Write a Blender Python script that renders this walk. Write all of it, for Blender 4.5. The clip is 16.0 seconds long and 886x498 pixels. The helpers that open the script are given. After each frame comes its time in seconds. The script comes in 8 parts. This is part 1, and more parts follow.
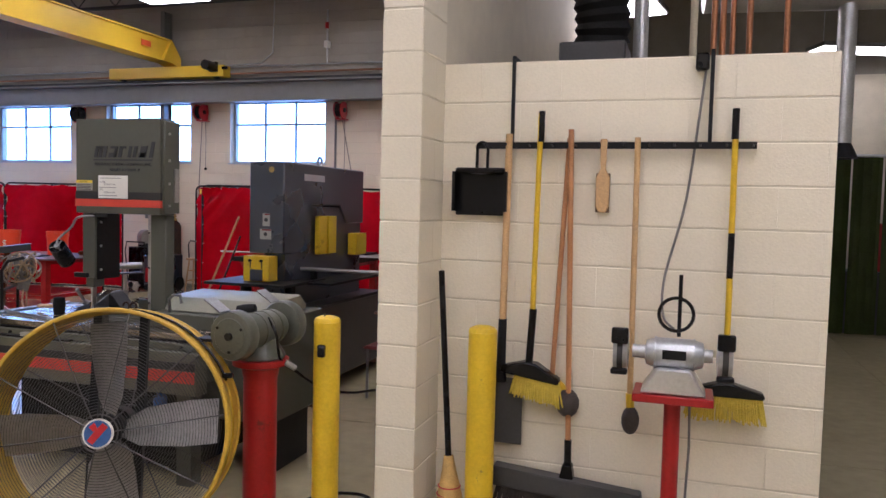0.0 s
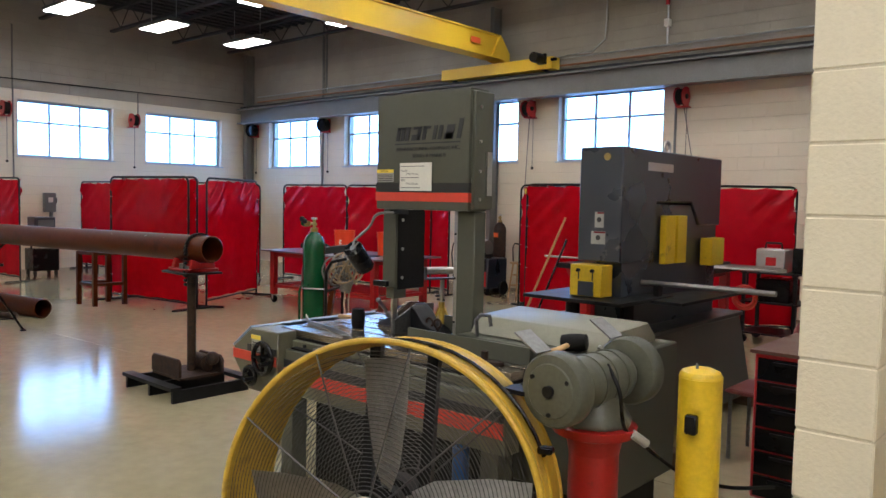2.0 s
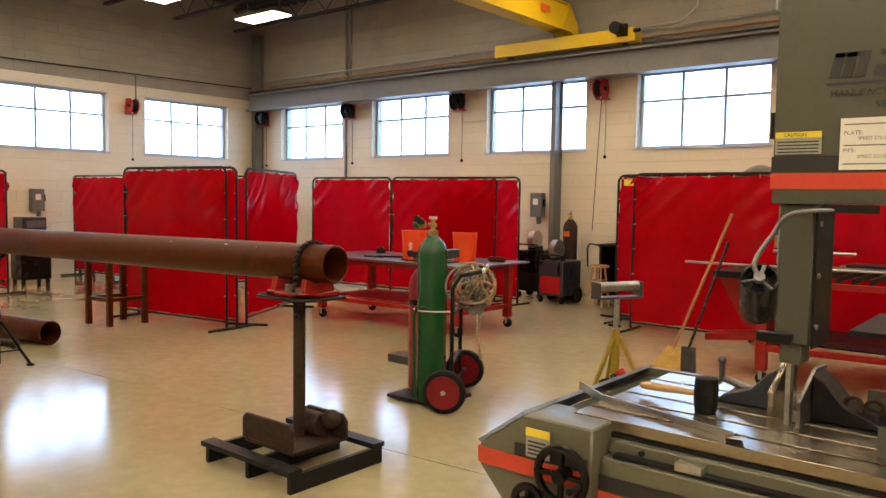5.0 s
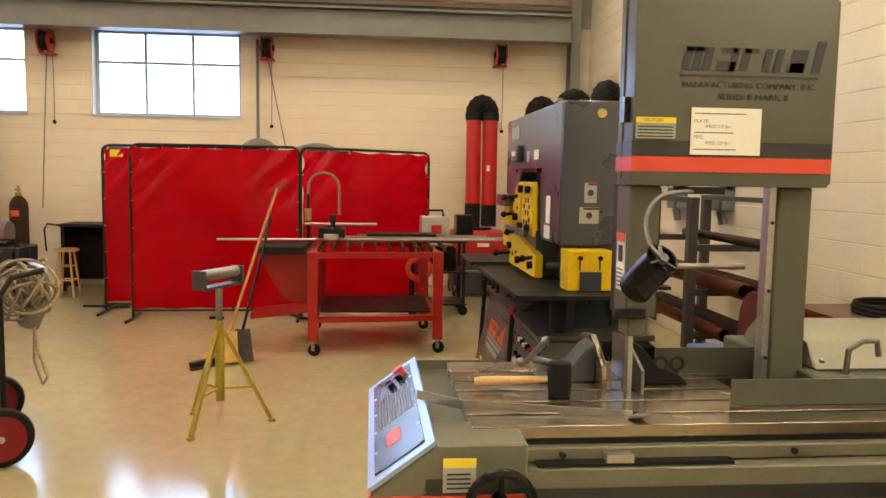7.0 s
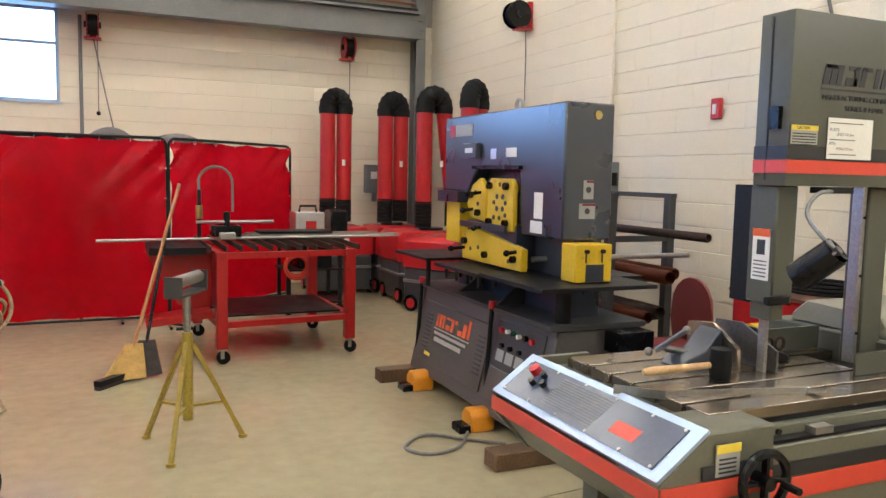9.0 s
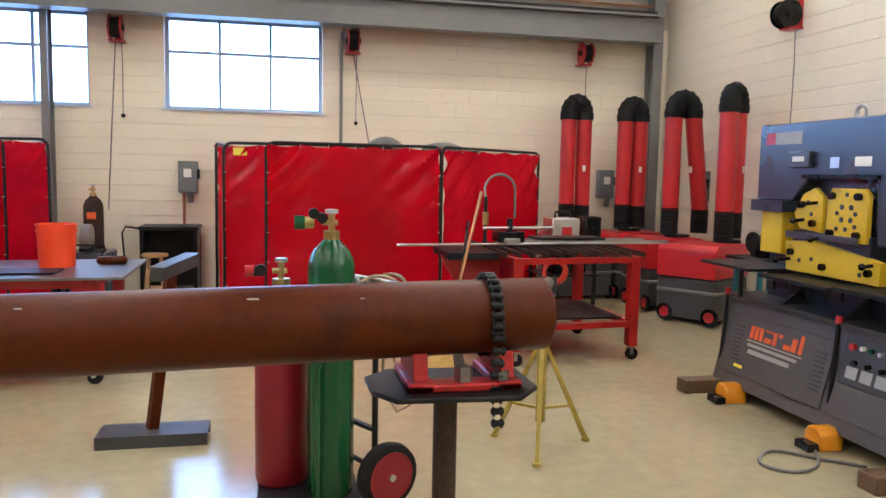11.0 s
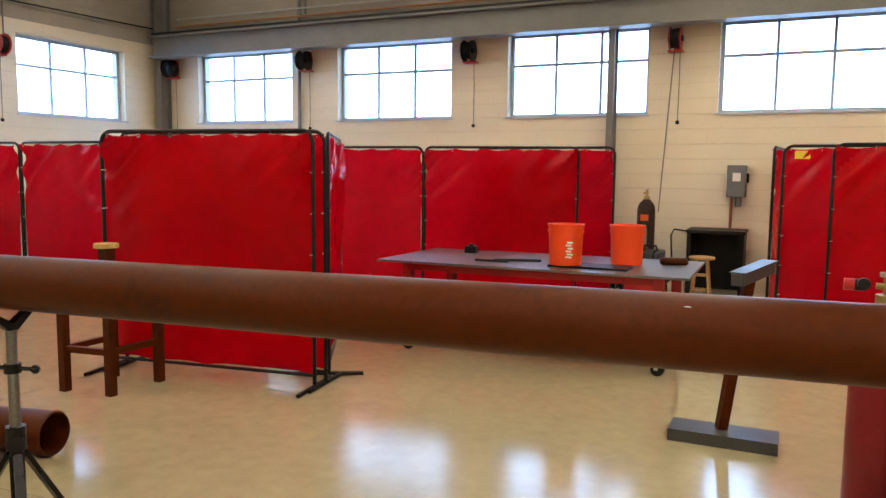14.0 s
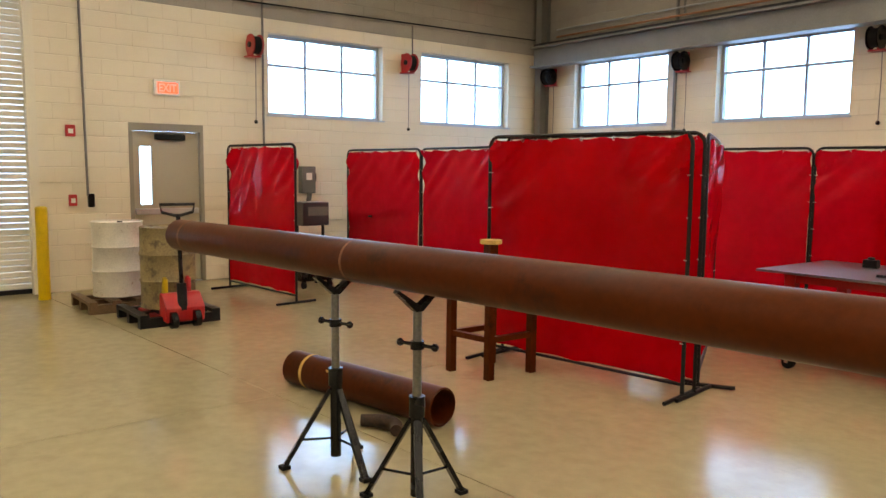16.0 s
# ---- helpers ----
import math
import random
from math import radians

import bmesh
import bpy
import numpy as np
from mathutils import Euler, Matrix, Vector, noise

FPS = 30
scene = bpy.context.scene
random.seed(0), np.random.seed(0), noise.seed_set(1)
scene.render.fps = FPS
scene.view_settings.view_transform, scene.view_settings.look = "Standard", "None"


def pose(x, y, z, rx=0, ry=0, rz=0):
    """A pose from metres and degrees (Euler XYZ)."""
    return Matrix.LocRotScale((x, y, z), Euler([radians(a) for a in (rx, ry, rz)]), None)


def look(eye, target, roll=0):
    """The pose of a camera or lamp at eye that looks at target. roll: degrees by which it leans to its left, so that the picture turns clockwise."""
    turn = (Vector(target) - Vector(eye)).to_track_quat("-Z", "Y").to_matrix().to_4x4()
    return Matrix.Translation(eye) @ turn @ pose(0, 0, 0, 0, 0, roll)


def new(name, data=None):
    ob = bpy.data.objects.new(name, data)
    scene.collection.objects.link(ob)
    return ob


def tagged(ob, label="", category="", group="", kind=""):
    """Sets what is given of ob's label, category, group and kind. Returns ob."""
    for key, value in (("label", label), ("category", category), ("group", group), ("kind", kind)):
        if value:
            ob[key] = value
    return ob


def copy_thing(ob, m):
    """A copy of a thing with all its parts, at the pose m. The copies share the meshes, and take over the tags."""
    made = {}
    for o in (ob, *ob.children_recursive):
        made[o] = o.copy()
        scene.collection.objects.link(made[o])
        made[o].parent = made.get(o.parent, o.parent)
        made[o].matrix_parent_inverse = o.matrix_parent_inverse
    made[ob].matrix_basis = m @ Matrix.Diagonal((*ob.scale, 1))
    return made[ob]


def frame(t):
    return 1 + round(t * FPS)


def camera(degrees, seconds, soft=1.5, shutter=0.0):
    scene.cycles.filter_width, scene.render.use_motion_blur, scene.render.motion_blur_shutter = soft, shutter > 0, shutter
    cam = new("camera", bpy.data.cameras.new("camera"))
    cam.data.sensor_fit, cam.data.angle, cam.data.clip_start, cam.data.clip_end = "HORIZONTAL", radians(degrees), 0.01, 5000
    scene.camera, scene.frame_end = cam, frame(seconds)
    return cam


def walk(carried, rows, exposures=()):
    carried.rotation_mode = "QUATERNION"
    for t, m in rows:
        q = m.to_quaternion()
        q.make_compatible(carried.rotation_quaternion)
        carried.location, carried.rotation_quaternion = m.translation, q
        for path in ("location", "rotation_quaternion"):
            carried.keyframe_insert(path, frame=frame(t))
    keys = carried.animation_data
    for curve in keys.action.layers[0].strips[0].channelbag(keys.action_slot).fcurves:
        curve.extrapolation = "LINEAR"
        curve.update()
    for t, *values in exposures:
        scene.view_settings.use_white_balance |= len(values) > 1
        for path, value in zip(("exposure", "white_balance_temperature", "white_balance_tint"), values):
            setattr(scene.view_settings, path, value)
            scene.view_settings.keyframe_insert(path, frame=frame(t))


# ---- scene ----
cam = camera(60.2, 16.0)
PATH = [
    (0, (0.229, 0.279, 1.704), (-0.376, 2.182, 1.591), 1.4),
    (0.5, (0.169, 0.598, 1.682), (-0.76, 2.365, 1.572), 1.6),
    (1, (-0.013, 0.867, 1.668), (-1.165, 2.497, 1.548), 1.3),
    (1.5, (-0.251, 1.143, 1.667), (-1.507, 2.695, 1.543), 1.2),
    (2, (-0.528, 1.446, 1.643), (-1.854, 2.938, 1.521), 1.2),
    (2.5, (-0.855, 1.616, 1.617), (-2.244, 3.05, 1.492), 1.0),
    (3, (-1.252, 1.767, 1.621), (-2.678, 3.163, 1.493), 1.1),
    (3.2, (-1.419, 1.801, 1.636), (-2.851, 3.191, 1.504), 0.9),
    (5.3, (-3.174, 1.92, 1.599), (-4.339, 3.541, 1.467), 0.8),
    (5.5, (-3.348, 1.917, 1.606), (-4.375, 3.627, 1.463), 0.8),
    (6, (-3.727, 1.938, 1.633), (-4.386, 3.819, 1.468), 0.7),
    (6.5, (-4.105, 1.939, 1.613), (-4.334, 3.918, 1.439), 0.9),
    (7, (-4.451, 2.003, 1.612), (-4.265, 3.985, 1.428), 0.9),
    (7.5, (-4.802, 2.105, 1.632), (-4.277, 4.025, 1.44), 1.2),
    (8, (-5.16, 2.159, 1.605), (-4.412, 4.005, 1.413), 1.1),
    (8.2, (-5.285, 2.195, 1.606), (-4.479, 4.016, 1.415), 1.2),
    (10.3, (-6.713, 2.652, 1.63), (-5.928, 4.482, 1.442), 1.4),
    (10.5, (-6.817, 2.672, 1.637), (-6.119, 4.536, 1.446), 1.3),
    (11, (-6.99, 2.664, 1.639), (-6.561, 4.608, 1.445), 1.1),
    (11.5, (-7.079, 2.617, 1.649), (-6.906, 4.6, 1.452), 1.0),
    (12, (-7.133, 2.587, 1.652), (-7.164, 4.577, 1.453), 0.9),
    (12.5, (-7.199, 2.557, 1.664), (-7.407, 4.536, 1.462), 0.9),
    (13, (-7.235, 2.55, 1.66), (-7.638, 4.499, 1.46), 0.7),
    (13.5, (-7.298, 2.549, 1.655), (-7.911, 4.442, 1.452), 0.6),
    (14, (-7.352, 2.534, 1.66), (-8.191, 4.337, 1.452), 0.6),
    (14.5, (-7.381, 2.521, 1.658), (-8.452, 4.197, 1.45), 0.6),
    (15, (-7.389, 2.483, 1.657), (-8.653, 4.019, 1.449), 0.7),
    (15.5, (-7.406, 2.481, 1.65), (-8.832, 3.867, 1.443), 0.6),
    (16, (-7.411, 2.48, 1.65), (-8.972, 3.713, 1.442), 0.6),
]
EXPOSURES = [
    (0.0, -0.03, 5700, 25), (1.0, -0.10, 5750, 18), (2.0, 0.05, 6000, 13), (3.0, 0.18, 6400, 12), (5.5, 0.42, 9000, 15), (7.0, 0.64, 8900, 13), (8.0, 0.70, 6800, 11), (10.5, 0.70, 6150, 14), (11.2, 0.66, 6250, 13),
    (12.5, 0.48, 7600, 11), (14.0, 0.47, 7900, 11), (16.0, 0.33, 8500, 10),
]
walk(cam, [(t, look(eye, target, roll)) for t, eye, target, roll in PATH], EXPOSURES)

# ---- world, sun, large lights ----
world = bpy.data.worlds.new("world")
scene.world = world
world.use_nodes = True
wn, wl = world.node_tree.nodes, world.node_tree.links
sky = wn.new("ShaderNodeTexSky")
sky.sky_type, sky.sun_disc, sky.sun_elevation, sky.sun_rotation = "NISHITA", False, radians(38), radians(180)
wl.new(sky.outputs[0], wn["Background"].inputs[0])
wn["Background"].inputs[1].default_value = 0.14
sun = new("sun", bpy.data.lights.new("sun", "SUN"))
sun.data.energy, sun.data.angle, sun.data.color = 2.0, radians(0.6), (1.0, 0.95, 0.88)
sun.matrix_world = look((0, -20, 16), (0, 0, 0))
TUBE, SKYGLOW = 12.0, 11.5


# ---- building helpers ----


class B:
    """A bmesh that shapes are added to, made into one mesh object at the end."""

    def __init__(self):
        self.bm = bmesh.new()

    def face(self, pts):
        self.bm.faces.new([self.bm.verts.new(p) for p in pts])
        return self

    def box(self, x0, x1, y0, y1, z0, z1, m=None):
        v = [self.bm.verts.new(p) for p in ((x0, y0, z0), (x1, y0, z0), (x1, y1, z0), (x0, y1, z0), (x0, y0, z1), (x1, y0, z1), (x1, y1, z1), (x0, y1, z1))]
        for f in ((3, 2, 1, 0), (4, 5, 6, 7), (0, 1, 5, 4), (1, 2, 6, 5), (2, 3, 7, 6), (3, 0, 4, 7)):
            self.bm.faces.new([v[i] for i in f])
        if m is not None:
            for a in v:
                a.co = m @ a.co
        return self

    def bar(self, p, q, w, h=None):
        """A straight bar of rectangular section from p to q."""
        p, q, h = Vector(p), Vector(q), h or w
        return self.box(-w / 2, w / 2, -h / 2, h / 2, 0, (q - p).length, Matrix.Translation(p) @ (q - p).to_track_quat("Z", "Y").to_matrix().to_4x4())

    def cyl(self, p, q, r, n=16, r2=None, cap=True):
        return self.rings([(p, r), (q, r if r2 is None else r2)], n, cap)

    def rings(self, stops, n=16, cap=True):
        """Circles of given radius, square to the line through their middles, joined into a skin."""
        pts = [Vector(p) for p, _ in stops]
        rows, up = [], None
        far = max(pts, key=lambda p: (p - pts[0]).length) - pts[0]
        straight = far.normalized() if all(far.cross(p - pts[0]).length < 1e-5 for p in pts) else None
        for i, (p, r) in enumerate(stops):
            d = straight or (pts[min(i + 1, len(pts) - 1)] - pts[max(i - 1, 0)]).normalized()
            if up is None:
                up = Vector((1, 0, 0)) if abs(d.x) < 0.8 else Vector((0, 1, 0))
            a = (up - d * up.dot(d)).normalized()
            up, b = a, d.cross(a)
            rows.append([self.bm.verts.new(pts[i] + r * (a * math.cos(k * math.tau / n) + b * math.sin(k * math.tau / n))) for k in range(n)])
        for r0, r1 in zip(rows, rows[1:]):
            for k in range(n):
                self.bm.faces.new((r0[k], r0[(k + 1) % n], r1[(k + 1) % n], r1[k]))
        if cap:
            self.bm.faces.new(rows[0][::-1])
            self.bm.faces.new(rows[-1])
        return self

    def tube(self, pts, r, n=8):
        return self.rings([(p, r) for p in pts], n)

    def loop(self, mid, r, thick, axis="z", n=24, k=6):
        """A ring of round section."""
        rows = []
        for i in range(n):
            a = i * math.tau / n
            row = []
            for j in range(k):
                b = j * math.tau / k
                u, w = (r + thick * math.cos(b)), thick * math.sin(b)
                c = {"z": (u * math.cos(a), u * math.sin(a), w), "y": (u * math.cos(a), w, u * math.sin(a)), "x": (w, u * math.cos(a), u * math.sin(a))}[axis]
                row.append(self.bm.verts.new(Vector(mid) + Vector(c)))
            rows.append(row)
        for i in range(n):
            for j in range(k):
                self.bm.faces.new((rows[i][j], rows[(i + 1) % n][j], rows[(i + 1) % n][(j + 1) % k], rows[i][(j + 1) % k]))
        return self

    def prism(self, poly, axis, a, b):
        """A flat outline pushed along an axis from a to b."""
        def at(u, v, w):
            return {"x": (w, u, v), "y": (u, w, v), "z": (u, v, w)}[axis]
        lo, hi = [self.bm.verts.new(at(u, v, a)) for u, v in poly], [self.bm.verts.new(at(u, v, b)) for u, v in poly]
        self.bm.faces.new(lo[::-1])
        self.bm.faces.new(hi)
        for i in range(len(poly)):
            j = (i + 1) % len(poly)
            self.bm.faces.new((lo[i], lo[j], hi[j], hi[i]))
        return self

    def ball(self, mid, r, n=12, squash=(1, 1, 1)):
        bmesh.ops.create_uvsphere(self.bm, u_segments=n, v_segments=max(6, n // 2), radius=r, matrix=Matrix.Translation(mid) @ Matrix.Diagonal((*squash, 1)))
        return self

    def make(self, name, mat, parent=None, label="", bev=0.0, m=None, seg=1):
        bmesh.ops.recalc_face_normals(self.bm, faces=self.bm.faces)
        if bev:
            edges = [e for e in self.bm.edges if len(e.link_faces) == 2 and e.calc_face_angle(0) > 0.6]
            bmesh.ops.bevel(self.bm, geom=edges, offset=bev, segments=seg, profile=0.7, affect="EDGES", clamp_overlap=True)
        me = bpy.data.meshes.new(name)
        self.bm.to_mesh(me)
        self.bm.free()
        me.shade_smooth()
        me.set_sharp_from_angle(angle=radians(38))
        me.materials.append(mat)
        ob = new(name, me)
        if m is not None:
            ob.matrix_basis = m
        if parent is not None:
            ob.parent, ob.matrix_parent_inverse = parent, world_of(parent).inverted()
        if label:
            ob["label"] = label
        return ob


def world_of(ob):
    return (world_of(ob.parent) @ ob.matrix_parent_inverse if ob.parent else Matrix()) @ ob.matrix_basis


def thing(name, label, category, m=None, group="", kind=""):
    ob = new(name)
    ob.empty_display_size = 0.1
    if m is not None:
        ob.matrix_basis = m
    return tagged(ob, label, category, group, kind)


def arc(mid, r, a0, a1, plane="xz", n=10):
    """Points on an arc, by degrees."""
    out = []
    for i in range(n + 1):
        a = radians(a0 + (a1 - a0) * i / n)
        u, v = r * math.cos(a), r * math.sin(a)
        out.append({"xz": (mid[0] + u, mid[1], mid[2] + v), "xy": (mid[0] + u, mid[1] + v, mid[2]), "yz": (mid[0], mid[1] + u, mid[2] + v)}[plane])
    return out


def words(text, size, mat, parent, m, name="lettering", fat=0.0, shear=0.0, wide=0.0, depth=0.0012):
    """Lettering in the built-in font as a thin mesh; m places its lower left corner, wide stretches it to that length."""
    cu = bpy.data.curves.new(name, "FONT")
    cu.body, cu.size, cu.extrude, cu.offset, cu.shear, cu.resolution_u = text, size, depth, fat, shear, 3
    tmp = bpy.data.objects.new("tmp", cu)
    scene.collection.objects.link(tmp)
    me = bpy.data.meshes.new_from_object(tmp.evaluated_get(bpy.context.evaluated_depsgraph_get()))
    bpy.data.objects.remove(tmp)
    bpy.data.curves.remove(cu)
    xs = [v.co.x for v in me.vertices]
    k = wide / max(1e-6, max(xs) - min(xs)) if wide else 1.0
    for v in me.vertices:
        v.co.x = (v.co.x - min(xs)) * k
    me.materials.clear()
    me.materials.append(mat)
    ob = new(name, me)
    ob.matrix_basis = m
    ob.parent, ob.matrix_parent_inverse = parent, world_of(parent).inverted()
    return ob


# ---- materials ----


def material(name, base, rough=0.5, metal=0.0, vary=0.12, scale=6.0, fine=60.0, bump=0.15, second=None, amount=0.0, spec=0.5, coat=0.0, emit=0.0, per=0.0, rough_vary=0.04):
    """Base colour broken up by noise at two scales, an optional second colour in worn patches, relief, and a slight change from piece to piece."""
    mat = bpy.data.materials.new(name)
    mat.use_nodes = True
    n, l = mat.node_tree.nodes, mat.node_tree.links
    b = n["Principled BSDF"]
    co = n.new("ShaderNodeTexCoord")
    big, small = n.new("ShaderNodeTexNoise"), n.new("ShaderNodeTexNoise")
    big.inputs["Scale"].default_value, small.inputs["Scale"].default_value = scale, fine
    big.inputs["Detail"].default_value, small.inputs["Detail"].default_value = 6, 4
    l.new(co.outputs["Object"], big.inputs["Vector"]), l.new(co.outputs["Object"], small.inputs["Vector"])
    add = n.new("ShaderNodeMath")
    add.operation = "ADD"
    l.new(big.outputs["Fac"], add.inputs[0]), l.new(small.outputs["Fac"], add.inputs[1])
    ramp = n.new("ShaderNodeMapRange")
    ramp.inputs[1].default_value, ramp.inputs[2].default_value = 0.7, 1.3
    ramp.inputs[3].default_value, ramp.inputs[4].default_value = 1 - vary, 1 + vary
    l.new(add.outputs[0], ramp.inputs[0])
    hsv = n.new("ShaderNodeHueSaturation")
    hsv.inputs["Color"].default_value = (*base, 1)
    value = ramp.outputs[0]
    if per:
        info, rng, mul = n.new("ShaderNodeObjectInfo"), n.new("ShaderNodeMapRange"), n.new("ShaderNodeMath")
        rng.inputs[3].default_value, rng.inputs[4].default_value, mul.operation = 1 - per, 1 + per, "MULTIPLY"
        geo, mix = n.new("ShaderNodeNewGeometry"), n.new("ShaderNodeMath")
        mix.operation = "ADD"
        l.new(info.outputs["Random"], mix.inputs[0]), l.new(geo.outputs["Random Per Island"], mix.inputs[1])
        rng.inputs[2].default_value = 2.0
        l.new(mix.outputs[0], rng.inputs[0]), l.new(rng.outputs[0], mul.inputs[0]), l.new(value, mul.inputs[1])
        value = mul.outputs[0]
    l.new(value, hsv.inputs["Value"])
    colour = hsv.outputs[0]
    if second is not None:
        patch, step, blend = n.new("ShaderNodeTexNoise"), n.new("ShaderNodeMapRange"), n.new("ShaderNodeMix")
        patch.inputs["Scale"].default_value, patch.inputs["Detail"].default_value, patch.inputs["Roughness"].default_value = scale * 1.7, 9, 0.7
        l.new(co.outputs["Object"], patch.inputs["Vector"])
        step.inputs[1].default_value, step.inputs[2].default_value = 0.62 - amount * 0.4, 0.70 - amount * 0.3
        l.new(patch.outputs["Fac"], step.inputs[0])
        blend.data_type = "RGBA"
        blend.inputs["B"].default_value = (*second, 1)
        l.new(step.outputs[0], blend.inputs["Factor"]), l.new(colour, blend.inputs["A"])
        colour = blend.outputs["Result"]
    l.new(colour, b.inputs["Base Color"])
    rr = n.new("ShaderNodeMapRange")
    rr.inputs[3].default_value, rr.inputs[4].default_value = max(0.03, rough - rough_vary), min(1.0, rough + rough_vary)
    rr.inputs[1].default_value, rr.inputs[2].default_value = 0.3, 0.7
    l.new(big.outputs["Fac"], rr.inputs[0]), l.new(rr.outputs[0], b.inputs["Roughness"])
    b.inputs["Metallic"].default_value, b.inputs["Specular IOR Level"].default_value, b.inputs["Coat Weight"].default_value = metal, spec, coat
    if bump:
        bp = n.new("ShaderNodeBump")
        bp.inputs["Strength"].default_value, bp.inputs["Distance"].default_value = bump, 0.01
        l.new(add.outputs[0], bp.inputs["Height"]), l.new(bp.outputs[0], b.inputs["Normal"])
    if emit:
        b.inputs["Emission Color"].default_value, b.inputs["Emission Strength"].default_value = (*base, 1), emit
    return mat


M_FLOOR = material("polished_concrete", (0.37, 0.322, 0.200), 0.14, vary=0.11, scale=0.7, fine=9, bump=0.004, second=(0.335, 0.285, 0.178), amount=0.14, rough_vary=0.05, spec=0.36)
M_JOINT = material("joint_sealant", (0.10, 0.09, 0.08), 0.7)
M_BLOCK = material("painted_block", (0.74, 0.674, 0.525), 0.5, vary=0.045, scale=1.2, fine=90, bump=0.20, per=0.014)
M_BLOCK_UP = material("grey_block", (0.34, 0.31, 0.26), 0.75, vary=0.14, scale=1.5, fine=70, bump=0.4, per=0.07)
M_MORTAR = material("painted_mortar", (0.62, 0.56, 0.43), 0.65, vary=0.08, fine=120, bump=0.3)
M_MORTAR_UP = material("grey_mortar", (0.28, 0.26, 0.22), 0.85, vary=0.1, fine=120, bump=0.3)
M_DECK = material("dark_roof_deck", (0.045, 0.045, 0.05), 0.7, vary=0.2)
M_STEEL = material("grey_painted_steel", (0.16, 0.16, 0.15), 0.42, vary=0.12, scale=4, bump=0.05)
M_DARK = material("dark_steel", (0.009, 0.009, 0.010), 0.45, metal=0.1, vary=0.25, bump=0.08, spec=0.25)
M_BLACK = material("black_plastic", (0.004, 0.004, 0.005), 0.26, vary=0.2, bump=0.04, spec=0.28)
M_RUBBER = material("black_rubber", (0.008, 0.008, 0.008), 0.7, vary=0.25, bump=0.2, spec=0.2)
M_BARE = material("bare_steel", (0.42, 0.41, 0.39), 0.32, metal=0.9, vary=0.18, scale=5, fine=80, bump=0.04)
M_ALU = material("silver_alloy", (0.62, 0.62, 0.62), 0.35, metal=0.85, vary=0.1)
M_YELLOW = material("yellow_paint", (0.66, 0.43, 0.012), 0.4, vary=0.1, scale=3, bump=0.06, second=(0.40, 0.25, 0.02), amount=0.02)
M_CRANE = material("crane_yellow", (0.78, 0.52, 0.03), 0.38, vary=0.08, scale=1.5, bump=0.04)
M_BOLLARD = material("scuffed_bollard_yellow", (0.70, 0.47, 0.012), 0.42, vary=0.1, scale=9, bump=0.15, second=(0.16, 0.12, 0.07), amount=-0.05)
M_RED = material("red_paint", (0.33, 0.011, 0.010), 0.38, vary=0.12, scale=5, bump=0.06, second=(0.15, 0.016, 0.011), amount=0.05, spec=0.4)
M_REDPL = material("red_plastic", (0.46, 0.014, 0.018), 0.35, vary=0.08, bump=0.04)
M_PIPE = material("rusty_primer_pipe", (0.070, 0.0135, 0.0024), 0.36, vary=0.18, scale=1.6, fine=30, bump=0.05, second=(0.040, 0.010, 0.004), amount=0.12, rough_vary=0.07, spec=0.13)
# Real paint on cylinder and rims; shade tone on the cutting table's panel.
M_CRIMSON = material("crimson_and_shaded_red", (0.20, 0.008, 0.015), 0.32, vary=0.12, scale=5, bump=0.05, spec=0.35)
M_MAROON = material("maroon_plastic", (0.16, 0.030, 0.028), 0.4, vary=0.12, scale=5, bump=0.05)
M_PEDAL = material("pedal_orange", (0.72, 0.27, 0.012), 0.4, vary=0.1, bump=0.04)
M_PLATE = material("dull_plate_steel", (0.20, 0.20, 0.20), 0.36, metal=0.85, vary=0.22, scale=4, fine=60, bump=0.04)
M_TAG = material("grey_tag", (0.36, 0.36, 0.33), 0.5, vary=0.05, bump=0.0)
# Blue in these two bases stands in for window sky mirrored in the console.
M_CONSOLE = material("brushed_metal_sky_tint", (0.36, 0.46, 0.62), 0.32, metal=0.7, vary=0.05, scale=5, fine=90, bump=0.0, rough_vary=0.02)
M_FACE = material("print_plate_sky_tint", (0.055, 0.068, 0.11), 0.22, vary=0.08, scale=6, bump=0.01, spec=0.6)
M_RUST = material("rusty_iron", (0.040, 0.021, 0.013), 0.7, vary=0.35, scale=12, bump=0.3, second=(0.02, 0.014, 0.012), amount=0.3, spec=0.3)
M_OLIVE = material("olive_grey_enamel", (0.080, 0.083, 0.064), 0.36, vary=0.05, scale=3, bump=0.010, spec=0.45, rough_vary=0.02)
M_OLIVE2 = material("pale_olive_enamel", (0.125, 0.123, 0.086), 0.36, vary=0.1, scale=4, bump=0.03)
M_STRIPE = material("stripe_red", (0.62, 0.06, 0.035), 0.38, vary=0.05, bump=0.02)
M_STRIPEK = material("stripe_black", (0.02, 0.02, 0.022), 0.38, vary=0.1, bump=0.02)
M_TABLE = material("worn_table_steel", (0.33, 0.28, 0.22), 0.24, metal=0.9, vary=0.10, scale=4, fine=90, bump=0.003, second=(0.20, 0.16, 0.125), amount=0.05, rough_vary=0.05)
# The saw's olive enamel, made paler for the light falling on the cover.
M_COVER = material("top_lit_olive_enamel", (0.25, 0.245, 0.185), 0.36, vary=0.07, scale=4, bump=0.02)
M_BASE = material("brown_grey_enamel", (0.088, 0.080, 0.073), 0.40, vary=0.12, scale=4, bump=0.03, spec=0.4)
M_SCRIBE = material("pencil_grey", (0.16, 0.16, 0.16), 0.7, vary=0.1, bump=0.0)
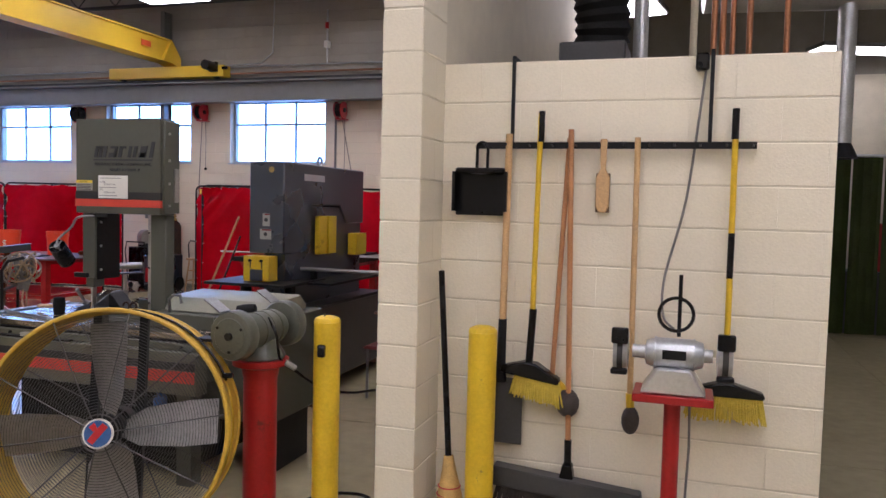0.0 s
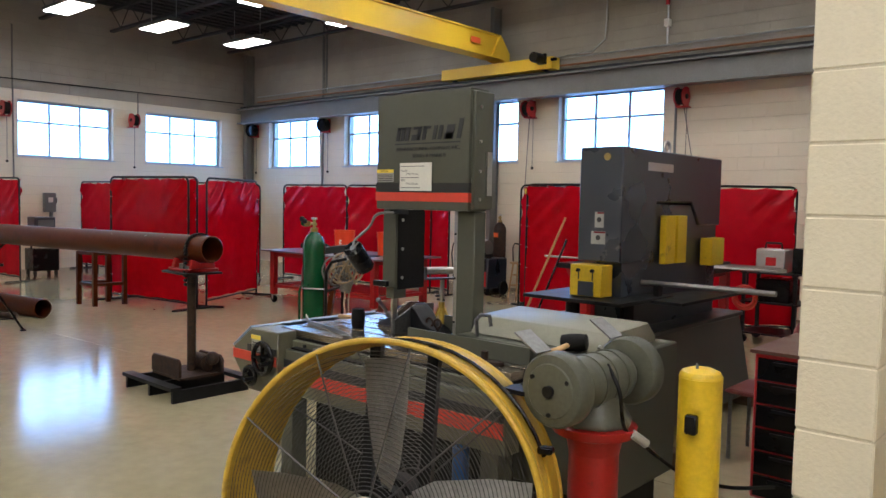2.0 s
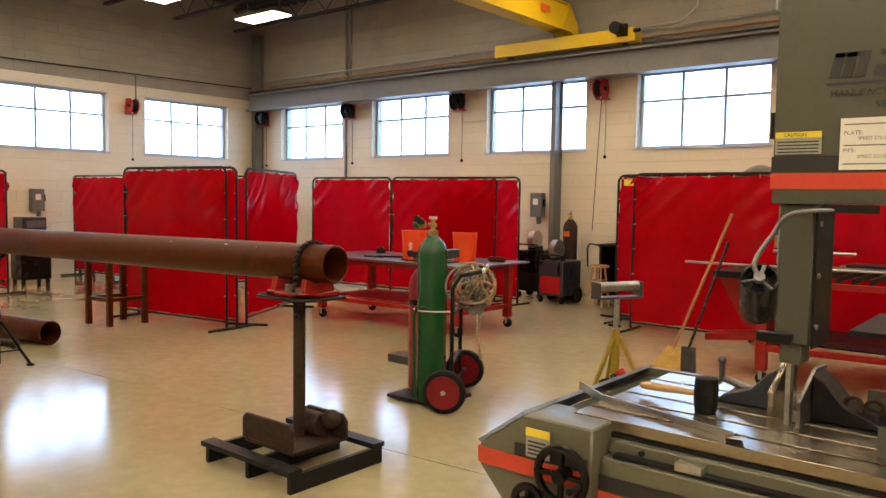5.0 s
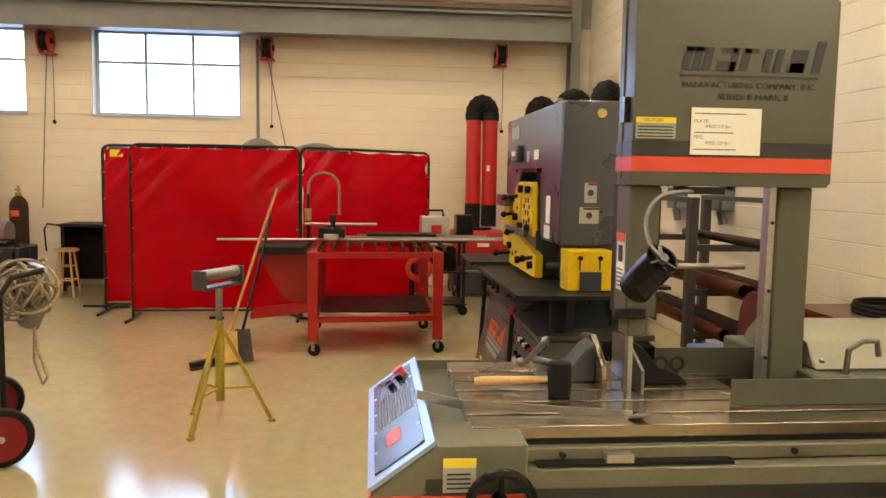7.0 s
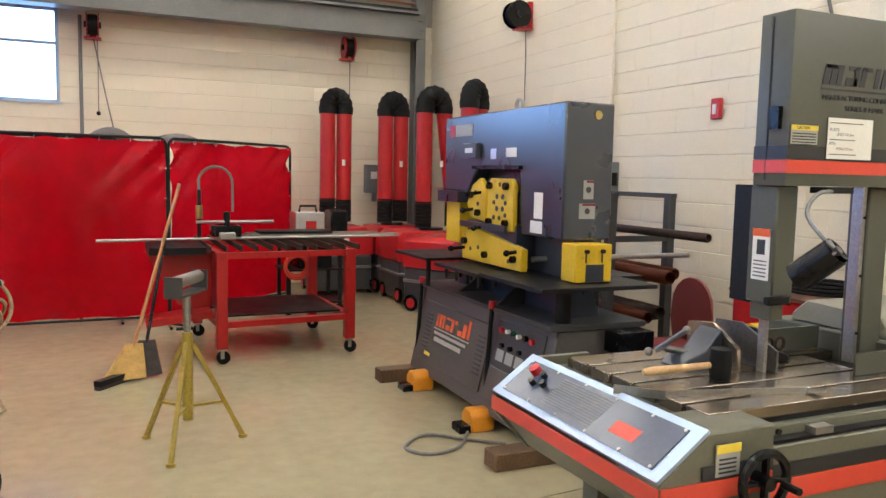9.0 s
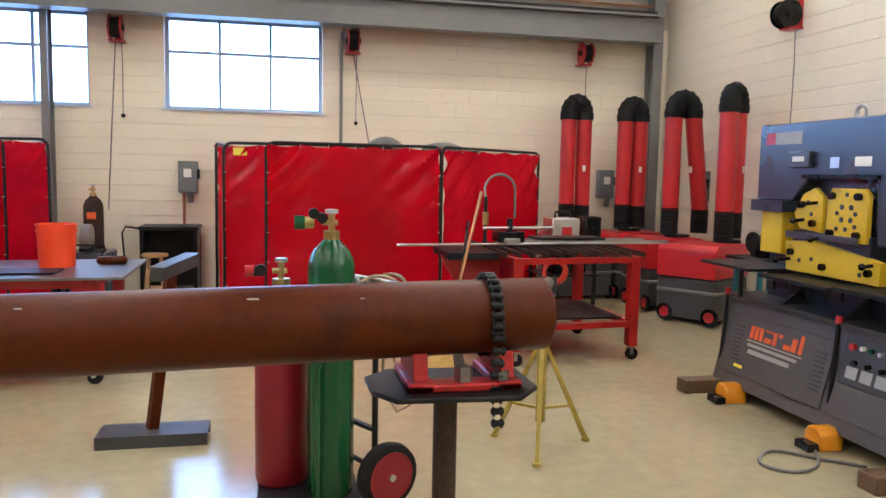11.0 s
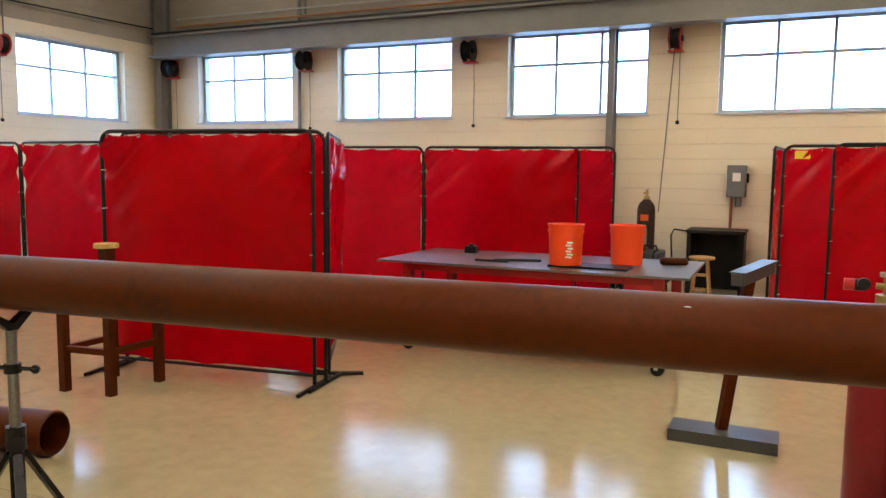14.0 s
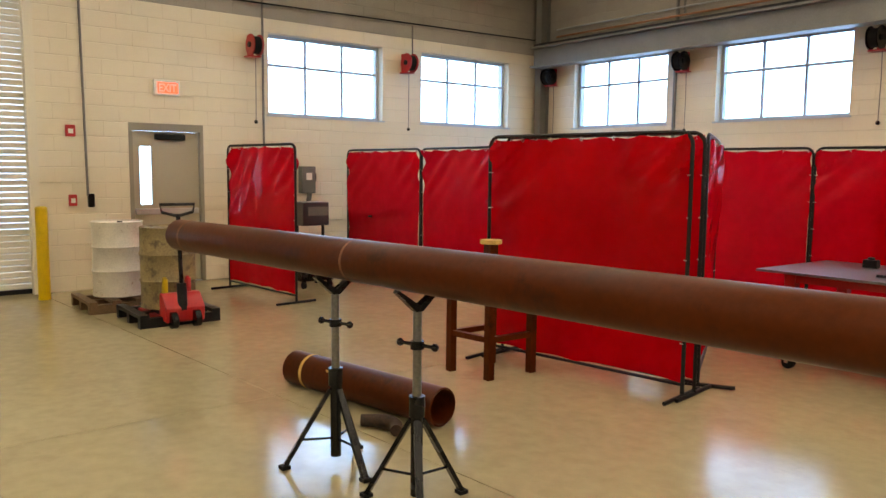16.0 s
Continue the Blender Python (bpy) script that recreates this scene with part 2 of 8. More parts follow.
M_STANDY = material("stand_yellow", (0.33, 0.235, 0.035), 0.45, vary=0.2, scale=8, bump=0.1, second=(0.16, 0.10, 0.03), amount=0.05)
M_WIRE = material("dull_wire", (0.10, 0.097, 0.094), 0.45, metal=0.7, vary=0.1)
M_BLADE = material("dusty_blade", (0.40, 0.385, 0.36), 0.42, metal=0.4, vary=0.2, scale=5)
M_GRIND = material("grinder_green_grey", (0.095, 0.098, 0.074), 0.36, vary=0.15, scale=7, bump=0.06, spec=0.4)
M_IRON = material("charcoal_enamel", (0.023, 0.030, 0.046), 0.28, vary=0.03, scale=2, bump=0.0, spec=0.9, rough_vary=0.01)
M_IRONB = material("machine_grey", (0.050, 0.050, 0.050), 0.40, vary=0.12, scale=4, bump=0.04, spec=0.35, rough_vary=0.05)
M_GREEN = material("cylinder_green", (0.004, 0.066, 0.022), 0.22, vary=0.08, scale=4, bump=0.02, spec=0.5, rough_vary=0.04)
M_BRASS = material("brass", (0.45, 0.33, 0.12), 0.35, metal=0.9, vary=0.2)
M_WOOD = material("ash_handle", (0.52, 0.33, 0.15), 0.45, vary=0.2, scale=8, fine=120, bump=0.1)
M_WOOD2 = material("brown_handle", (0.42, 0.19, 0.075), 0.4, vary=0.2, scale=8, fine=120, bump=0.1)
M_TIMBER = material("old_timber", (0.12, 0.07, 0.035), 0.8, vary=0.3, scale=7, fine=70, bump=0.4)
M_BRISTLE = material("yellow_bristle", (0.62, 0.47, 0.05), 0.85, vary=0.25, scale=20, fine=200, bump=0.8)
M_BRISTLEK = material("dark_bristle", (0.06, 0.05, 0.045), 0.9, vary=0.3, scale=20, fine=200, bump=0.8)
M_STRAW = material("straw", (0.60, 0.38, 0.12), 0.8, vary=0.25, scale=20, fine=200, bump=0.8)
M_ORANGE = material("orange_bucket", (0.85, 0.068, 0.014), 0.4, vary=0.06, bump=0.02)
M_WHITE = material("white_label", (0.78, 0.77, 0.72), 0.6, vary=0.05, bump=0.0)
M_PAPER = material("paper", (0.74, 0.73, 0.67), 0.7, vary=0.04, bump=0.05)
M_INK = material("ink", (0.03, 0.03, 0.035), 0.6, vary=0.1, bump=0.0)
M_LABELY = material("yellow_label", (0.80, 0.62, 0.06), 0.5, vary=0.05, bump=0.0)
M_ORTEXT = material("orange_lettering", (0.80, 0.13, 0.03), 0.45, vary=0.05, bump=0.0)
M_GREYBOX = material("switchgear_grey", (0.15, 0.165, 0.165), 0.40, vary=0.08, bump=0.04)
M_DOOR = material("door_paint", (0.42, 0.37, 0.27), 0.45, vary=0.05, scale=2, bump=0.05)
M_FRAME = material("door_frame_paint", (0.28, 0.25, 0.19), 0.45, vary=0.06, bump=0.05)
M_ROLL = material("cream_roller_slats", (0.72, 0.67, 0.54), 0.45, vary=0.06, scale=2, bump=0.05)
M_WFRAME = material("window_frame_blue_grey", (0.42, 0.50, 0.58), 0.4, vary=0.05, bump=0.03)
M_DRUMW = material("dented_white_drum", (0.62, 0.59, 0.52), 0.5, vary=0.12, scale=5, bump=0.25, second=(0.30, 0.22, 0.13), amount=0.04)
M_DRUMB = material("stained_olive_drum", (0.26, 0.20, 0.10), 0.55, vary=0.25, scale=5, bump=0.25, second=(0.12, 0.085, 0.05), amount=0.25)
M_FANY = material("fan_drum_yellow", (0.56, 0.36, 0.035), 0.4, vary=0.14, scale=2.5, bump=0.04, second=(0.36, 0.22, 0.035), amount=0.12)
M_GALV = material("galvanised", (0.5, 0.51, 0.52), 0.4, metal=0.8, vary=0.15, scale=5, bump=0.05)
M_COPPER = material("copper_pipe", (0.45, 0.20, 0.10), 0.4, metal=0.8, vary=0.15)
M_CABLE = material("grey_cable", (0.16, 0.15, 0.14), 0.6, vary=0.2)
M_HOSE = material("tan_hose", (0.33, 0.24, 0.14), 0.55, vary=0.25, scale=30)
M_BLUE = material("blue_paint", (0.03, 0.10, 0.28), 0.4, vary=0.15)
M_GREENCUR = material("green_vinyl", (0.05, 0.07, 0.02), 0.2, vary=0.2, scale=3, bump=0.2)
M_LAMP = material("lamp_diffuser", (1.0, 0.95, 0.86), 0.5, vary=0.0, bump=0.0, emit=TUBE)
M_EXIT = material("exit_red_glow", (1.0, 0.10, 0.05), 0.5, vary=0.0, bump=0.0, emit=1.6)

M_VINYL = material("red_vinyl", (0.62, 0.007, 0.026), 0.14, vary=0.22, scale=1.4, fine=7, bump=0.22, rough_vary=0.06, spec=0.55)
vn, vl = M_VINYL.node_tree.nodes, M_VINYL.node_tree.links
see, blend, thin, both = vn.new("ShaderNodeBsdfTransparent"), vn.new("ShaderNodeMixShader"), vn.new("ShaderNodeBsdfTranslucent"), vn.new("ShaderNodeMixShader")
see.inputs[0].default_value, thin.inputs[0].default_value = (0.85, 0.012, 0.035, 1), (0.85, 0.012, 0.035, 1)
blend.inputs[0].default_value, both.inputs[0].default_value = 0.34, 0.30
vl.new(vn["Principled BSDF"].outputs[0], blend.inputs[1]), vl.new(thin.outputs[0], blend.inputs[2])
vl.new(blend.outputs[0], both.inputs[1]), vl.new(see.outputs[0], both.inputs[2])
vl.new(both.outputs[0], vn["Material Output"].inputs[0])

M_GLASS = bpy.data.materials.new("window_glass")
M_GLASS.use_nodes = True
gn, gl = M_GLASS.node_tree.nodes, M_GLASS.node_tree.links
clear, shine, gm = gn.new("ShaderNodeBsdfTransparent"), gn.new("ShaderNodeBsdfGlossy"), gn.new("ShaderNodeMixShader")
gm.inputs[0].default_value = 0.05
shine.inputs["Roughness"].default_value = 0.03
gl.new(clear.outputs[0], gm.inputs[1]), gl.new(shine.outputs[0], gm.inputs[2])
gl.new(gm.outputs[0], gn["Material Output"].inputs[0])

# ---- structure: the shop is 17 m wide; windows in the back wall (y) and in the west wall (x) ----
XW, XE, YN, YS, TOP = -18.26, -1.20, 13.445, -4.0, 6.0
CO = 0.2032
SILL, HEAD = 12 * CO, 18 * CO
BACK_WINDOWS = [-17.36, -14.38, -11.39, -8.41]
WEST_WINDOWS = [7.66, 10.53]
WW = 2.06
DOOR = (5.60, 6.63, 0.0, 11 * CO)
ROLLER = (-1.2, 4.42, 0.0, 21 * CO)


def spans(a, b, z0, z1, holes):
    """The stretches of a course from a to b that no opening takes."""
    out = [(a, b)]
    for h0, h1, g0, g1 in holes:
        if g0 < z1 - 0.01 and g1 > z0 + 0.01:
            out = [s for u, v in out for s in ((u, min(v, h0)), (max(u, h1), v)) if s[1] - s[0] > 0.02]
    return out


def block_verts(place, u0, u1, z0, z1):
    """A block's proud face with sloped edges, out of the mortar plane."""
    g, c, d, e = 0.003, 0.004, 0.004, 0.0004
    lo = [place(u, z, 0.0) for u, z in ((u0 + e, z0 + g), (u1 - e, z0 + g), (u1 - e, z1 - g), (u0 + e, z1 - g))]
    hi = [place(u, z, d) for u, z in ((u0 + e * 2.5, z0 + g + c), (u1 - e * 2.5, z0 + g + c), (u1 - e * 2.5, z1 - g - c), (u0 + e * 2.5, z1 - g - c))]
    return lo + hi


BLOCK_FACES = [(4, 5, 6, 7), (0, 1, 5, 4), (1, 2, 6, 5), (2, 3, 7, 6), (3, 0, 4, 7)]


def courses(wall, place, a, b, ztop, holes, change, first=0.0, separate=None):
    """Running-bond blocks on a wall's face. Those within separate (a stretch along the wall) are objects of their own."""
    low, high, shapes = [], [], {}
    for i in range(int(math.ceil(ztop / CO - 0.01))):
        z0, z1 = i * CO, min((i + 1) * CO, ztop)
        for s0, s1 in spans(a, b, z0, z1, holes):
            u = first + (0.2032 if i % 2 else 0.0)
            k = math.floor((s0 - u) / 0.4064)
            u += k * 0.4064
            while u < s1 - 0.01:
                e0, e1 = max(u, s0), min(u + 0.4064, s1)
                u += 0.4064
                if e1 - e0 < 0.03:
                    continue
                if separate and separate[0] <= e0 and e1 <= separate[1] and z1 <= separate[2]:
                    key = round(e1 - e0, 3)
                    if key not in shapes:
                        me = bpy.data.meshes.new("block")
                        me.from_pydata([place(*p) - place(0, 0, 0) for p in [(q[0], q[1], q[2]) for q in block_verts(lambda uu, zz, dd: (uu, zz, dd), 0, e1 - e0, 0, z1 - z0)]], [], BLOCK_FACES)
                        me.materials.append(M_BLOCK)
                        shapes[key] = me
                    ob = new("block", shapes[key])
                    ob.parent, ob.location = wall, place(e0, z0, 0)
                else:
                    (low if z1 <= change + 0.01 else high).append(block_verts(place, e0, e1, z0, z1))
    for name, rows, mat in (("block_courses", low, M_BLOCK), ("upper_block_courses", high, M_BLOCK_UP)):
        if rows:
            me = bpy.data.meshes.new(name)
            me.from_pydata([v for r in rows for v in r], [], [tuple(8 * i + k for k in f) for i in range(len(rows)) for f in BLOCK_FACES])
            me.materials.append(mat)
            ob = new(name, me)
            ob.parent = wall
            tagged(ob, kind="stuff")


def core(name, place, a, b, ztop, holes, change, thick, label):
    """The wall's body behind the blocks: mortar plane and full thickness, cut by the openings."""
    wall = thing(name, label, "wall", kind="structure")
    us = sorted({a, b, *[h for hole in holes for h in hole[:2]]})
    zs = sorted({0.0, ztop, change, *[h for hole in holes for h in hole[2:]]})
    for part_name, mat, lowpart in (("wall_body", M_MORTAR, True), ("upper_wall_body", M_MORTAR_UP, False)):
        g = B()
        for u0, u1 in zip(us, us[1:]):
            for z0, z1 in zip(zs, zs[1:]):
                if (z1 <= change + 0.001) != lowpart or any(h[0] < (u0 + u1) / 2 < h[1] and h[2] < (z0 + z1) / 2 < h[3] for h in holes):
                    continue
                p, q = place(u0, z0, 0.0), place(u1, z1, -thick)
                g.box(*sorted((p[0], q[0])), *sorted((p[1], q[1])), z0, z1)
        if len(g.bm.faces):
            g.make(part_name, mat, wall)
    return wall


back_holes = [(x, x + WW, SILL, HEAD) for x in BACK_WINDOWS]
west_holes = [(y, y + WW, SILL, HEAD) for y in WEST_WINDOWS] + [DOOR, ROLLER]
north = lambda u, z, d: Vector((u, YN - d, z))
west = lambda u, z, d: Vector((XW + d, u, z))
east = lambda u, z, d: Vector((XE - d, u, z))
eastb = lambda u, z, d: Vector((-1.0 + d, u, z))
endw = lambda u, z, d: Vector((u, 3.75 - d, z))
parti = lambda u, z, d: Vector((u, 4.11 - d, z))
CHANGE = 19 * CO
wall_north = core("wall_north", north, XW - 0.3, 7.0, TOP, back_holes, CHANGE, 0.3, "back wall of beige painted concrete block, bare grey above")
courses(wall_north, north, XW, XE, TOP, back_holes, CHANGE)
wall_west = core("wall_west", west, YS - 0.3, YN, TOP, west_holes, CHANGE, 0.3, "beige painted block wall with windows and exit door")
courses(wall_west, west, 2.0, YN, TOP, west_holes, CHANGE)
wall_east = core("wall_east", east, 3.75, YN, TOP, [], TOP, 0.2, "side wall of beige painted concrete block")
courses(wall_east, east, 3.75, YN, TOP, [], TOP, first=3.75)
courses(wall_east, eastb, 3.75, 4.11, TOP, [], TOP, first=3.75, separate=(3.7, 4.2, 3.0))
courses(wall_east, endw, -1.2, -1.0, TOP, [], TOP, first=-1.2, separate=(-1.3, -0.9, 3.0))
partition = core("wall_partition", parti, -1.0, 0.86, 12 * CO, [], 12 * CO, 0.2, "low partition of cream painted concrete block")
courses(partition, parti, -1.0, 0.86, 12 * CO, [], 12 * CO, first=-1.0, separate=(-1.1, 1.0, 3.0))
g = B().box(XW - 0.3, 7.3, YS - 0.3, YS, 0, TOP)
tagged(g.make("wall_south", M_BLOCK), "plain beige painted block wall", "wall", kind="structure")
g = B().box(7.0, 7.3, YS, YN, 0, TOP)
tagged(g.make("wall_far_room", M_BLOCK), "plain beige block wall of the next room", "wall", kind="structure")

ceiling = B().box(XW, 7.0, YS, YN, TOP, TOP + 0.15)
for i in range(84):
    x = XW + 0.15 + i * 0.3
    ceiling.box(x, x + 0.12, YS, YN, TOP - 0.04, TOP - 0.002)
tagged(ceiling.make("ceiling", M_DECK), "dark corrugated steel roof deck", "ceiling", kind="structure")
for i in range(9):
    y = 0.4 + i * 1.55
    j = B().box(XW, -1.2, y - 0.05, y + 0.05, TOP - 0.12, TOP - 0.05).box(XW, -1.2, y - 0.05, y + 0.05, 5.40, 5.45)
    x, k = XW, 0
    while x < -1.6:
        j.cyl((x, y, 5.45 if k % 2 else 5.90), (x + 0.45, y, 5.90 if k % 2 else 5.45), 0.012, 5)
        x, k = x + 0.45, k + 1
    tagged(j.make("roof_joist", M_DECK), "dark open-web steel roof joist", "joist", "roof joists", "structure")

# floor slabs between saw cuts, on a bed
floor = thing("floor", "polished tan concrete floor with saw-cut joints", "floor", kind="structure")
B().box(XW - 0.3, 7.3, YS - 0.3, YN + 0.3, -0.2, -0.012).make("bed", M_JOINT, floor)
fx = [XW - 0.3, -12.4, 2.2, 7.3]
fy = [YS - 0.3, -1.4, 5.38, 12.2, YN + 0.3]
for x0, x1 in zip(fx, fx[1:]):
    for y0, y1 in zip(fy, fy[1:]):
        cut = lambda x, y: y + (0.079 * (x + 6.3) if y == 5.38 else 0.0)
        a, b = x0 + 0.004, x1 - 0.004
        B().prism([(a, cut(a, y0) + 0.004), (b, cut(b, y0) + 0.004), (b, cut(b, y1) - 0.004), (a, cut(a, y1) - 0.004)], "z", -0.011, 0.0).make("slab", M_FLOOR, floor)

ground = B().box(-400, 400, -400, 400, -0.6, -0.5)
tagged(ground.make("ground", material("outdoor_ground", (0.16, 0.16, 0.13), 0.9, scale=0.5)), "plain ground outside the building", "ground", kind="structure")


def window(name, place, u0):
    """Two rows of three panes in a slim frame, set back in a sloped-sill opening."""
    win = thing(name, "steel window of six bright panes in blue-grey frame", "window", kind="structure")
    u1, d = u0 + WW, -0.13

    def bar_(g, a0, a1, z0, z1, da, db):
        p, q = place(a0, z0, da), place(a1, z1, db)
        g.box(*sorted((p[0], q[0])), *sorted((p[1], q[1])), z0, z1)
    f = B()
    for a0, a1, z0, z1 in ((u0, u0 + 0.05, SILL, HEAD), (u1 - 0.05, u1, SILL, HEAD), (u0 + 0.05, u1 - 0.05, SILL, SILL + 0.05), (u0 + 0.05, u1 - 0.05, HEAD - 0.05, HEAD)):
        bar_(f, a0, a1, z0, z1, d, d - 0.06)
    f.make("window_frame", M_WFRAME, win)
    zm = SILL + 0.05 + (HEAD - SILL - 0.1) * 0.62
    wpane = (WW - 0.1 - 0.08) / 3
    g = B()
    bar_(g, u0 + 0.05, u1 - 0.05, zm, zm + 0.04, d - 0.005, d - 0.05)
    g.make("transom", M_WFRAME, win)
    for i in (1, 2):
        g = B()
        a = u0 + 0.05 + i * wpane + (i - 1) * 0.04
        bar_(g, a, a + 0.04, SILL + 0.05, HEAD - 0.05, d - 0.008, d - 0.045)
        g.make("mullion", M_WFRAME, win)
    for i in range(3):
        for z0, z1 in ((SILL + 0.05, zm), (zm + 0.04, HEAD - 0.05)):
            a = u0 + 0.05 + i * (wpane + 0.04)
            g = B()
            bar_(g, a, a + wpane, z0, z1, d - 0.02, d - 0.026)
            p = g.make("pane", M_GLASS, win)
            p.visible_shadow = False
    s = B()
    bar_(s, u0 - 0.03, u1 + 0.03, SILL - 0.02, SILL + 0.004, 0.03, d)
    s.make("window_sill", M_WFRAME, win)
    return win


M_SKY = bpy.data.materials.new("bright_overcast_sky")
M_SKY.use_nodes = True
se = M_SKY.node_tree.nodes.new("ShaderNodeEmission")
se.inputs[0].default_value, se.inputs[1].default_value = (0.26, 0.51, 1.0, 1), SKYGLOW
M_SKY.node_tree.links.new(se.outputs[0], M_SKY.node_tree.nodes["Material Output"].inputs[0])
tagged(B().box(-46, 20, 31.0, 31.2, -0.5, 26).make("backdrop", M_SKY), "bright white overcast sky beyond the windows", "sky", kind="structure")
tagged(B().box(-36.2, -36.0, -20, 30.9, -0.5, 26).make("backdrop", M_SKY), "bright white overcast sky beyond the windows", "sky", kind="structure")

for i, x in enumerate(BACK_WINDOWS):
    window("window_%d" % (i + 1), north, x)
for i, y in enumerate(WEST_WINDOWS):
    window("window_%d" % (i + 5), west, y)

# ---- ceiling lights: visible ones, and unseen ones added to brighten the rooms ----
lamp = thing("ceiling_light", "white high-bay ceiling light in a grid extended with unseen fill lamps", "ceiling light", group="high-bay lights")
B().box(-0.62, 0.62, -0.25, 0.25, 0.03, 0.09).box(-0.5, 0.5, -0.10, 0.10, 0.09, 0.15).make("housing", M_STEEL, lamp, bev=0.008)
B().box(-0.59, 0.59, -0.22, 0.22, 0.012, 0.028).make("diffuser", M_LAMP, lamp, "glowing white diffuser")
for x in (-0.5, 0.5):
    B().cyl((x, 0, 0.15), (x, 0, 0.90), 0.006, 6).make("hanger", M_GALV, lamp)
# Only far western lamps show; the eastern columns and near rows are unseen fill.
spots = [(x, y) for x in (-15.5, -11.9, -8.3, -5.2, -2.5) for y in (-2.0, 0.0, 1.9, 3.8, 5.7, 7.6, 9.5, 11.5)]
# Unseen lamps added above the partition side and next room to brighten them.
spots += [(x, y) for x in (-0.3, 1.6, 3.4) for y in (-2.8, -1.5, -0.2, 1.1, 2.4)] + [(3.4, 6.0), (5.6, 9.0)]
lamp.matrix_basis = pose(*spots[0], 5.10)
for x, y in spots[1:]:
    copy_thing(lamp, pose(x, y, 5.10))

# ---- crane, runway beam and columns ----
def ibeam(g, axis, a, b, mid, z0, z1, width, web=0.02, fl=0.03):
    w = width / 2
    for u0, u1, p, q in ((-w, w, z0, z0 + fl), (-web / 2, web / 2, z0 + fl, z1 - fl), (-w, w, z1 - fl, z1)):
        if axis == "x":
            g.box(a, b, mid + u0, mid + u1, p, q)
        else:
            g.box(mid + u0, mid + u1, a, b, p, q)
    return g

runway = thing("runway_beam", "grey painted steel crane runway beam along the wall", "steel beam", kind="structure")
ibeam(B(), "x", XW + 0.25, -1.62, 13.02, 3.57, 3.96, 0.26).make("beam", M_STEEL, runway)
B().box(XW + 0.25, -1.62, 12.99, 13.05, 3.964, 4.02).make("rail", M_DARK, runway)
for x, w in ((-18.05, 0.075), (-9.79, 0.045), (-1.50, 0.075)):
    col = thing("column", "grey painted steel wall column", "column", kind="structure")
    g = B()
    g.box(x - w, x + w, 13.16, 13.175, 0, 5.4).box(x - 0.008, x + 0.008, 13.175, 13.385, 0, 5.4).box(x - w, x + w, 13.385, 13.40, 0, 5.4)
    g.make("shaft", M_STEEL, col)
    B().box(x - 0.14, x + 0.14, 13.05, 13.43, 0.0, 0.02).make("base_plate", M_STEEL, col)
    for dz in (3.62, 3.75, 3.88):
        for dx in (-0.03, 0.03):
            B().cyl((x + dx, 13.14, dz), (x + dx, 13.16, dz), 0.012, 6).make("bolt", M_STEEL, col)

crane = thing("bridge_crane", "yellow overhead bridge crane girder on its runway", "crane")
B().prism([(-9.65, 4.32), (-9.35, 4.32), (-9.35, 4.35), (-9.39, 4.35), (-9.39, 4.73), (-9.35, 4.73), (-9.35, 4.76), (-9.65, 4.76), (-9.65, 4.73), (-9.61, 4.73), (-9.61, 4.35), (-9.65, 4.35)], "y", YS + 0.6, 12.85).make("girder", M_CRANE, crane, bev=0.004)
B().box(-10.85, -8.22, 12.90, 13.14, 4.05, 4.26).make("end_truck", M_CRANE, crane, bev=0.006)
B().prism([(12.60, 4.32), (12.86, 4.32), (13.14, 4.27), (13.14, 4.45), (12.86, 4.76)], "x", -9.66, -9.34).make("gusset", M_CRANE, crane)
for x in (-10.6, -8.45):
    B().cyl((x, 12.98, 4.10), (x, 13.06, 4.10), 0.075, 20).make("wheel", M_DARK, crane)
B().cyl((-8.42, 12.84, 4.22), (-8.42, 12.60, 4.22), 0.09, 16).box(-8.50, -8.34, 12.84, 12.9, 4.13, 4.31).make("drive_motor", M_DARK, crane)
B().cyl((-8.24, 12.9, 4.2), (-8.14, 12.9, 4.2), 0.03, 10).make("bumper", M_BLACK, crane)
B().box(-9.345, -9.341, 12.0, 12.26, 4.50, 4.60).make("rating_plate", M_ORTEXT, crane)
B().box(-9.40, -9.26, 7.0, 7.4, 4.30, 4.315).cyl((-9.33, 7.2, 4.76), (-9.33, 7.2, 4.80), 0.05, 10).make("bracket", M_CRANE, crane)

# ---- pipe runs and conduits on the walls ----
def eased(pts, n=5):
    """A smooth curve through the points."""
    q = [Vector(p) for p in pts]
    q = [q[0] * 2 - q[1]] + q + [q[-1] * 2 - q[-2]]
    out = []
    for a, b, c, d in zip(q, q[1:], q[2:], q[3:]):
        for k in range(n):
            t = k / n
            out.append(0.5 * (2 * b + (c - a) * t + (2 * a - 5 * b + 4 * c - d) * t * t + (3 * b - a - 3 * c + d) * t ** 3))
    return out + [q[-2]]


def run(name, pts, r, mat, label, n=8):
    if len(pts) > 4:
        pts = eased(pts)
    return tagged(B().tube(pts, r, n).make(name, mat), label, "pipe", kind="structure")

run("wall_pipe", [(XW + 0.5, 13.36, 4.17), (-1.5, 13.36, 4.17)], 0.018, M_COPPER, "copper pipe clipped along the wall")
run("wall_pipe", [(XW + 0.5, 13.36, 4.30), (-1.5, 13.36, 4.30)], 0.014, M_GALV, "thin steel conduit along the wall")
run("wall_pipe", [(XW + 0.07, 2.0, 3.98), (XW + 0.07, 13.2, 4.14)], 0.012, M_DARK, "dark conduit along the wall")
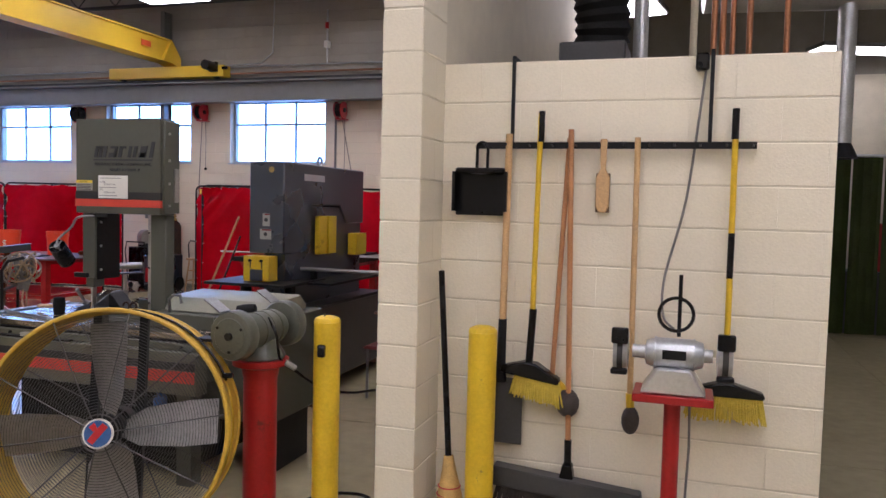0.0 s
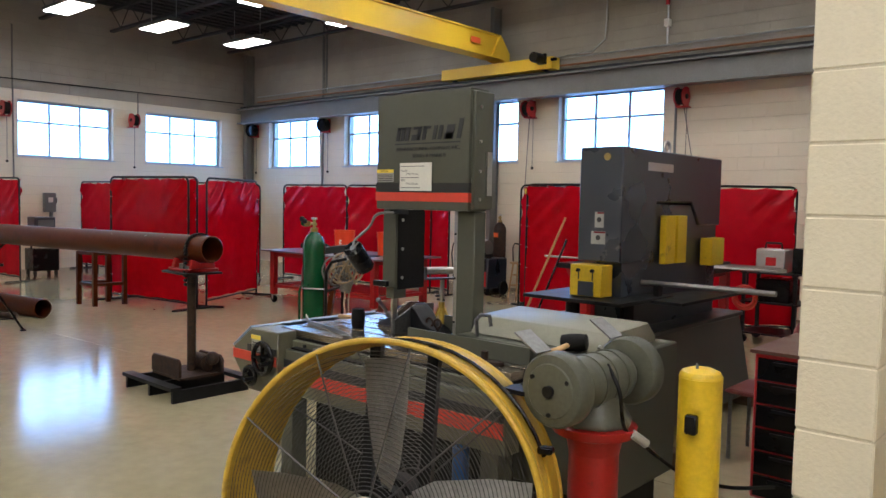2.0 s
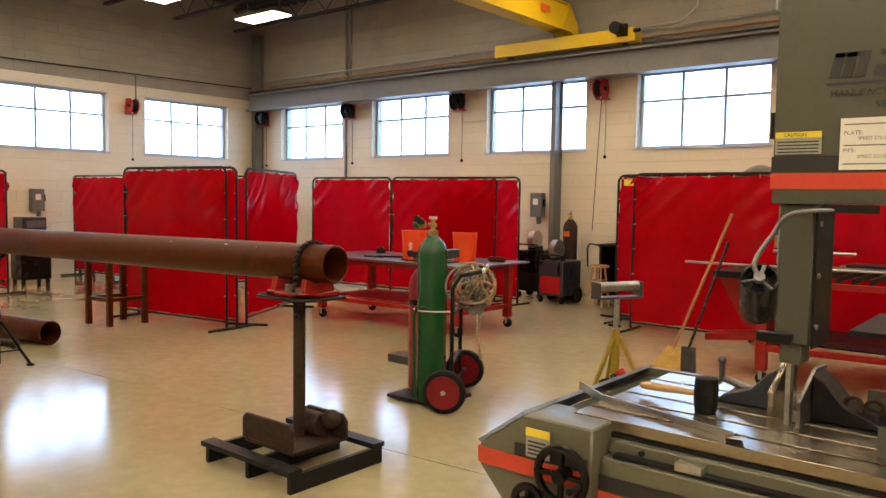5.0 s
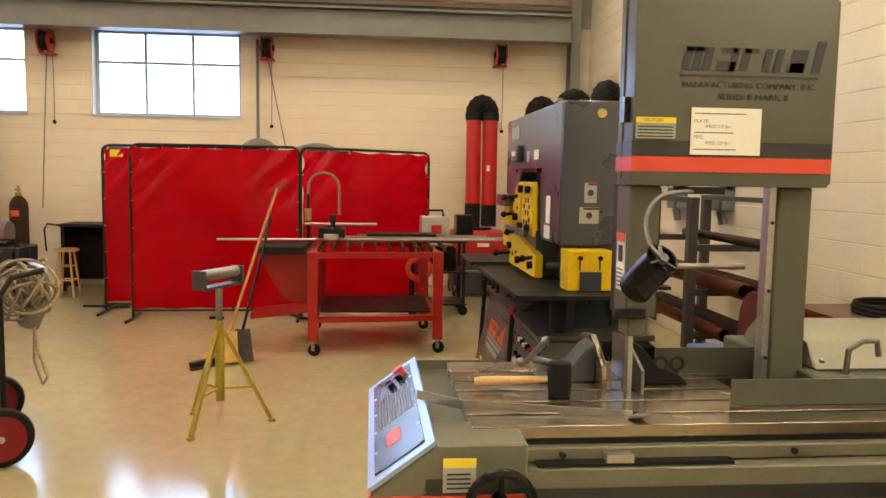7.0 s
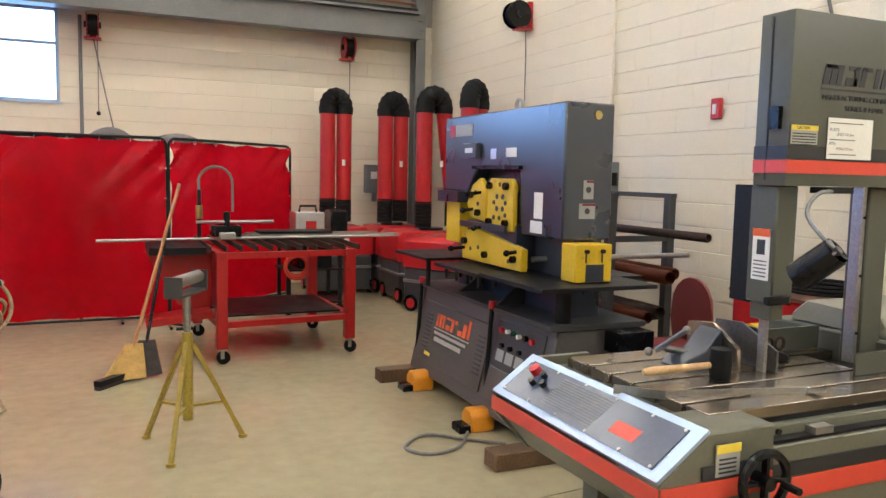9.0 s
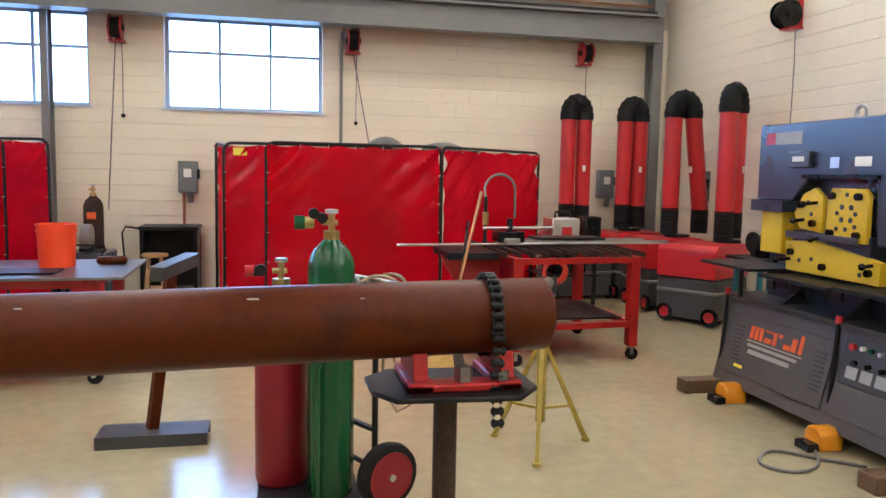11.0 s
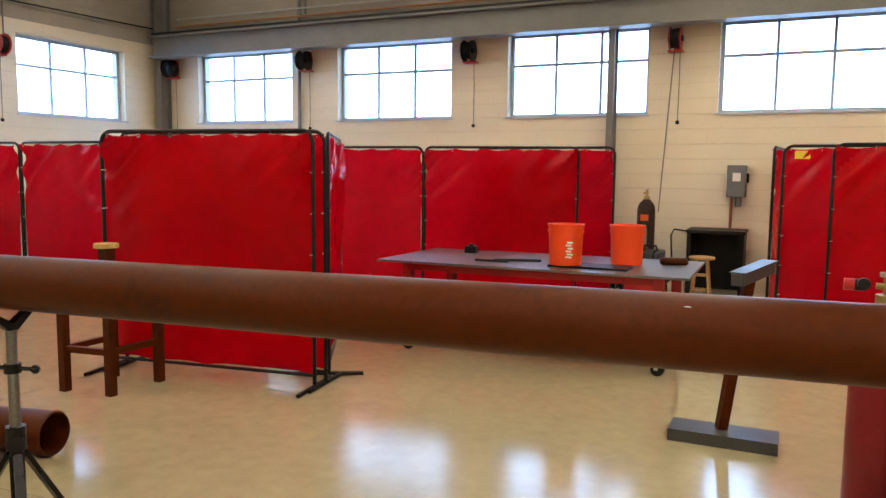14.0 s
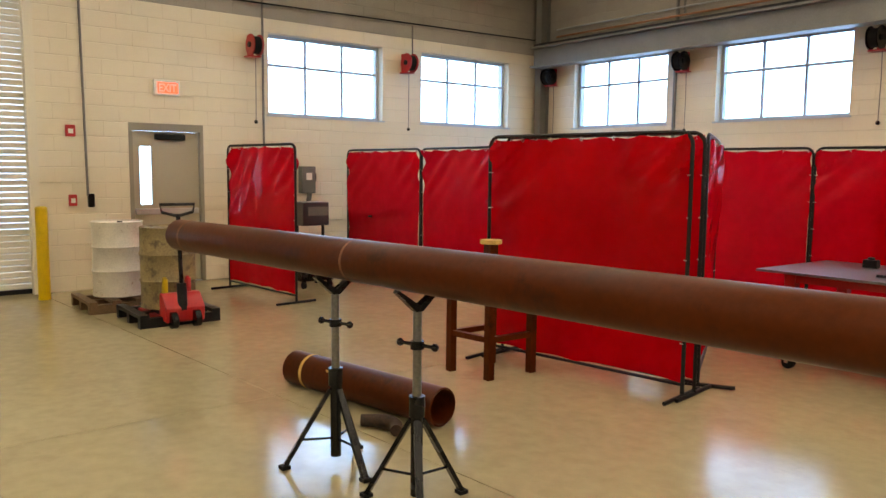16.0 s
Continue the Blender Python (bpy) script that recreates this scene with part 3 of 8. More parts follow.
run("conduit", [(-15.10, 13.38, 2.0), (-15.10, 13.38, 5.8)], 0.03, M_STEEL, "grey conduit up the wall")
run("conduit", [(-14.97, 13.38, 4.2), (-14.97, 13.38, 5.8)], 0.02, M_STEEL, "grey conduit up the wall")
run("conduit", [(-6.10, 13.38, 1.9), (-6.10, 13.38, 3.55)], 0.022, M_STEEL, "grey conduit up the wall")
run("conduit", [(-6.3, 13.38, 4.30), (-6.3, 13.38, 4.62), (-6.3, 13.38, 5.3)], 0.018, M_GALV, "bent steel conduit on the wall")
run("conduit", [(-9.3, 13.38, 4.30), (-7.7, 13.38, 4.36), (-7.45, 13.38, 4.55), (-7.42, 13.38, 5.6)], 0.014, M_GALV, "bent steel conduit on the wall")
run("conduit", [(XW + 0.05, 7.55, 1.95), (XW + 0.05, 7.55, 5.2)], 0.018, M_CABLE, "grey conduit up the wall")
run("conduit", [(XW + 0.05, 5.05, 1.25), (XW + 0.05, 5.0, 5.6)], 0.016, M_CABLE, "grey conduit up the wall")
run("conduit", [(XW + 0.05, 10.30, 3.5), (XW + 0.05, 10.30, 4.07)], 0.012, M_CABLE, "grey conduit up the wall")
alarm = thing("fire_alarm", "small red alarm beacon above white box", "alarm")
B().box(-6.34, -6.26, 13.32, 13.44, 4.60, 4.72).make("back_box", M_WHITE, alarm)
B().cyl((-6.3, 13.36, 4.95), (-6.3, 13.36, 5.06), 0.035, 12).make("beacon", M_REDPL, alarm)


def hose_reel(m, cord=1.1, disc=None):
    """Wall bracket, two discs, spool of hose and a cord that hangs with a stop ball; its back is at y = 0."""
    reel = thing("hose_reel", "red wall-mounted hose reel with dark spool", "hose reel", group="hose reels")
    B().box(-0.04, 0.04, -0.06, 0, -0.16, 0.16).box(-0.10, 0.10, -0.20, -0.03, -0.17, -0.15).make("bracket", M_REDPL, reel, bev=0.004)
    for x in (-0.075, 0.063):
        B().cyl((x, -0.19, 0), (x + 0.012, -0.19, 0), 0.155, 24).make("disc", disc or M_REDPL, reel)
    B().cyl((-0.06, -0.19, 0), (0.06, -0.19, 0), 0.125, 24).make("hose_coil", M_RUBBER, reel)
    B().cyl((-0.10, -0.19, 0), (0.10, -0.19, 0), 0.04, 14).make("hub", M_DARK, reel)
    B().tube([(0.05, -0.10, -0.14), (0.055, -0.09, -0.5), (0.05, -0.09, -cord)], 0.006, 6).make("hose", M_CABLE, reel)
    B().ball((0.05, -0.09, -cord), 0.028, 10).make("stop_ball", M_RUBBER, reel)
    reel.matrix_basis = m
    return reel

for x in (-17.85, -14.92, -11.95, -8.96, -5.95, -2.59):
    hose_reel(pose(x, YN - 0.006, 3.42), disc=M_BLACK if x < -11 else None)
for y in (7.36, 10.14):
    hose_reel(pose(XW + 0.006, y, 3.42, 0, 0, 90))
hose_reel(pose(XE - 0.006, 10.42, 3.50, 0, 0, -90), 2.2, M_BLACK)
run("air_hose", [(-8.98, 13.33, 3.3), (-9.05, 13.35, 2.2), (-9.12, 13.38, 1.1)], 0.008, M_CABLE, "slack hose down the wall")
run("air_hose", [(-5.95, 13.33, 3.3), (-5.82, 13.35, 2.6), (-5.68, 13.38, 1.9)], 0.008, M_CABLE, "slack hose down the wall")

# ---- welding screens ----
def welding_screen(p, q, seed, height=1.93, feet=0.55, tag=False, label="red vinyl welding screen in black tube frame"):
    """A tube frame with round corners on two cross feet; the vinyl hangs in it with sags, folds and ties."""
    scr = thing("welding_screen", label, "welding screen", group="welding screens")
    L = math.hypot(q[0] - p[0], q[1] - p[1])
    z0, z1, r = 0.10, height, 0.09
    pts = [(0, 0, 0.02)] + [(0, 0, z1 - r)] + arc((r, 0, z1 - r), r, 180, 90, n=5)[1:] + arc((L - r, 0, z1 - r), r, 90, 0, n=5) + [(L, 0, 0.02)]
    B().tube(pts, 0.016, 8).make("frame", M_DARK, scr)
    B().tube([(0.0, 0, z0), (L, 0, z0)], 0.013, 8).make("bottom_rail", M_DARK, scr)
    for x in (0.0, L):
        B().cyl((x, -feet / 2, 0.018), (x, feet / 2, 0.018), 0.016, 8).make("foot", M_DARK, scr)
    rnd = random.Random(seed)
    g = B()
    nx, nz = 44, 40
    a, b = 0.010, L - 0.010
    c, d = z0 + 0.015, z1 - 0.016
    ph = [rnd.uniform(0, 6.28) for _ in range(6)]
    grid = []
    for j in range(nz + 1):
        row = []
        for i in range(nx + 1):
            u, v = i / nx, j / nz
            top = v ** 3
            sag = 0.022 * top * abs(math.sin(u * math.pi * 5)) + 0.015 * (1 - v) ** 4 * abs(math.sin(u * math.pi * 4))
            corner = math.exp(-((u - 1) ** 2 + (v - 1) ** 2) * 14) + math.exp(-(u ** 2 + (v - 1) ** 2) * 14)
            y = 0.010 * math.sin(u * 9 + ph[0] + v * 2) + 0.008 * math.sin(u * 21 + ph[1] - v * 5) * (0.3 + top) + 0.050 * corner * math.sin((u - v) * 34 + ph[2])
            y += 0.045 * (noise.noise((u * 2.2 + seed * 3.7, v * 2.0, 0.3))) + 0.016 * noise.noise((u * 6 + seed, v * 4, 2.0))
            row.append(g.bm.verts.new((a + (b - a) * u, y, c + (d - c) * v - sag * (1 if v > 0.5 else -1))))
        grid.append(row)
    for j in range(nz):
        for i in range(nx):
            g.bm.faces.new((grid[j][i], grid[j][i + 1], grid[j + 1][i + 1], grid[j + 1][i]))
    bmesh.ops.solidify(g.bm, geom=g.bm.faces[:], thickness=0.0012)
    g.make("vinyl_sheet", M_VINYL, scr)
    n = 7
    for i in range(n):
        x = 0.06 + (L - 0.12) * i / (n - 1)
        B().loop((x, 0, z1 - 0.03), 0.017, 0.0035, "x", 10, 5).make("tie_ring", M_GALV, scr)
    for i in range(1, 6):
        z = z0 + (z1 - z0) * i / 6
        for x in (0.012, L - 0.012):
            B().loop((x, 0, z), 0.017, 0.0035, "z", 10, 5).make("tie_ring", M_GALV, scr)
    if tag:
        B().box(0.10, 0.24, -0.05, -0.047, z1 - 0.13, z1 - 0.05).make("warning_tag", M_LABELY, scr, "yellow warning tag")
    scr.matrix_basis = pose(p[0], p[1], 0, 0, 0, math.degrees(math.atan2(q[1] - p[1], q[0] - p[0])))
    return scr

SCREENS = [
    ((-12.43, 6.96), (-10.60, 7.24)), ((-12.40, 7.12), (-10.585, 7.37)), ((-10.71, 7.60), (-11.52, 9.04)),
    ((-13.44, 11.02), (-11.66, 11.17)), ((-11.635, 11.17), (-9.76, 11.50)), ((-11.15, 11.72), (-9.33, 11.50)),
    ((-17.92, 8.84), (-16.16, 8.97)), ((-16.135, 8.975), (-14.40, 8.92)), ((-14.60, 9.15), (-13.70, 10.62)),
    ((-17.35, 6.62), (-15.72, 6.78)),
    ((-7.08, 10.66), (-5.26, 10.69)), ((-5.245, 10.70), (-3.72, 11.95)), ((-7.62, 11.42), (-7.50, 13.10)),
]
for i, (p, q) in enumerate(SCREENS):
    welding_screen(p, q, i + 1)
welding_screen((-7.52, 11.11), (-5.70, 11.12), 31, tag=True, label="red vinyl welding screen with yellow warning tag")

# ---- long pipe on its stands ----
PA, PB, PR = Vector((-13.0, 4.43, 1.15)), Vector((-6.17, 4.91, 1.212)), 0.112
pd = (PB - PA).normalized()


def pipe_mesh(g, a, b, r, wall, n=48):
    """A hollow pipe with bevelled ends."""
    d = (Vector(b) - Vector(a)).normalized()
    stops = [(Vector(a) + d * 0.004, r - wall), (Vector(a), r - wall * 0.6), (Vector(a) + d * 0.008, r), (Vector(b) - d * 0.008, r), (Vector(b), r - wall * 0.6), (Vector(b) - d * 0.004, r - wall)]
    rows = []
    up = Vector((0, 0, 1))
    s = d.cross(up).normalized()
    t = s.cross(d)
    for p, rr in stops:
        rows.append([g.bm.verts.new(p + rr * (s * math.cos(k * math.tau / n) + t * math.sin(k * math.tau / n))) for k in range(n)])
    for r0, r1 in zip(rows, rows[1:] + rows[:1]):
        for k in range(n):
            g.bm.faces.new((r0[k], r0[(k + 1) % n], r1[(k + 1) % n], r1[k]))
    return g

long_pipe = thing("steel_pipe", "long rust-brown steel pipe resting on stands", "pipe", pose(*PA))
pipe_mesh(B(), PA, PB, PR, 0.012).make("pipe_body", M_PIPE, long_pipe)
for k, w in ((0.20, 0.03), (2.2, 0.02)):
    B().cyl(PA + pd * k, PA + pd * (k + w), PR + 0.0015, 48, cap=False).make("chalk_band", material("chalk_band", (0.17, 0.065, 0.028), 0.6, vary=0.3, scale=14), long_pipe, "paler worn band")


def at_pipe(x):
    return PA + (PB - PA) * ((x - PA.x) / (PB.x - PA.x))

for x, w, up in ((-7.05, 0.026, 0.9), (-7.62, 0.016, 0.86), (-6.75, 0.012, 0.8)):
    q = at_pipe(x) + Vector((0, -PR * math.cos(up), PR * math.sin(up)))
    B().ball(q, w * 0.5, 10, (1.4, 0.28, 0.28)).make("chalk_mark", M_TAG, long_pipe, "pale chalk mark")

# chain vise on a weighted post
vise = thing("chain_vise_stand", "rusty post stand with red chain vise on pallet base", "pipe stand", pose(-6.45, 4.88, 0))
vx, vy, vz = -6.48, 4.90, at_pipe(-6.48).z
for y in (4.52, 5.16):
    B().box(-6.88, -6.06, y - 0.04, y + 0.05, 0.10, 0.13).make("top_board", M_DARK, vise)
for x in (-6.86, -6.47, -6.10):
    B().box(x, x + 0.03, 4.50, 5.20, 0.0, 0.10).make("bearer", M_DARK, vise)
B().box(-6.70, -6.24, 4.66, 5.06, 0.13, 0.15).make("base_plate", M_RUST, vise)
B().prism([(-6.72, 0.15), (-6.26, 0.15), (-6.26, 0.27), (-6.29, 0.30), (-6.69, 0.30), (-6.72, 0.27)], "y", 4.66, 4.685).make("cheek", M_RUST, vise, bev=0.004)
B().prism([(-6.60, 0.15), (-6.20, 0.15), (-6.20, 0.26), (-6.24, 0.30), (-6.55, 0.30), (-6.60, 0.26)], "y", 5.02, 5.045).make("cheek", M_RUST, vise, bev=0.004)
B().cyl((-6.55, 4.98, 0.22), (-6.35, 4.98, 0.22), 0.07, 16).make("counterweight", M_RUST, vise)
B().ball((-6.28, 4.98, 0.27), 0.06, 14).make("ball_weight", M_RUST, vise)
B().cyl((vx, vy, 0.15), (vx, vy, vz - PR - 0.09), 0.037, 20).make("post", M_RUST, vise)
B().prism([(-6.72, 4.82), (-6.66, 4.72), (-6.30, 4.70), (-6.22, 4.80), (-6.22, 5.04), (-6.64, 5.06), (-6.72, 4.98)], "z", vz - PR - 0.10, vz - PR - 0.085).make("plate", M_DARK, vise, bev=0.003)
zz = vz - PR - 0.085
B().box(-6.62, -6.28, 4.76, 4.84, zz, zz + 0.025).box(-6.62, -6.54, 4.76, 5.04, zz, zz + 0.03).box(-6.36, -6.28, 4.76, 5.04, zz, zz + 0.03).make("vise_base", M_RED, vise, bev=0.006)
for x in (-6.58, -6.32):
    B().prism([(4.78, zz + 0.03), (5.02, zz + 0.03), (5.00, zz + 0.11), (4.92, zz + 0.08), (4.88, zz + 0.08), (4.80, zz + 0.11)], "x", x - 0.022, x + 0.022).make("jaw", M_RED, vise, bev=0.004)
B().cyl((-6.45, 4.80, zz + 0.02), (-6.45, 4.80, zz + 0.07), 0.028, 6).make("bolt", M_PLATE, vise)
B().cyl((-6.34, 4.78, zz + 0.03), (-6.34, 4.78, zz + 0.055), 0.024, 6).make("bolt", M_PLATE, vise)


def chain_link(c, along, side):
    """One roller-chain link: two plates and a pin."""
    g = B()
    o = along.cross(side).normalized()
    m = Matrix((along.normalized(), side.normalized(), o)).transposed().to_4x4()
    m.translation = c
    for y in (-0.020, 0.012):
        g.box(-0.014, 0.014, y * 0.7, y * 0.7 + 0.006, -0.009, 0.009, m)
    g.cyl(m @ Vector((0, -0.019, 0)), m @ Vector((0, 0.019, 0)), 0.0105, 10)
    return g

cx = -6.355
for k in range(22):
    a = radians(195 - k * 13)
    p = Vector((cx, at_pipe(cx).y + (PR + 0.012) * math.cos(a) * 1, at_pipe(cx).z + (PR + 0.012) * math.sin(a)))
    chain_link(p, Vector((0, -math.sin(a), math.cos(a))), Vector((1, 0, 0))).make("chain_link", M_DARK, vise, bev=0.002)
for k in range(9):
    chain_link(Vector((cx + 0.004 * math.sin(k), at_pipe(cx).y - PR - 0.016, at_pipe(cx).z - 0.01 - k * 0.036)), Vector((0, 0, 1)), Vector((1, 0, 0))).make("chain_link", M_DARK, vise, bev=0.002)


def pipe_stand(x, y, top, turn, group="pipe stands"):
    """Folding tripod with a sliding tube, screw collar and a V head."""
    st = thing("pipe_stand", "black folding tripod pipe stand with steel tube", "pipe stand", pose(x, y, 0), group)
    B().cyl((x, y, 0.06), (x, y, 0.50), 0.030, 16).make("sleeve", M_BLACK, st)
    B().cyl((x, y, 0.46), (x, y, 0.56), 0.040, 16).make("collar", M_BLACK, st)
    B().cyl((x, y, 0.50), (x, y, top - 0.10), 0.022, 16).make("inner_tube", M_PLATE, st)
    B().cyl((x, y, 0.79), (x, y, 0.83), 0.034, 12).make("screw_collar", M_BLACK, st)
    B().cyl((x - 0.10, y - 0.03, 0.81), (x + 0.10, y + 0.03, 0.81), 0.009, 8).ball((x - 0.10, y - 0.03, 0.81), 0.02, 8).ball((x + 0.10, y + 0.03, 0.81), 0.02, 8).make("screw_handle", M_BLACK, st)
    B().prism([(y - 0.13, top), (y - 0.12, top + 0.012), (y, top - 0.07), (y + 0.12, top + 0.012), (y + 0.13, top), (y + 0.02, top - 0.10), (y - 0.02, top - 0.10)], "x", x - 0.02, x + 0.02).make("v_head", M_BLACK, st)
    for i in range(3):
        a = radians(turn + 120 * i)
        ex, ey = math.cos(a), math.sin(a)
        B().bar((x + 0.03 * ex, y + 0.03 * ey, 0.44), (x + 0.28 * ex, y + 0.28 * ey, 0.012), 0.036, 0.022).make("leg", M_BLACK, st)
        B().cyl((x + 0.02 * ex, y + 0.02 * ey, 0.16), (x + 0.19 * ex, y + 0.19 * ey, 0.16), 0.007, 6).make("brace", M_BLACK, st)
        B().box(x + 0.28 * ex - 0.025, x + 0.28 * ex + 0.025, y + 0.28 * ey - 0.025, y + 0.28 * ey + 0.025, 0, 0.02).make("rubber_foot", M_RUBBER, st)
    return st

pipe_stand(-11.0, at_pipe(-11.0).y, at_pipe(-11.0).z - PR * 0.9, 243)
pipe_stand(-10.31, at_pipe(-10.31).y, at_pipe(-10.31).z - PR * 0.9, 208)

short_pipe = thing("short_steel_pipe", "short rusty steel pipe lying on the floor", "pipe", pose(-11.9, 5.3, 0))
pipe_mesh(B(), (-12.62, 5.16, 0.128), (-11.15, 5.45, 0.128), 0.128, 0.012).make("pipe_body", M_PIPE, short_pipe)
B().cyl((-12.43, 5.1975, 0.128), (-12.40, 5.2034, 0.128), 0.1295, 40, cap=False).make("chalk_band", M_STRAW, short_pipe, "pale chalk band")
for x, z in ((-12.12, 0.20), (-12.02, 0.19), (-11.52, 0.17), (-11.44, 0.175)):
    B().ball((x, 5.16 + (x + 12.62) * 0.1973 - 0.104, z), 0.022, 8, (1.2, 0.3, 0.5)).make("chalk_mark", M_STRAW, short_pipe, "pale chalk mark")
elbow = thing("pipe_saddle", "rusty cut saddle of steel lying on floor", "scrap")
B().rings([((-11.45 + 0.3 * k / 8, 5.02 + 0.12 * math.sin(k / 8 * 2.6), 0.05), 0.05 - 0.012 * abs(k - 4) / 4) for k in range(9)], 10).make("saddle", M_RUST, elbow)

# channel-foot T stand beyond the pipe
tee = thing("t_stand", "brown steel T-stand with channel foot", "pipe stand", pose(-7.7, 7.45, 0))
g = B().box(-8.02, -7.39, 7.30, 7.315, 0, 0.075).box(-8.02, -7.39, 7.535, 7.55, 0, 0.075).box(-8.02, -7.39, 7.315, 7.535, 0.062, 0.075)
g.make("channel_foot", M_IRONB, tee, "dark steel channel")
B().bar((-7.72, 7.44, 0.075), (-7.605, 7.50, 1.02), 0.06).make("post", M_PIPE, tee)
B().bar((-7.66, 7.28, 1.03), (-7.50, 7.72, 1.07), 0.075).make("head", M_IRONB, tee, bev=0.004)
B().bar((-7.66, 7.28, 1.071), (-7.50, 7.72, 1.111), 0.10, 0.008).make("head_plate", M_IRONB, tee)

# roller stand with yellow legs
rs = thing("roller_stand", "yellow tripod roller stand", "roller stand", pose(-5.45, 6.95, 0))
rx, ry = -5.42, 6.95
for fx_, fy_ in ((-5.54, 6.65), (-5.10, 7.00), (-5.64, 7.17)):
    B().bar((rx + (fx_ - rx) * 0.08, ry + (fy_ - ry) * 0.08, 0.62), (fx_, fy_, 0.012), 0.024).make("leg", M_STANDY, rs)
    B().bar((rx, ry, 0.24), (rx + (fx_ - rx) * 0.62, ry + (fy_ - ry) * 0.62, 0.24), 0.016).make("brace", M_STANDY, rs)
    B().cyl((fx_, fy_, 0), (fx_, fy_, 0.02), 0.026, 10).make("foot_pad", M_STANDY, rs)
B().cyl((rx, ry, 0.16), (rx, ry, 0.68), 0.030, 14).make("sleeve", M_STANDY, rs)
B().cyl((rx, ry, 0.62), (rx, ry, 0.90), 0.022, 14).make("inner_tube", M_BARE, rs)
B().cyl((rx - 0.06, ry, 0.70), (rx + 0.03, ry, 0.70), 0.010, 8).make("clamp_handle", M_DARK, rs)
ra = pose(rx, ry, 0, 0, 0, 62)
B().box(-0.17, 0.17, -0.045, 0.045, 0.90, 0.915, ra).make("yoke", M_IRONB, rs)
for x in (-0.19, 0.175):
    B().box(x, x + 0.015, -0.05, 0.05, 0.90, 1.02, ra).make("yoke_end", M_IRONB, rs)
B().cyl(ra @ Vector((-0.172, 0, 0.985)), ra @ Vector((0.172, 0, 0.985)), 0.036, 20).make("roller", M_BARE, rs)

# dark red trestle behind the pipe
tr = thing("trestle", "dark red steel trestle with capped post", "trestle", pose(-12.0, 6.6, 0))
for x, y in ((-12.2, 6.36), (-11.80, 6.42), (-11.78, 6.86), (-12.2, 6.80)):
    B().box(x - 0.03, x + 0.03, y - 0.03, y + 0.03, 0, 0.80).make("leg", M_PIPE, tr)
for a, b in (((-12.2, 6.36), (-11.80, 6.42)), ((-11.80, 6.42), (-11.78, 6.86)), ((-12.2, 6.36), (-12.2, 6.80))):
    B().bar((*a, 0.32), (*b, 0.32), 0.045).make("stretcher", M_PIPE, tr)
    B().bar((*a, 0.78), (*b, 0.78), 0.05).make("top_rail", M_PIPE, tr)
B().box(-11.84, -11.76, 6.38, 6.46, 0.80, 1.08).make("post", M_PIPE, tr)
B().cyl((-11.80, 6.42, 1.08), (-11.80, 6.42, 1.11), 0.085, 16).make("cap", M_STRAW, tr, "pale yellow cap")

# ---- gas cylinder cart ----
def cylinder(name, label, x, y, h, r, mat, valve=True, z0=0.04):
    cy = thing(name, label, "gas cylinder", pose(x, y, z0), "gas cylinders")
    prof = [((x, y, z0), r * 0.94), ((x, y, z0 + 0.03), r), ((x, y, z0 + h - r * 1.25), r), ((x, y, z0 + h - r * 0.85), r * 0.93), ((x, y, z0 + h - r * 0.45), r * 0.72), ((x, y, z0 + h - r * 0.15), r * 0.42), ((x, y, z0 + h), r * 0.30)]
    B().rings(prof, 32).make("bottle", mat, cy)
    z = z0 + h
    B().cyl((x, y, z - 0.005), (x, y, z + 0.035), r * 0.34, 16).make("neck_ring", M_BRASS, cy)
    if valve:
        B().cyl((x, y, z + 0.035), (x, y, z + 0.12), 0.016, 10).cyl((x - 0.045, y, z + 0.075), (x + 0.03, y, z + 0.075), 0.014, 10).make("valve", M_BRASS, cy)
        B().cyl((x, y, z + 0.12), (x, y, z + 0.14), 0.032, 10).make("hand_wheel", M_ALU, cy)
    return cy

ox = cylinder("oxygen_cylinder", "tall green oxygen cylinder strapped on a cart", -6.72, 6.42, 1.28, 0.115, M_GREEN)
for dx, mat in ((-0.085, M_BRASS), (-0.13, M_GREEN)):
    B().cyl((-6.72 + dx, 6.42, 1.395), (-6.72 + dx - 0.05, 6.42, 1.395), 0.028 if mat is M_BRASS else 0.034, 14).make("regulator_body", mat, ox)
for a in (20, 110):
    c = Vector((-6.80 + 0.03 * math.cos(radians(a)), 6.35, 1.41 + 0.035 * math.sin(radians(a))))
    B().cyl(c, c + Vector((0, -0.03, 0)), 0.026, 14).make("gauge", M_DARK, ox)
fu = cylinder("fuel_cylinder", "dark red fuel gas cylinder on a cart", -6.96, 6.62, 1.02, 0.135, M_CRIMSON)
B().rings([((-6.96, 6.62, 0.74), 0.137), ((-6.96, 6.62, 0.742), 0.139), ((-6.96, 6.62, 0.785), 0.139), ((-6.96, 6.62, 0.787), 0.137)], 32, cap=False).make("strap", M_BLACK, fu, "black holding strap")
for dx, mat in ((-0.085, M_DARK), (-0.13, M_REDPL)):
    B().cyl((-6.96 + dx, 6.62, 1.135), (-6.96 + dx - 0.05, 6.62, 1.135), 0.028, 14).make("regulator_body", mat, fu)
B().cyl((-7.06, 6.56, 1.15), (-7.06, 6.53, 1.15), 0.028, 14).make("gauge", M_DARK, fu)
cart = thing("cylinder_cart", "two-wheeled gas cylinder cart with red wheels", "hand cart", pose(-6.7, 6.6, 0))
B().box(-7.08, -6.58, 6.30, 6.76, 0.012, 0.036).make("base_plate", M_DARK, cart)
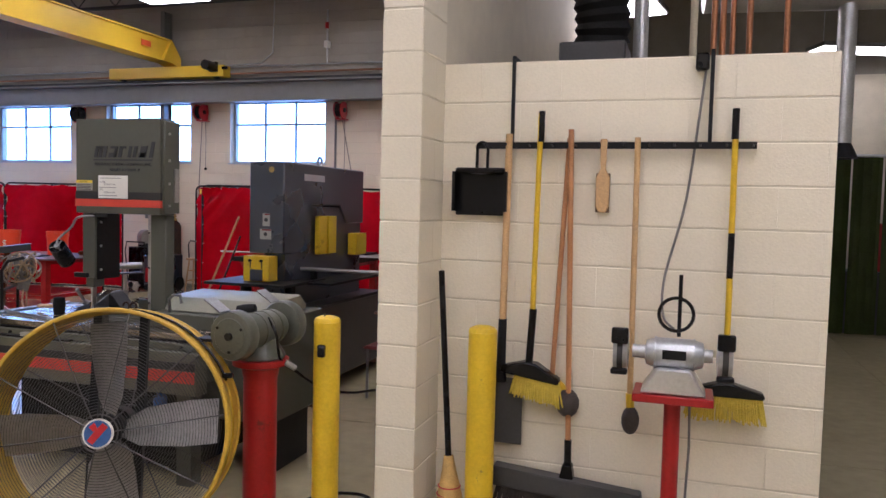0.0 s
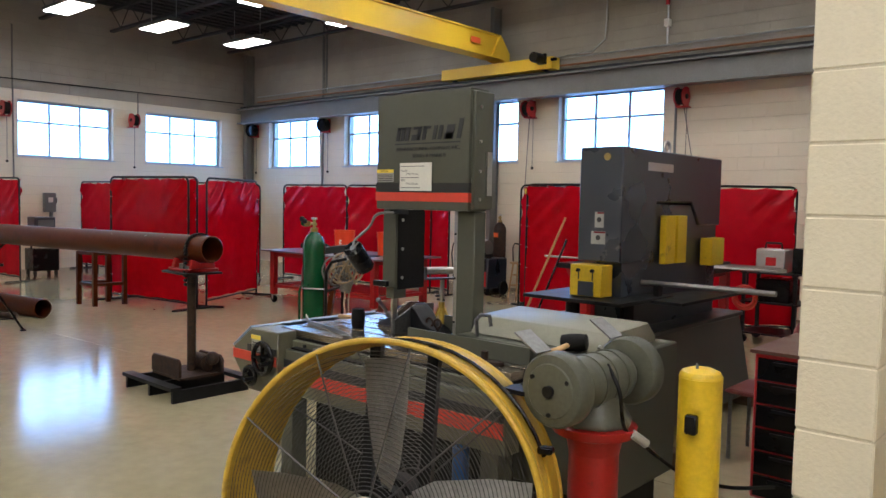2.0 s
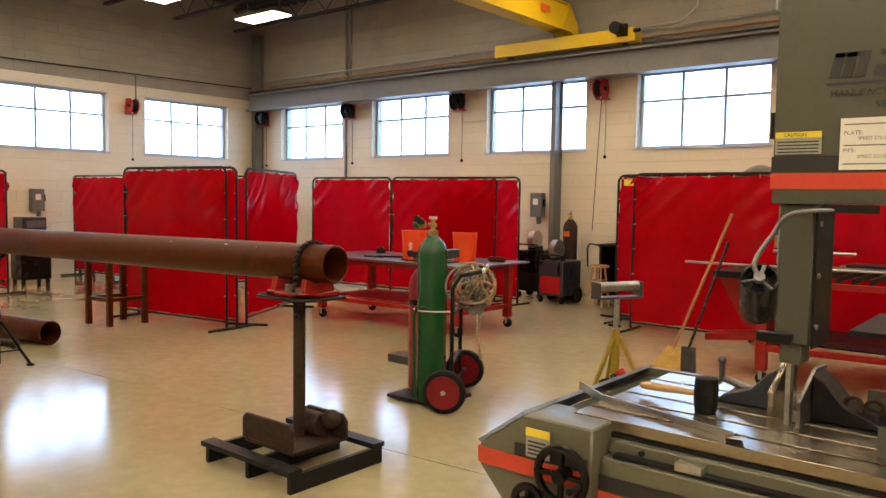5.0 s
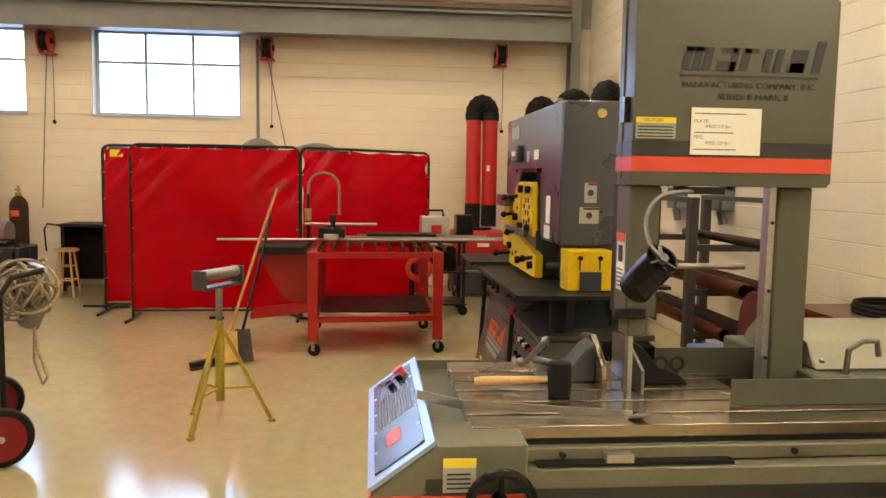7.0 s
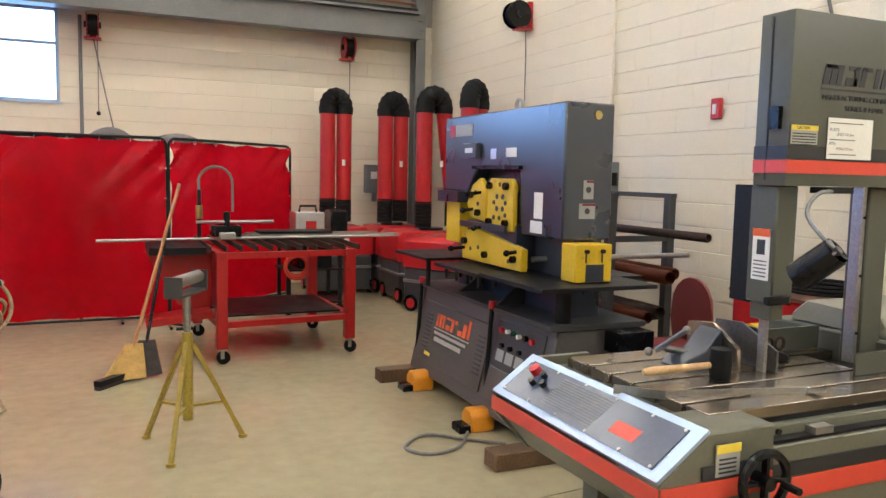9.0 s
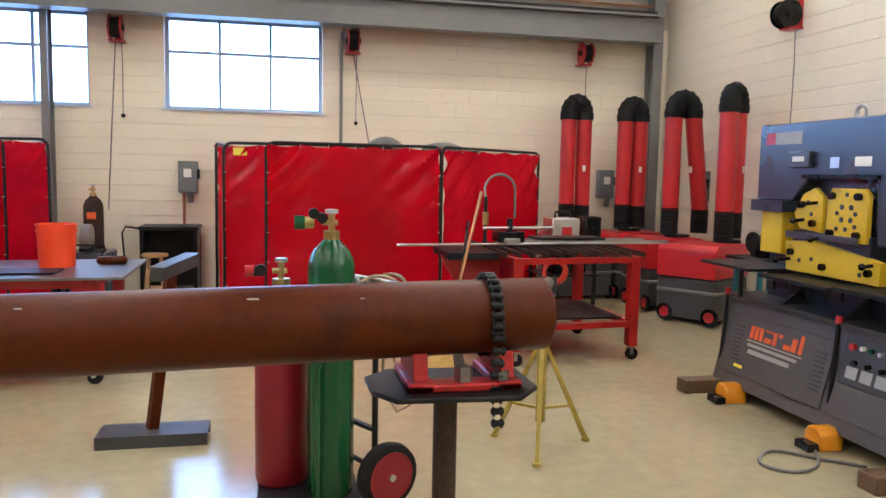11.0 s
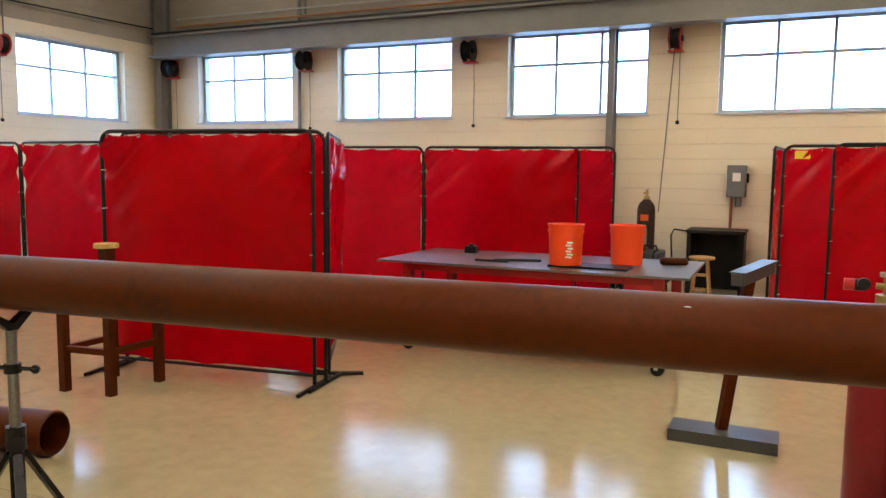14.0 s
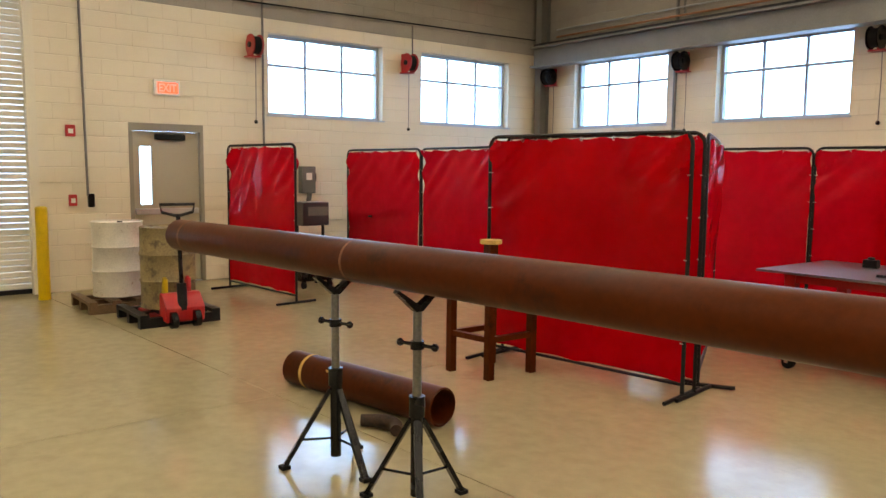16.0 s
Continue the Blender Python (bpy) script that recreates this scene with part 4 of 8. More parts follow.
for x, y in ((-6.50, 6.40), (-6.78, 6.86)):
    B().tube([(x, y, 0.04), (x, y, 0.92), (x + 0.05, y + 0.03, 1.02), (x + 0.20, y + 0.10, 1.06)], 0.016, 8).make("upright", M_DARK, cart)
B().tube([(-6.30, 6.50, 1.06), (-6.44, 6.73, 1.06), (-6.58, 6.96, 1.06)], 0.016, 8).make("handle", M_ALU, cart)
for z in (0.35, 0.72):
    B().bar((-6.50, 6.40, z), (-6.78, 6.86, z), 0.03, 0.02).make("cross_bar", M_DARK, cart)
B().tube([(-6.84, 6.34, 0.74), (-6.73, 6.29, 0.74), (-6.62, 6.33, 0.74), (-6.52, 6.42, 0.74)], 0.006, 6).make("safety_chain", M_GALV, cart)
B().tube([(-6.79, 6.30, 0.06), (-6.79, 6.29, 0.70), (-6.76, 6.29, 0.76), (-6.66, 6.30, 0.78)], 0.012, 8).make("side_bar", M_GREEN, cart)
ax0, ax1 = Vector((-6.455, 6.26, 0.165)), Vector((-6.82, 6.98, 0.165))
axd = (ax1 - ax0).normalized()
B().cyl(ax0, ax1, 0.014, 8).make("axle", M_DARK, cart)
for c in (ax0, ax1):
    w = B()
    w.rings([(c - axd * 0.035, 0.105), (c - axd * 0.04, 0.135), (c - axd * 0.03, 0.158), (c, 0.165), (c + axd * 0.03, 0.158), (c + axd * 0.04, 0.135), (c + axd * 0.035, 0.105)], 32)
    wheel = w.make("tyre", M_RUBBER, cart)
    B().rings([(c - axd * 0.043, 0.03), (c - axd * 0.045, 0.055), (c - axd * 0.037, 0.10), (c - axd * 0.041, 0.125), (c + axd * 0.041, 0.125), (c + axd * 0.037, 0.10), (c + axd * 0.045, 0.05), (c + axd * 0.043, 0.03)], 28).make("rim", M_CRIMSON, wheel)
    B().cyl(c - axd * 0.052, c + axd * 0.052, 0.018, 12).make("hub", M_BARE, wheel)
hose = thing("hose_bundle", "coiled tan torch hoses hung on the cart", "hose")
for k in range(26):
    rr = random.Random(k)
    turn = pose(-6.48 + rr.uniform(-0.05, 0.05), 6.62 + rr.uniform(-0.05, 0.05), 0.93 + rr.uniform(-0.05, 0.05), rr.uniform(50, 130), rr.uniform(-30, 30), rr.uniform(0, 180))
    g = B().loop((0, 0, 0), 0.145 + rr.uniform(-0.05, 0.04), 0.0095, "z", 28, 6)
    g.bm.transform(turn @ Matrix.Diagonal((1.0, rr.uniform(0.7, 1.0), 1.0, 1.0)))
    g.make("hose_loop", (M_HOSE, M_CABLE, M_HOSE, M_TAG, M_CABLE)[k % 5], hose)
B().tube([(-6.42, 6.60, 0.80), (-6.36, 6.52, 0.60), (-6.30, 6.50, 0.44), (-6.36, 6.58, 0.38), (-6.43, 6.64, 0.50), (-6.42, 6.64, 0.80)], 0.009, 8).make("hose_loop", M_HOSE, hose)
B().cyl((-6.44, 6.60, 0.72), (-6.40, 6.60, 0.82), 0.06, 14).make("strap_clip", M_CABLE, hose)

# ---- steel welding table ----
tb = thing("welding_table", "steel-topped welding table with red legs on casters", "table", pose(-9.5, 9.2, 0))
tz = 0.83
B().prism([(-10.85, 8.62), (-8.10, 8.70), (-8.12, 9.95), (-10.80, 9.78)], "z", tz - 0.02, tz).make("tabletop", M_PLATE, tb, "worn bare steel plate top")
LEGS = [(-10.58, 8.72), (-8.34, 8.80), (-8.34, 9.80), (-10.55, 9.62)]
for x, y in LEGS:
    B().box(x - 0.045, x + 0.045, y - 0.045, y + 0.045, 0.13, tz - 0.02).make("leg", M_RED, tb, bev=0.004)
    c = B().box(x - 0.03, x + 0.03, y - 0.03, y + 0.03, 0.115, 0.13).make("caster", M_BARE, tb)
    B().cyl((x + 0.01, y - 0.02, 0.055), (x + 0.01, y + 0.02, 0.055), 0.055, 16).make("wheel", M_RUBBER, c)
    for dy in (-0.028, 0.028):
        B().bar((x, y + dy, 0.05), (x, y + dy, 0.12), 0.03, 0.006).make("fork", M_BARE, c)
for (x0, y0), (x1, y1) in zip(LEGS, LEGS[1:] + LEGS[:1]):
    B().bar((x0, y0, 0.27), (x1, y1, 0.27), 0.05).make("lower_rail", M_RED, tb)
    B().bar((x0, y0, tz - 0.06), (x1, y1, tz - 0.06), 0.06).make("apron", M_RED, tb)
B().box(-10.5, -8.4, 8.82, 9.66, 0.30, 0.312).make("shelf", M_RED, tb)


def bucket(x, y, z):
    bk = thing("bucket", "orange plastic bucket standing on welding table", "bucket", pose(x, y, z), "orange buckets")
    B().rings([((x, y, z), 0.137), ((x, y, z + 0.28), 0.148), ((x, y, z + 0.275), 0.154), ((x, y, z + 0.305), 0.155), ((x, y, z + 0.304), 0.148), ((x, y, z + 0.325), 0.149), ((x, y, z + 0.326), 0.156), ((x, y, z + 0.35), 0.158), ((x, y, z + 0.35), 0.150), ((x, y, z + 0.30), 0.145), ((x, y, z + 0.02), 0.133)], 32).make("pail", M_ORANGE, bk)
    return bk

b1 = bucket(-9.17, 8.96, tz + 0.02)
for k in range(6):
    B().box(-9.17 + 0.137 * math.cos(-1.25 + 0.09 * (k % 2)) , -9.17 + 0.137 * math.cos(-1.25 + 0.09 * (k % 2)) + 0.05, 8.96 - 0.150, 8.96 - 0.147, tz + 0.09 + 0.025 * k, tz + 0.105 + 0.025 * k).make("print_mark", M_WHITE, b1, "pale worn print")
bucket(-8.735, 9.42, tz)
plate = B().box(-9.30, -8.62, 8.86, 9.16, tz, tz + 0.018).make("steel_plate", M_DARK)
tagged(plate, "flat dark steel plate lying on welding table", "steel plate")
for nm, pts, r, mt, lb in (("wrench", [(-9.85, 9.0, tz + 0.012), (-9.6, 9.12, tz + 0.012), (-9.45, 9.16, tz + 0.012)], 0.012, M_DARK, "dark wrench lying on welding table"), ("tong", [(-10.0, 8.92, tz + 0.012), (-9.7, 8.96, tz + 0.012)], 0.011, M_DARK, "dark steel tongs lying on welding table")):
    tagged(B().tube(pts, r, 8).make(nm, mt), lb, "tool")
tagged(B().box(-10.36, -10.24, 9.5, 9.58, tz, tz + 0.07).cyl((-10.3, 9.54, tz + 0.07), (-10.3, 9.54, tz + 0.09), 0.03, 10).make("clamp_block", M_DARK, bev=0.006), "small dark steel clamp block on table", "tool")
tagged(B().rings([((-8.46, 9.55, tz + 0.03), 0.02), ((-8.44, 9.55, tz + 0.03), 0.035), ((-8.24, 9.56, tz + 0.035), 0.035), ((-8.22, 9.56, tz + 0.035), 0.02)], 12).make("brush", M_PIPE), "dark red scrubbing brush on table", "brush")

# ---- gas plasma table (red) ----
tt = thing("torch_table", "red steel cutting table on casters with open front", "table", pose(-4.4, 9.5, 0))
TL = [(-4.97, 8.86), (-3.84, 8.96), (-3.90, 10.10), (-5.04, 10.08)]
for x, y in TL:
    B().box(x - 0.045, x + 0.045, y - 0.045, y + 0.045, 0.13, 0.94).make("leg", M_RED, tt, bev=0.004)
    c = B().box(x - 0.035, x + 0.035, y - 0.035, y + 0.035, 0.118, 0.13).make("caster", M_BARE, tt)
    B().cyl((x + 0.01, y - 0.02, 0.055), (x + 0.01, y + 0.02, 0.055), 0.055, 16).make("wheel", M_RUBBER, c)
    for dy in (-0.028, 0.028):
        B().bar((x, y + dy, 0.05), (x, y + dy, 0.12), 0.03, 0.006).make("fork", M_BARE, c)
for (x0, y0), (x1, y1) in zip(TL, TL[1:] + TL[:1]):
    B().bar((x0, y0, 0.33), (x1, y1, 0.33), 0.07, 0.05).make("lower_rail", M_RED, tt)
    B().bar((x0, y0, 0.91), (x1, y1, 0.91), 0.06, 0.05).make("top_rail", M_RED, tt)
# Darker red than the frame, standing in for shade inside the table.
B().box(-4.94, -4.93, 8.92, 10.04, 0.36, 0.90).make("shaded_end_panel", M_CRIMSON, tt)
B().prism([(-5.0, 0.92), (-5.55, 0.92), (-5.28, 0.45), (-5.0, 0.36)], "y", 9.30, 9.32).make("side_wing", M_RED, tt)
B().prism([(-5.02, 0.36), (-5.55, 0.30), (-5.55, 0.36), (-5.02, 0.42)], "y", 9.05, 9.35).make("side_tray", M_RED, tt)
B().box(-4.92, -3.90, 9.05, 10.0, 0.36, 0.375).make("lower_shelf", M_DARK, tt)
for k in range(11):
    B().box(-5.06 + k * 0.128, -5.045 + k * 0.128, 8.90, 10.14, 0.94, 0.985).make("slat", M_RUST, tt)
B().box(-5.52, -5.06, 9.10, 9.75, 0.90, 0.96).make("end_tray", M_DARK, tt)
B().cyl((-5.92, 9.44, 1.0), (-3.18, 9.64, 1.0), 0.012, 10).make("guide_rod", M_BARE, tt)
B().box(-4.9, -3.10, 9.70, 9.74, 0.986, 1.02).make("track", M_BARE, tt)
B().box(-4.6, -3.25, 9.92, 9.97, 0.986, 1.02).make("track", M_BARE, tt)
pl = tagged(B().box(-4.5, -3.8, 9.68, 9.99, 1.021, 1.045).make("steel_plate", M_DARK), "dark steel plate lying across table rails", "steel plate")
tc = thing("track_torch", "motorised cutting torch carriage on table", "cutting torch", pose(-4.5, 9.55, 1.0))
B().box(-4.62, -4.36, 9.45, 9.66, 1.02, 1.12).make("carriage", M_BLACK, tc, bev=0.01)
B().box(-4.56, -4.42, 9.40, 9.50, 1.0, 1.06).make("shoe", M_BARE, tc, bev=0.006)
B().cyl((-4.75, 9.52, 1.15), (-4.05, 9.58, 1.15), 0.014, 8).make("rack_bar", M_BARE, tc)
B().cyl((-4.48, 9.55, 1.12), (-4.48, 9.55, 1.24), 0.03, 12).make("motor", M_DARK, tc)
B().cyl((-4.72, 9.55, 1.0), (-4.72, 9.55, 1.44), 0.018, 10).make("torch_post", M_DARK, tc)
B().cyl((-4.72, 9.55, 1.18), (-4.72, 9.55, 1.30), 0.03, 10).make("torch_head", M_BRASS, tc)
B().tube([(-4.72, 9.55, 1.40)] + arc((-4.57, 9.6, 1.50), 0.15, 170, 0, n=10) + [(-4.42, 9.6, 1.24)], 0.012, 8).make("torch_hose", M_CABLE, tc)
wb = thing("power_source", "small grey welding power source with black handle", "welder", pose(-3.4, 11.1, 0))
B().box(-3.52, -3.18, 10.98, 11.30, 0.88, 1.16).make("case", M_ALU, wb, bev=0.012)
B().box(-3.40, -3.28, 10.974, 10.979, 0.96, 1.06).make("red_mark", M_REDPL, wb)
B().tube([(-3.45, 11.1, 1.16), (-3.44, 11.1, 1.23), (-3.26, 11.1, 1.23), (-3.25, 11.1, 1.16)], 0.014, 8).make("handle", M_BLACK, wb)
wc = thing("welder_cart", "dark welder cart with shelves behind the cutting table", "cart", pose(-3.3, 11.1, 0))
for x in (-3.62, -3.02):
    for y in (10.9, 11.4):
        B().box(x - 0.02, x + 0.02, y - 0.02, y + 0.02, 0.10, 0.88).make("post", M_DARK, wc)
        B().cyl((x, y - 0.02, 0.055), (x, y + 0.02, 0.055), 0.055, 14).make("wheel", M_RUBBER, wc)
for z in (0.12, 0.5, 0.86):
    B().box(-3.66, -2.98, 10.86, 11.44, z, z + 0.02).make("shelf", M_DARK, wc)
wd = thing("welder", "black portable welder on cart shelf", "welder", pose(-3.2, 11.1, 0.52))
B().box(-3.5, -3.1, 10.95, 11.35, 0.52, 0.80).make("case", M_BLACK, wd, bev=0.012)
B().box(-3.10, -2.90, 11.0, 11.3, 0.88, 1.18).make("side_case", M_BLACK, wd, bev=0.012)
rh = thing("red_air_hose", "coiled red air hose hanging on welder cart", "hose")
for k in range(6):
    q = random.Random(k + 40)
    B().loop((-3.76 + q.uniform(-0.02, 0.02), 8.93 - 0.012 * k, 0.68 + q.uniform(-0.02, 0.02)), 0.135 + q.uniform(-0.02, 0.015), 0.013, "y", 28, 6).make("hose_loop", M_STRIPE, rh)
B().tube([(-3.76, 8.95, 0.80), (-3.76, 8.95, 0.98)], 0.012, 8).make("hook", M_DARK, rh)
cloth = thing("draped_jacket", "dark grey welding jackets draped behind screens", "clothing", pose(-5.0, 11.3, 0))
for x0, w, h in ((-5.98, 0.42, 0.10), (-5.35, 0.50, 0.06)):
    g = B()
    g.rings([((x0 + w * k / 8, 11.25 + 0.02 * math.sin(k), 1.91 + h * 0.5 * math.sin(math.pi * min(1, k / 8 + 0.06))), 0.03 + h * 0.6 * math.sin(math.pi * (k + 0.5) / 9)) for k in range(9)], 12)
    g.make("cloth_fold", M_CABLE, cloth)
B().bar((-6.1, 11.26, 0), (-6.1, 11.26, 1.93), 0.03).bar((-4.7, 11.26, 0), (-4.7, 11.26, 1.93), 0.03).bar((-6.1, 11.26, 1.90), (-4.7, 11.26, 1.90), 0.03).make("rail", M_DARK, cloth)

rh.matrix_basis = pose(-0.14, 1.87, -0.11)
for ob in (tc, wb, wc, wd):
    ob.matrix_basis = pose(-0.35, 0.0, 0.0) @ ob.matrix_basis

# push brooms leaning on the cutting table
def leaning_broom(foot, top, handle_mat, label, straw=True):
    br = thing("broom", label, "broom", pose(*foot))
    f, t = Vector(foot), Vector(top)
    d = (t - f).normalized()
    B().cyl(f + d * 0.28, t, 0.013, 10).make("handle", handle_mat, br)
    side = Vector((1, 0.1, 0)).normalized()
    g = B()
    m = Matrix((side, d.cross(side), d)).transposed().to_4x4()
    m.translation = f
    for k in range(14):
        w = (k - 6.5) / 6.5
        g.cyl(m @ Vector((w * 0.14, 0, 0.02)), m @ Vector((w * 0.05, 0, 0.30)), 0.022, 6, r2=0.012)
    g.make("bristles", M_STRAW if straw else M_BRISTLEK, br)
    return br

leaning_broom((-5.74, 8.52, 0.0), (-5.29, 8.90, 1.50), M_WOOD2, "straw broom with wooden handle leaning on table")
leaning_broom((-5.62, 8.60, 0.0), (-5.36, 9.05, 1.24), M_BLACK, "dark broom with black handle leaning on table", False)
pb = thing("floor_brush", "dark push broom head lying on the floor", "broom")
B().bar((-5.92, 8.34, 0.05), (-5.68, 8.62, 0.05), 0.06, 0.04).make("block", M_DARK, pb)
B().bar((-5.92, 8.34, 0.016), (-5.68, 8.62, 0.016), 0.05, 0.03).make("bristles", M_BRISTLEK, pb)

# ---- vertical band saw ----
saw = thing("band_saw", "olive grey vertical band saw with red and black stripes", "band saw", pose(-3.2, 4.5, 0))
prof = [(-4.02, 0.895), (-4.27, 0.895), (-4.45, 0.765), (-4.45, 0.69), (-4.30, 0.53), (-4.02, 0.53)]
B().prism(prof, "y", 4.0, 4.20).make("end_housing", M_OLIVE2, saw, bev=0.006)
B().prism([(-4.10, 0.86), (-4.27, 0.86), (-4.43, 0.76), (-4.43, 0.69), (-4.30, 0.54), (-4.10, 0.54)], "y", 4.202, 4.96).make("end_body", M_OLIVE, saw)
B().prism([(-4.02, 0.895), (-4.27, 0.895), (-4.45, 0.765), (-4.45, 0.69), (-4.30, 0.53), (-4.02, 0.53)], "y", 4.962, 4.99).make("end_cheek", M_OLIVE2, saw)
# sloped console: local x along the slope's length (world -y to +y), z normal
cd = Vector((-4.45 + 4.27, 0, 0.765 - 0.895)).normalized()
cn = Vector((cd.z, 0, -cd.x))
cm = Matrix(((0, -1, 0), (cd.x, 0, cd.z), (cn.x, 0, cn.z))).transposed().to_4x4()
cm.translation = Vector((-4.27, 4.985, 0.895)) + cn * 0.001
con = B().box(0, 0.985, 0.0, 0.222, 0.0, 0.012, cm).make("console", M_CONSOLE, saw, "brushed metal control console")
B().box(0.05, 0.935, 0.028, 0.195, 0.0125, 0.016, cm).make("dark_plate", M_FACE, con, "dark printed control plate")
for k in range(12):
    B().box(0.30, 0.60, 0.045 + k * 0.011, 0.050 + k * 0.011, 0.0165, 0.0172, cm).make("print_line", M_SCRIBE, con)
B().box(0.68, 0.80, 0.10, 0.15, 0.0165, 0.0175, cm).make("red_badge", M_STRIPE, con)
B().cyl(cm @ Vector((0.14, 0.07, 0.016)), cm @ Vector((0.14, 0.07, 0.045)), 0.022, 14).make("stop_button", M_REDPL, con)
for u, v in ((0.20, 0.075), (0.24, 0.11), (0.18, 0.12)):
    B().cyl(cm @ Vector((u, v, 0.016)), cm @ Vector((u, v, 0.038)), 0.013, 12).make("knob", M_BLACK, con)
for u in (0.06, 0.24, 0.42, 0.60, 0.78, 0.925):
    for v in (0.034, 0.188):
        B().cyl(cm @ Vector((u, v, 0.016)), cm @ Vector((u, v, 0.0185)), 0.006, 8).make("screw", M_BARE, con)
B().box(-4.456, -4.449, 4.0, 4.99, 0.70, 0.755).make("red_stripe", M_STRIPE, saw)
B().box(-4.446, -4.03, 3.992, 3.998, 0.70, 0.755).make("red_stripe", M_STRIPE, saw)
B().box(-4.30, -4.03, 3.992, 3.998, 0.76, 0.80).make("black_stripe", M_STRIPEK, saw)
lab = B().box(-4.255, -4.165, 3.990, 3.993, 0.765, 0.86).make("caution_label", M_TAG, saw, "grey caution label with yellow head")
B().box(-4.255, -4.165, 3.987, 3.989, 0.835, 0.86).make("label_head", M_LABELY, lab)
for k in range(4):
    B().box(-4.245, -4.18, 3.987, 3.989, 0.775 + 0.013 * k, 0.780 + 0.013 * k).make("print_line", M_INK, lab)
for (wx, wz, wr) in ((-4.10, 0.745, 0.085), (-4.22, 0.63, 0.05)):
    hw = B().loop((wx, 3.955, wz), wr, 0.014, "y", 28, 8).make("hand_wheel", M_BLACK, saw)
    B().cyl((wx, 3.99, wz), (wx, 3.93, wz), 0.022, 14).bar((wx - wr, 3.955, wz), (wx + wr, 3.955, wz), 0.02, 0.012).bar((wx, 3.955, wz - wr), (wx, 3.955, wz + wr), 0.012, 0.02).make("spoke", M_BLACK, hw)
    B().cyl((wx + wr * 0.8, 3.95, wz - wr * 0.2), (wx + wr * 0.8, 3.89, wz - wr * 0.2), 0.012, 10).make("crank", M_DARK, hw)
# bed and apron
B().box(-4.02, -2.50, 4.16, 4.90, 0.60, 0.84).make("bed", M_OLIVE, saw)
B().box(-4.018, -2.46, 4.05, 4.156, 0.55, 0.80).make("apron", M_OLIVE2, saw, bev=0.005)
B().box(-4.018, -2.47, 4.043, 4.047, 0.70, 0.745).make("black_stripe", M_STRIPEK, saw)
B().box(-4.018, -2.47, 4.041, 4.045, 0.625, 0.695).make("red_stripe", M_STRIPE, saw)
B().box(-4.018, -2.47, 4.10, 4.158, 0.803, 0.845).make("upper_rail", M_OLIVE2, saw, bev=0.004)
B().box(-3.98, -3.40, 4.062, 4.098, 0.802, 0.812).make("scale_bar", M_DARK, saw)
B().box(-3.78, -3.70, 4.058, 4.099, 0.812, 0.835).make("scale_stop", M_BARE, saw)
ys = [4.12, 4.24, 4.37, 4.50, 4.63, 4.76, 4.92]
for i, (a, b) in enumerate(zip(ys, ys[1:])):
    x1 = -2.5 if i < 2 else -3.2 if i < 4 else -3.0
    B().box(-4.16, x1, a + 0.010, b - 0.010, 0.862, 0.90).make("table_strip", M_TABLE, saw, bev=0.002)
B().box(-4.15, -2.5, 4.13, 4.91, 0.845, 0.86).make("slot_floor", M_DARK, saw)
for x in (-3.9, -3.2, -2.6):
    B().cyl((x, 4.157, 0.825), (x, 4.09, 0.825), 0.010, 8).make("bolt", M_DARK, saw)
B().bar((-4.30, 4.42, 0.915), (-4.16, 4.33, 0.905), 0.006, 0.03).bar((-4.16, 4.33, 0.905), (-3.66, 4.20, 0.905), 0.006, 0.03).bar((-3.66, 4.20, 0.905), (-3.63, 4.15, 0.92), 0.05, 0.006).make("stop_bar", M_BARE, saw)
# head
H0, H1, HY0, HY1 = -3.632, -2.972, 4.375, 4.525
head = B().box(H0, H1, HY0, HY1, 1.60, 2.215).make("head", M_OLIVE, saw, bev=0.008, seg=2)
B().box(H0 - 0.003, H1 + 0.003, HY0 - 0.003, HY1, 1.695, 1.742).make("black_stripe", M_STRIPEK, head)
B().box(H0 - 0.004, H1 + 0.004, HY0 - 0.004, HY1, 1.645, 1.692).make("red_stripe", M_STRIPE, head)
B().box(H0 - 0.004, H0 - 0.001, HY0 + 0.09, HY0 + 0.095, 1.62, 2.20).make("door_seam", M_INK, head)
B().box(H0 - 0.02, H0, HY0 + 0.03, HY0 + 0.07, 1.80, 1.88).make("door_handle", M_BLACK, head)
B().box(H1, H1 + 0.022, HY0 + 0.02, HY1 + 0.02, 1.61, 2.20).make("door_edge", M_OLIVE, head, bev=0.004)
for z in (1.66, 1.80, 1.95, 2.12):
    B().cyl((H1 + 0.022, HY0 + 0.06, z), (H1 + 0.030, HY0 + 0.06, z), 0.009, 8).make("screw", M_BARE, head)
B().box(H1 + 0.022, H1 + 0.032, HY1 - 0.04, HY1, 1.68, 1.90).make("hinge", M_BARE, head)
face = lambda x, z, y=HY0 - 0.0015: Matrix.Translation((x, y, z)) @ pose(0, 0, 0, 90)
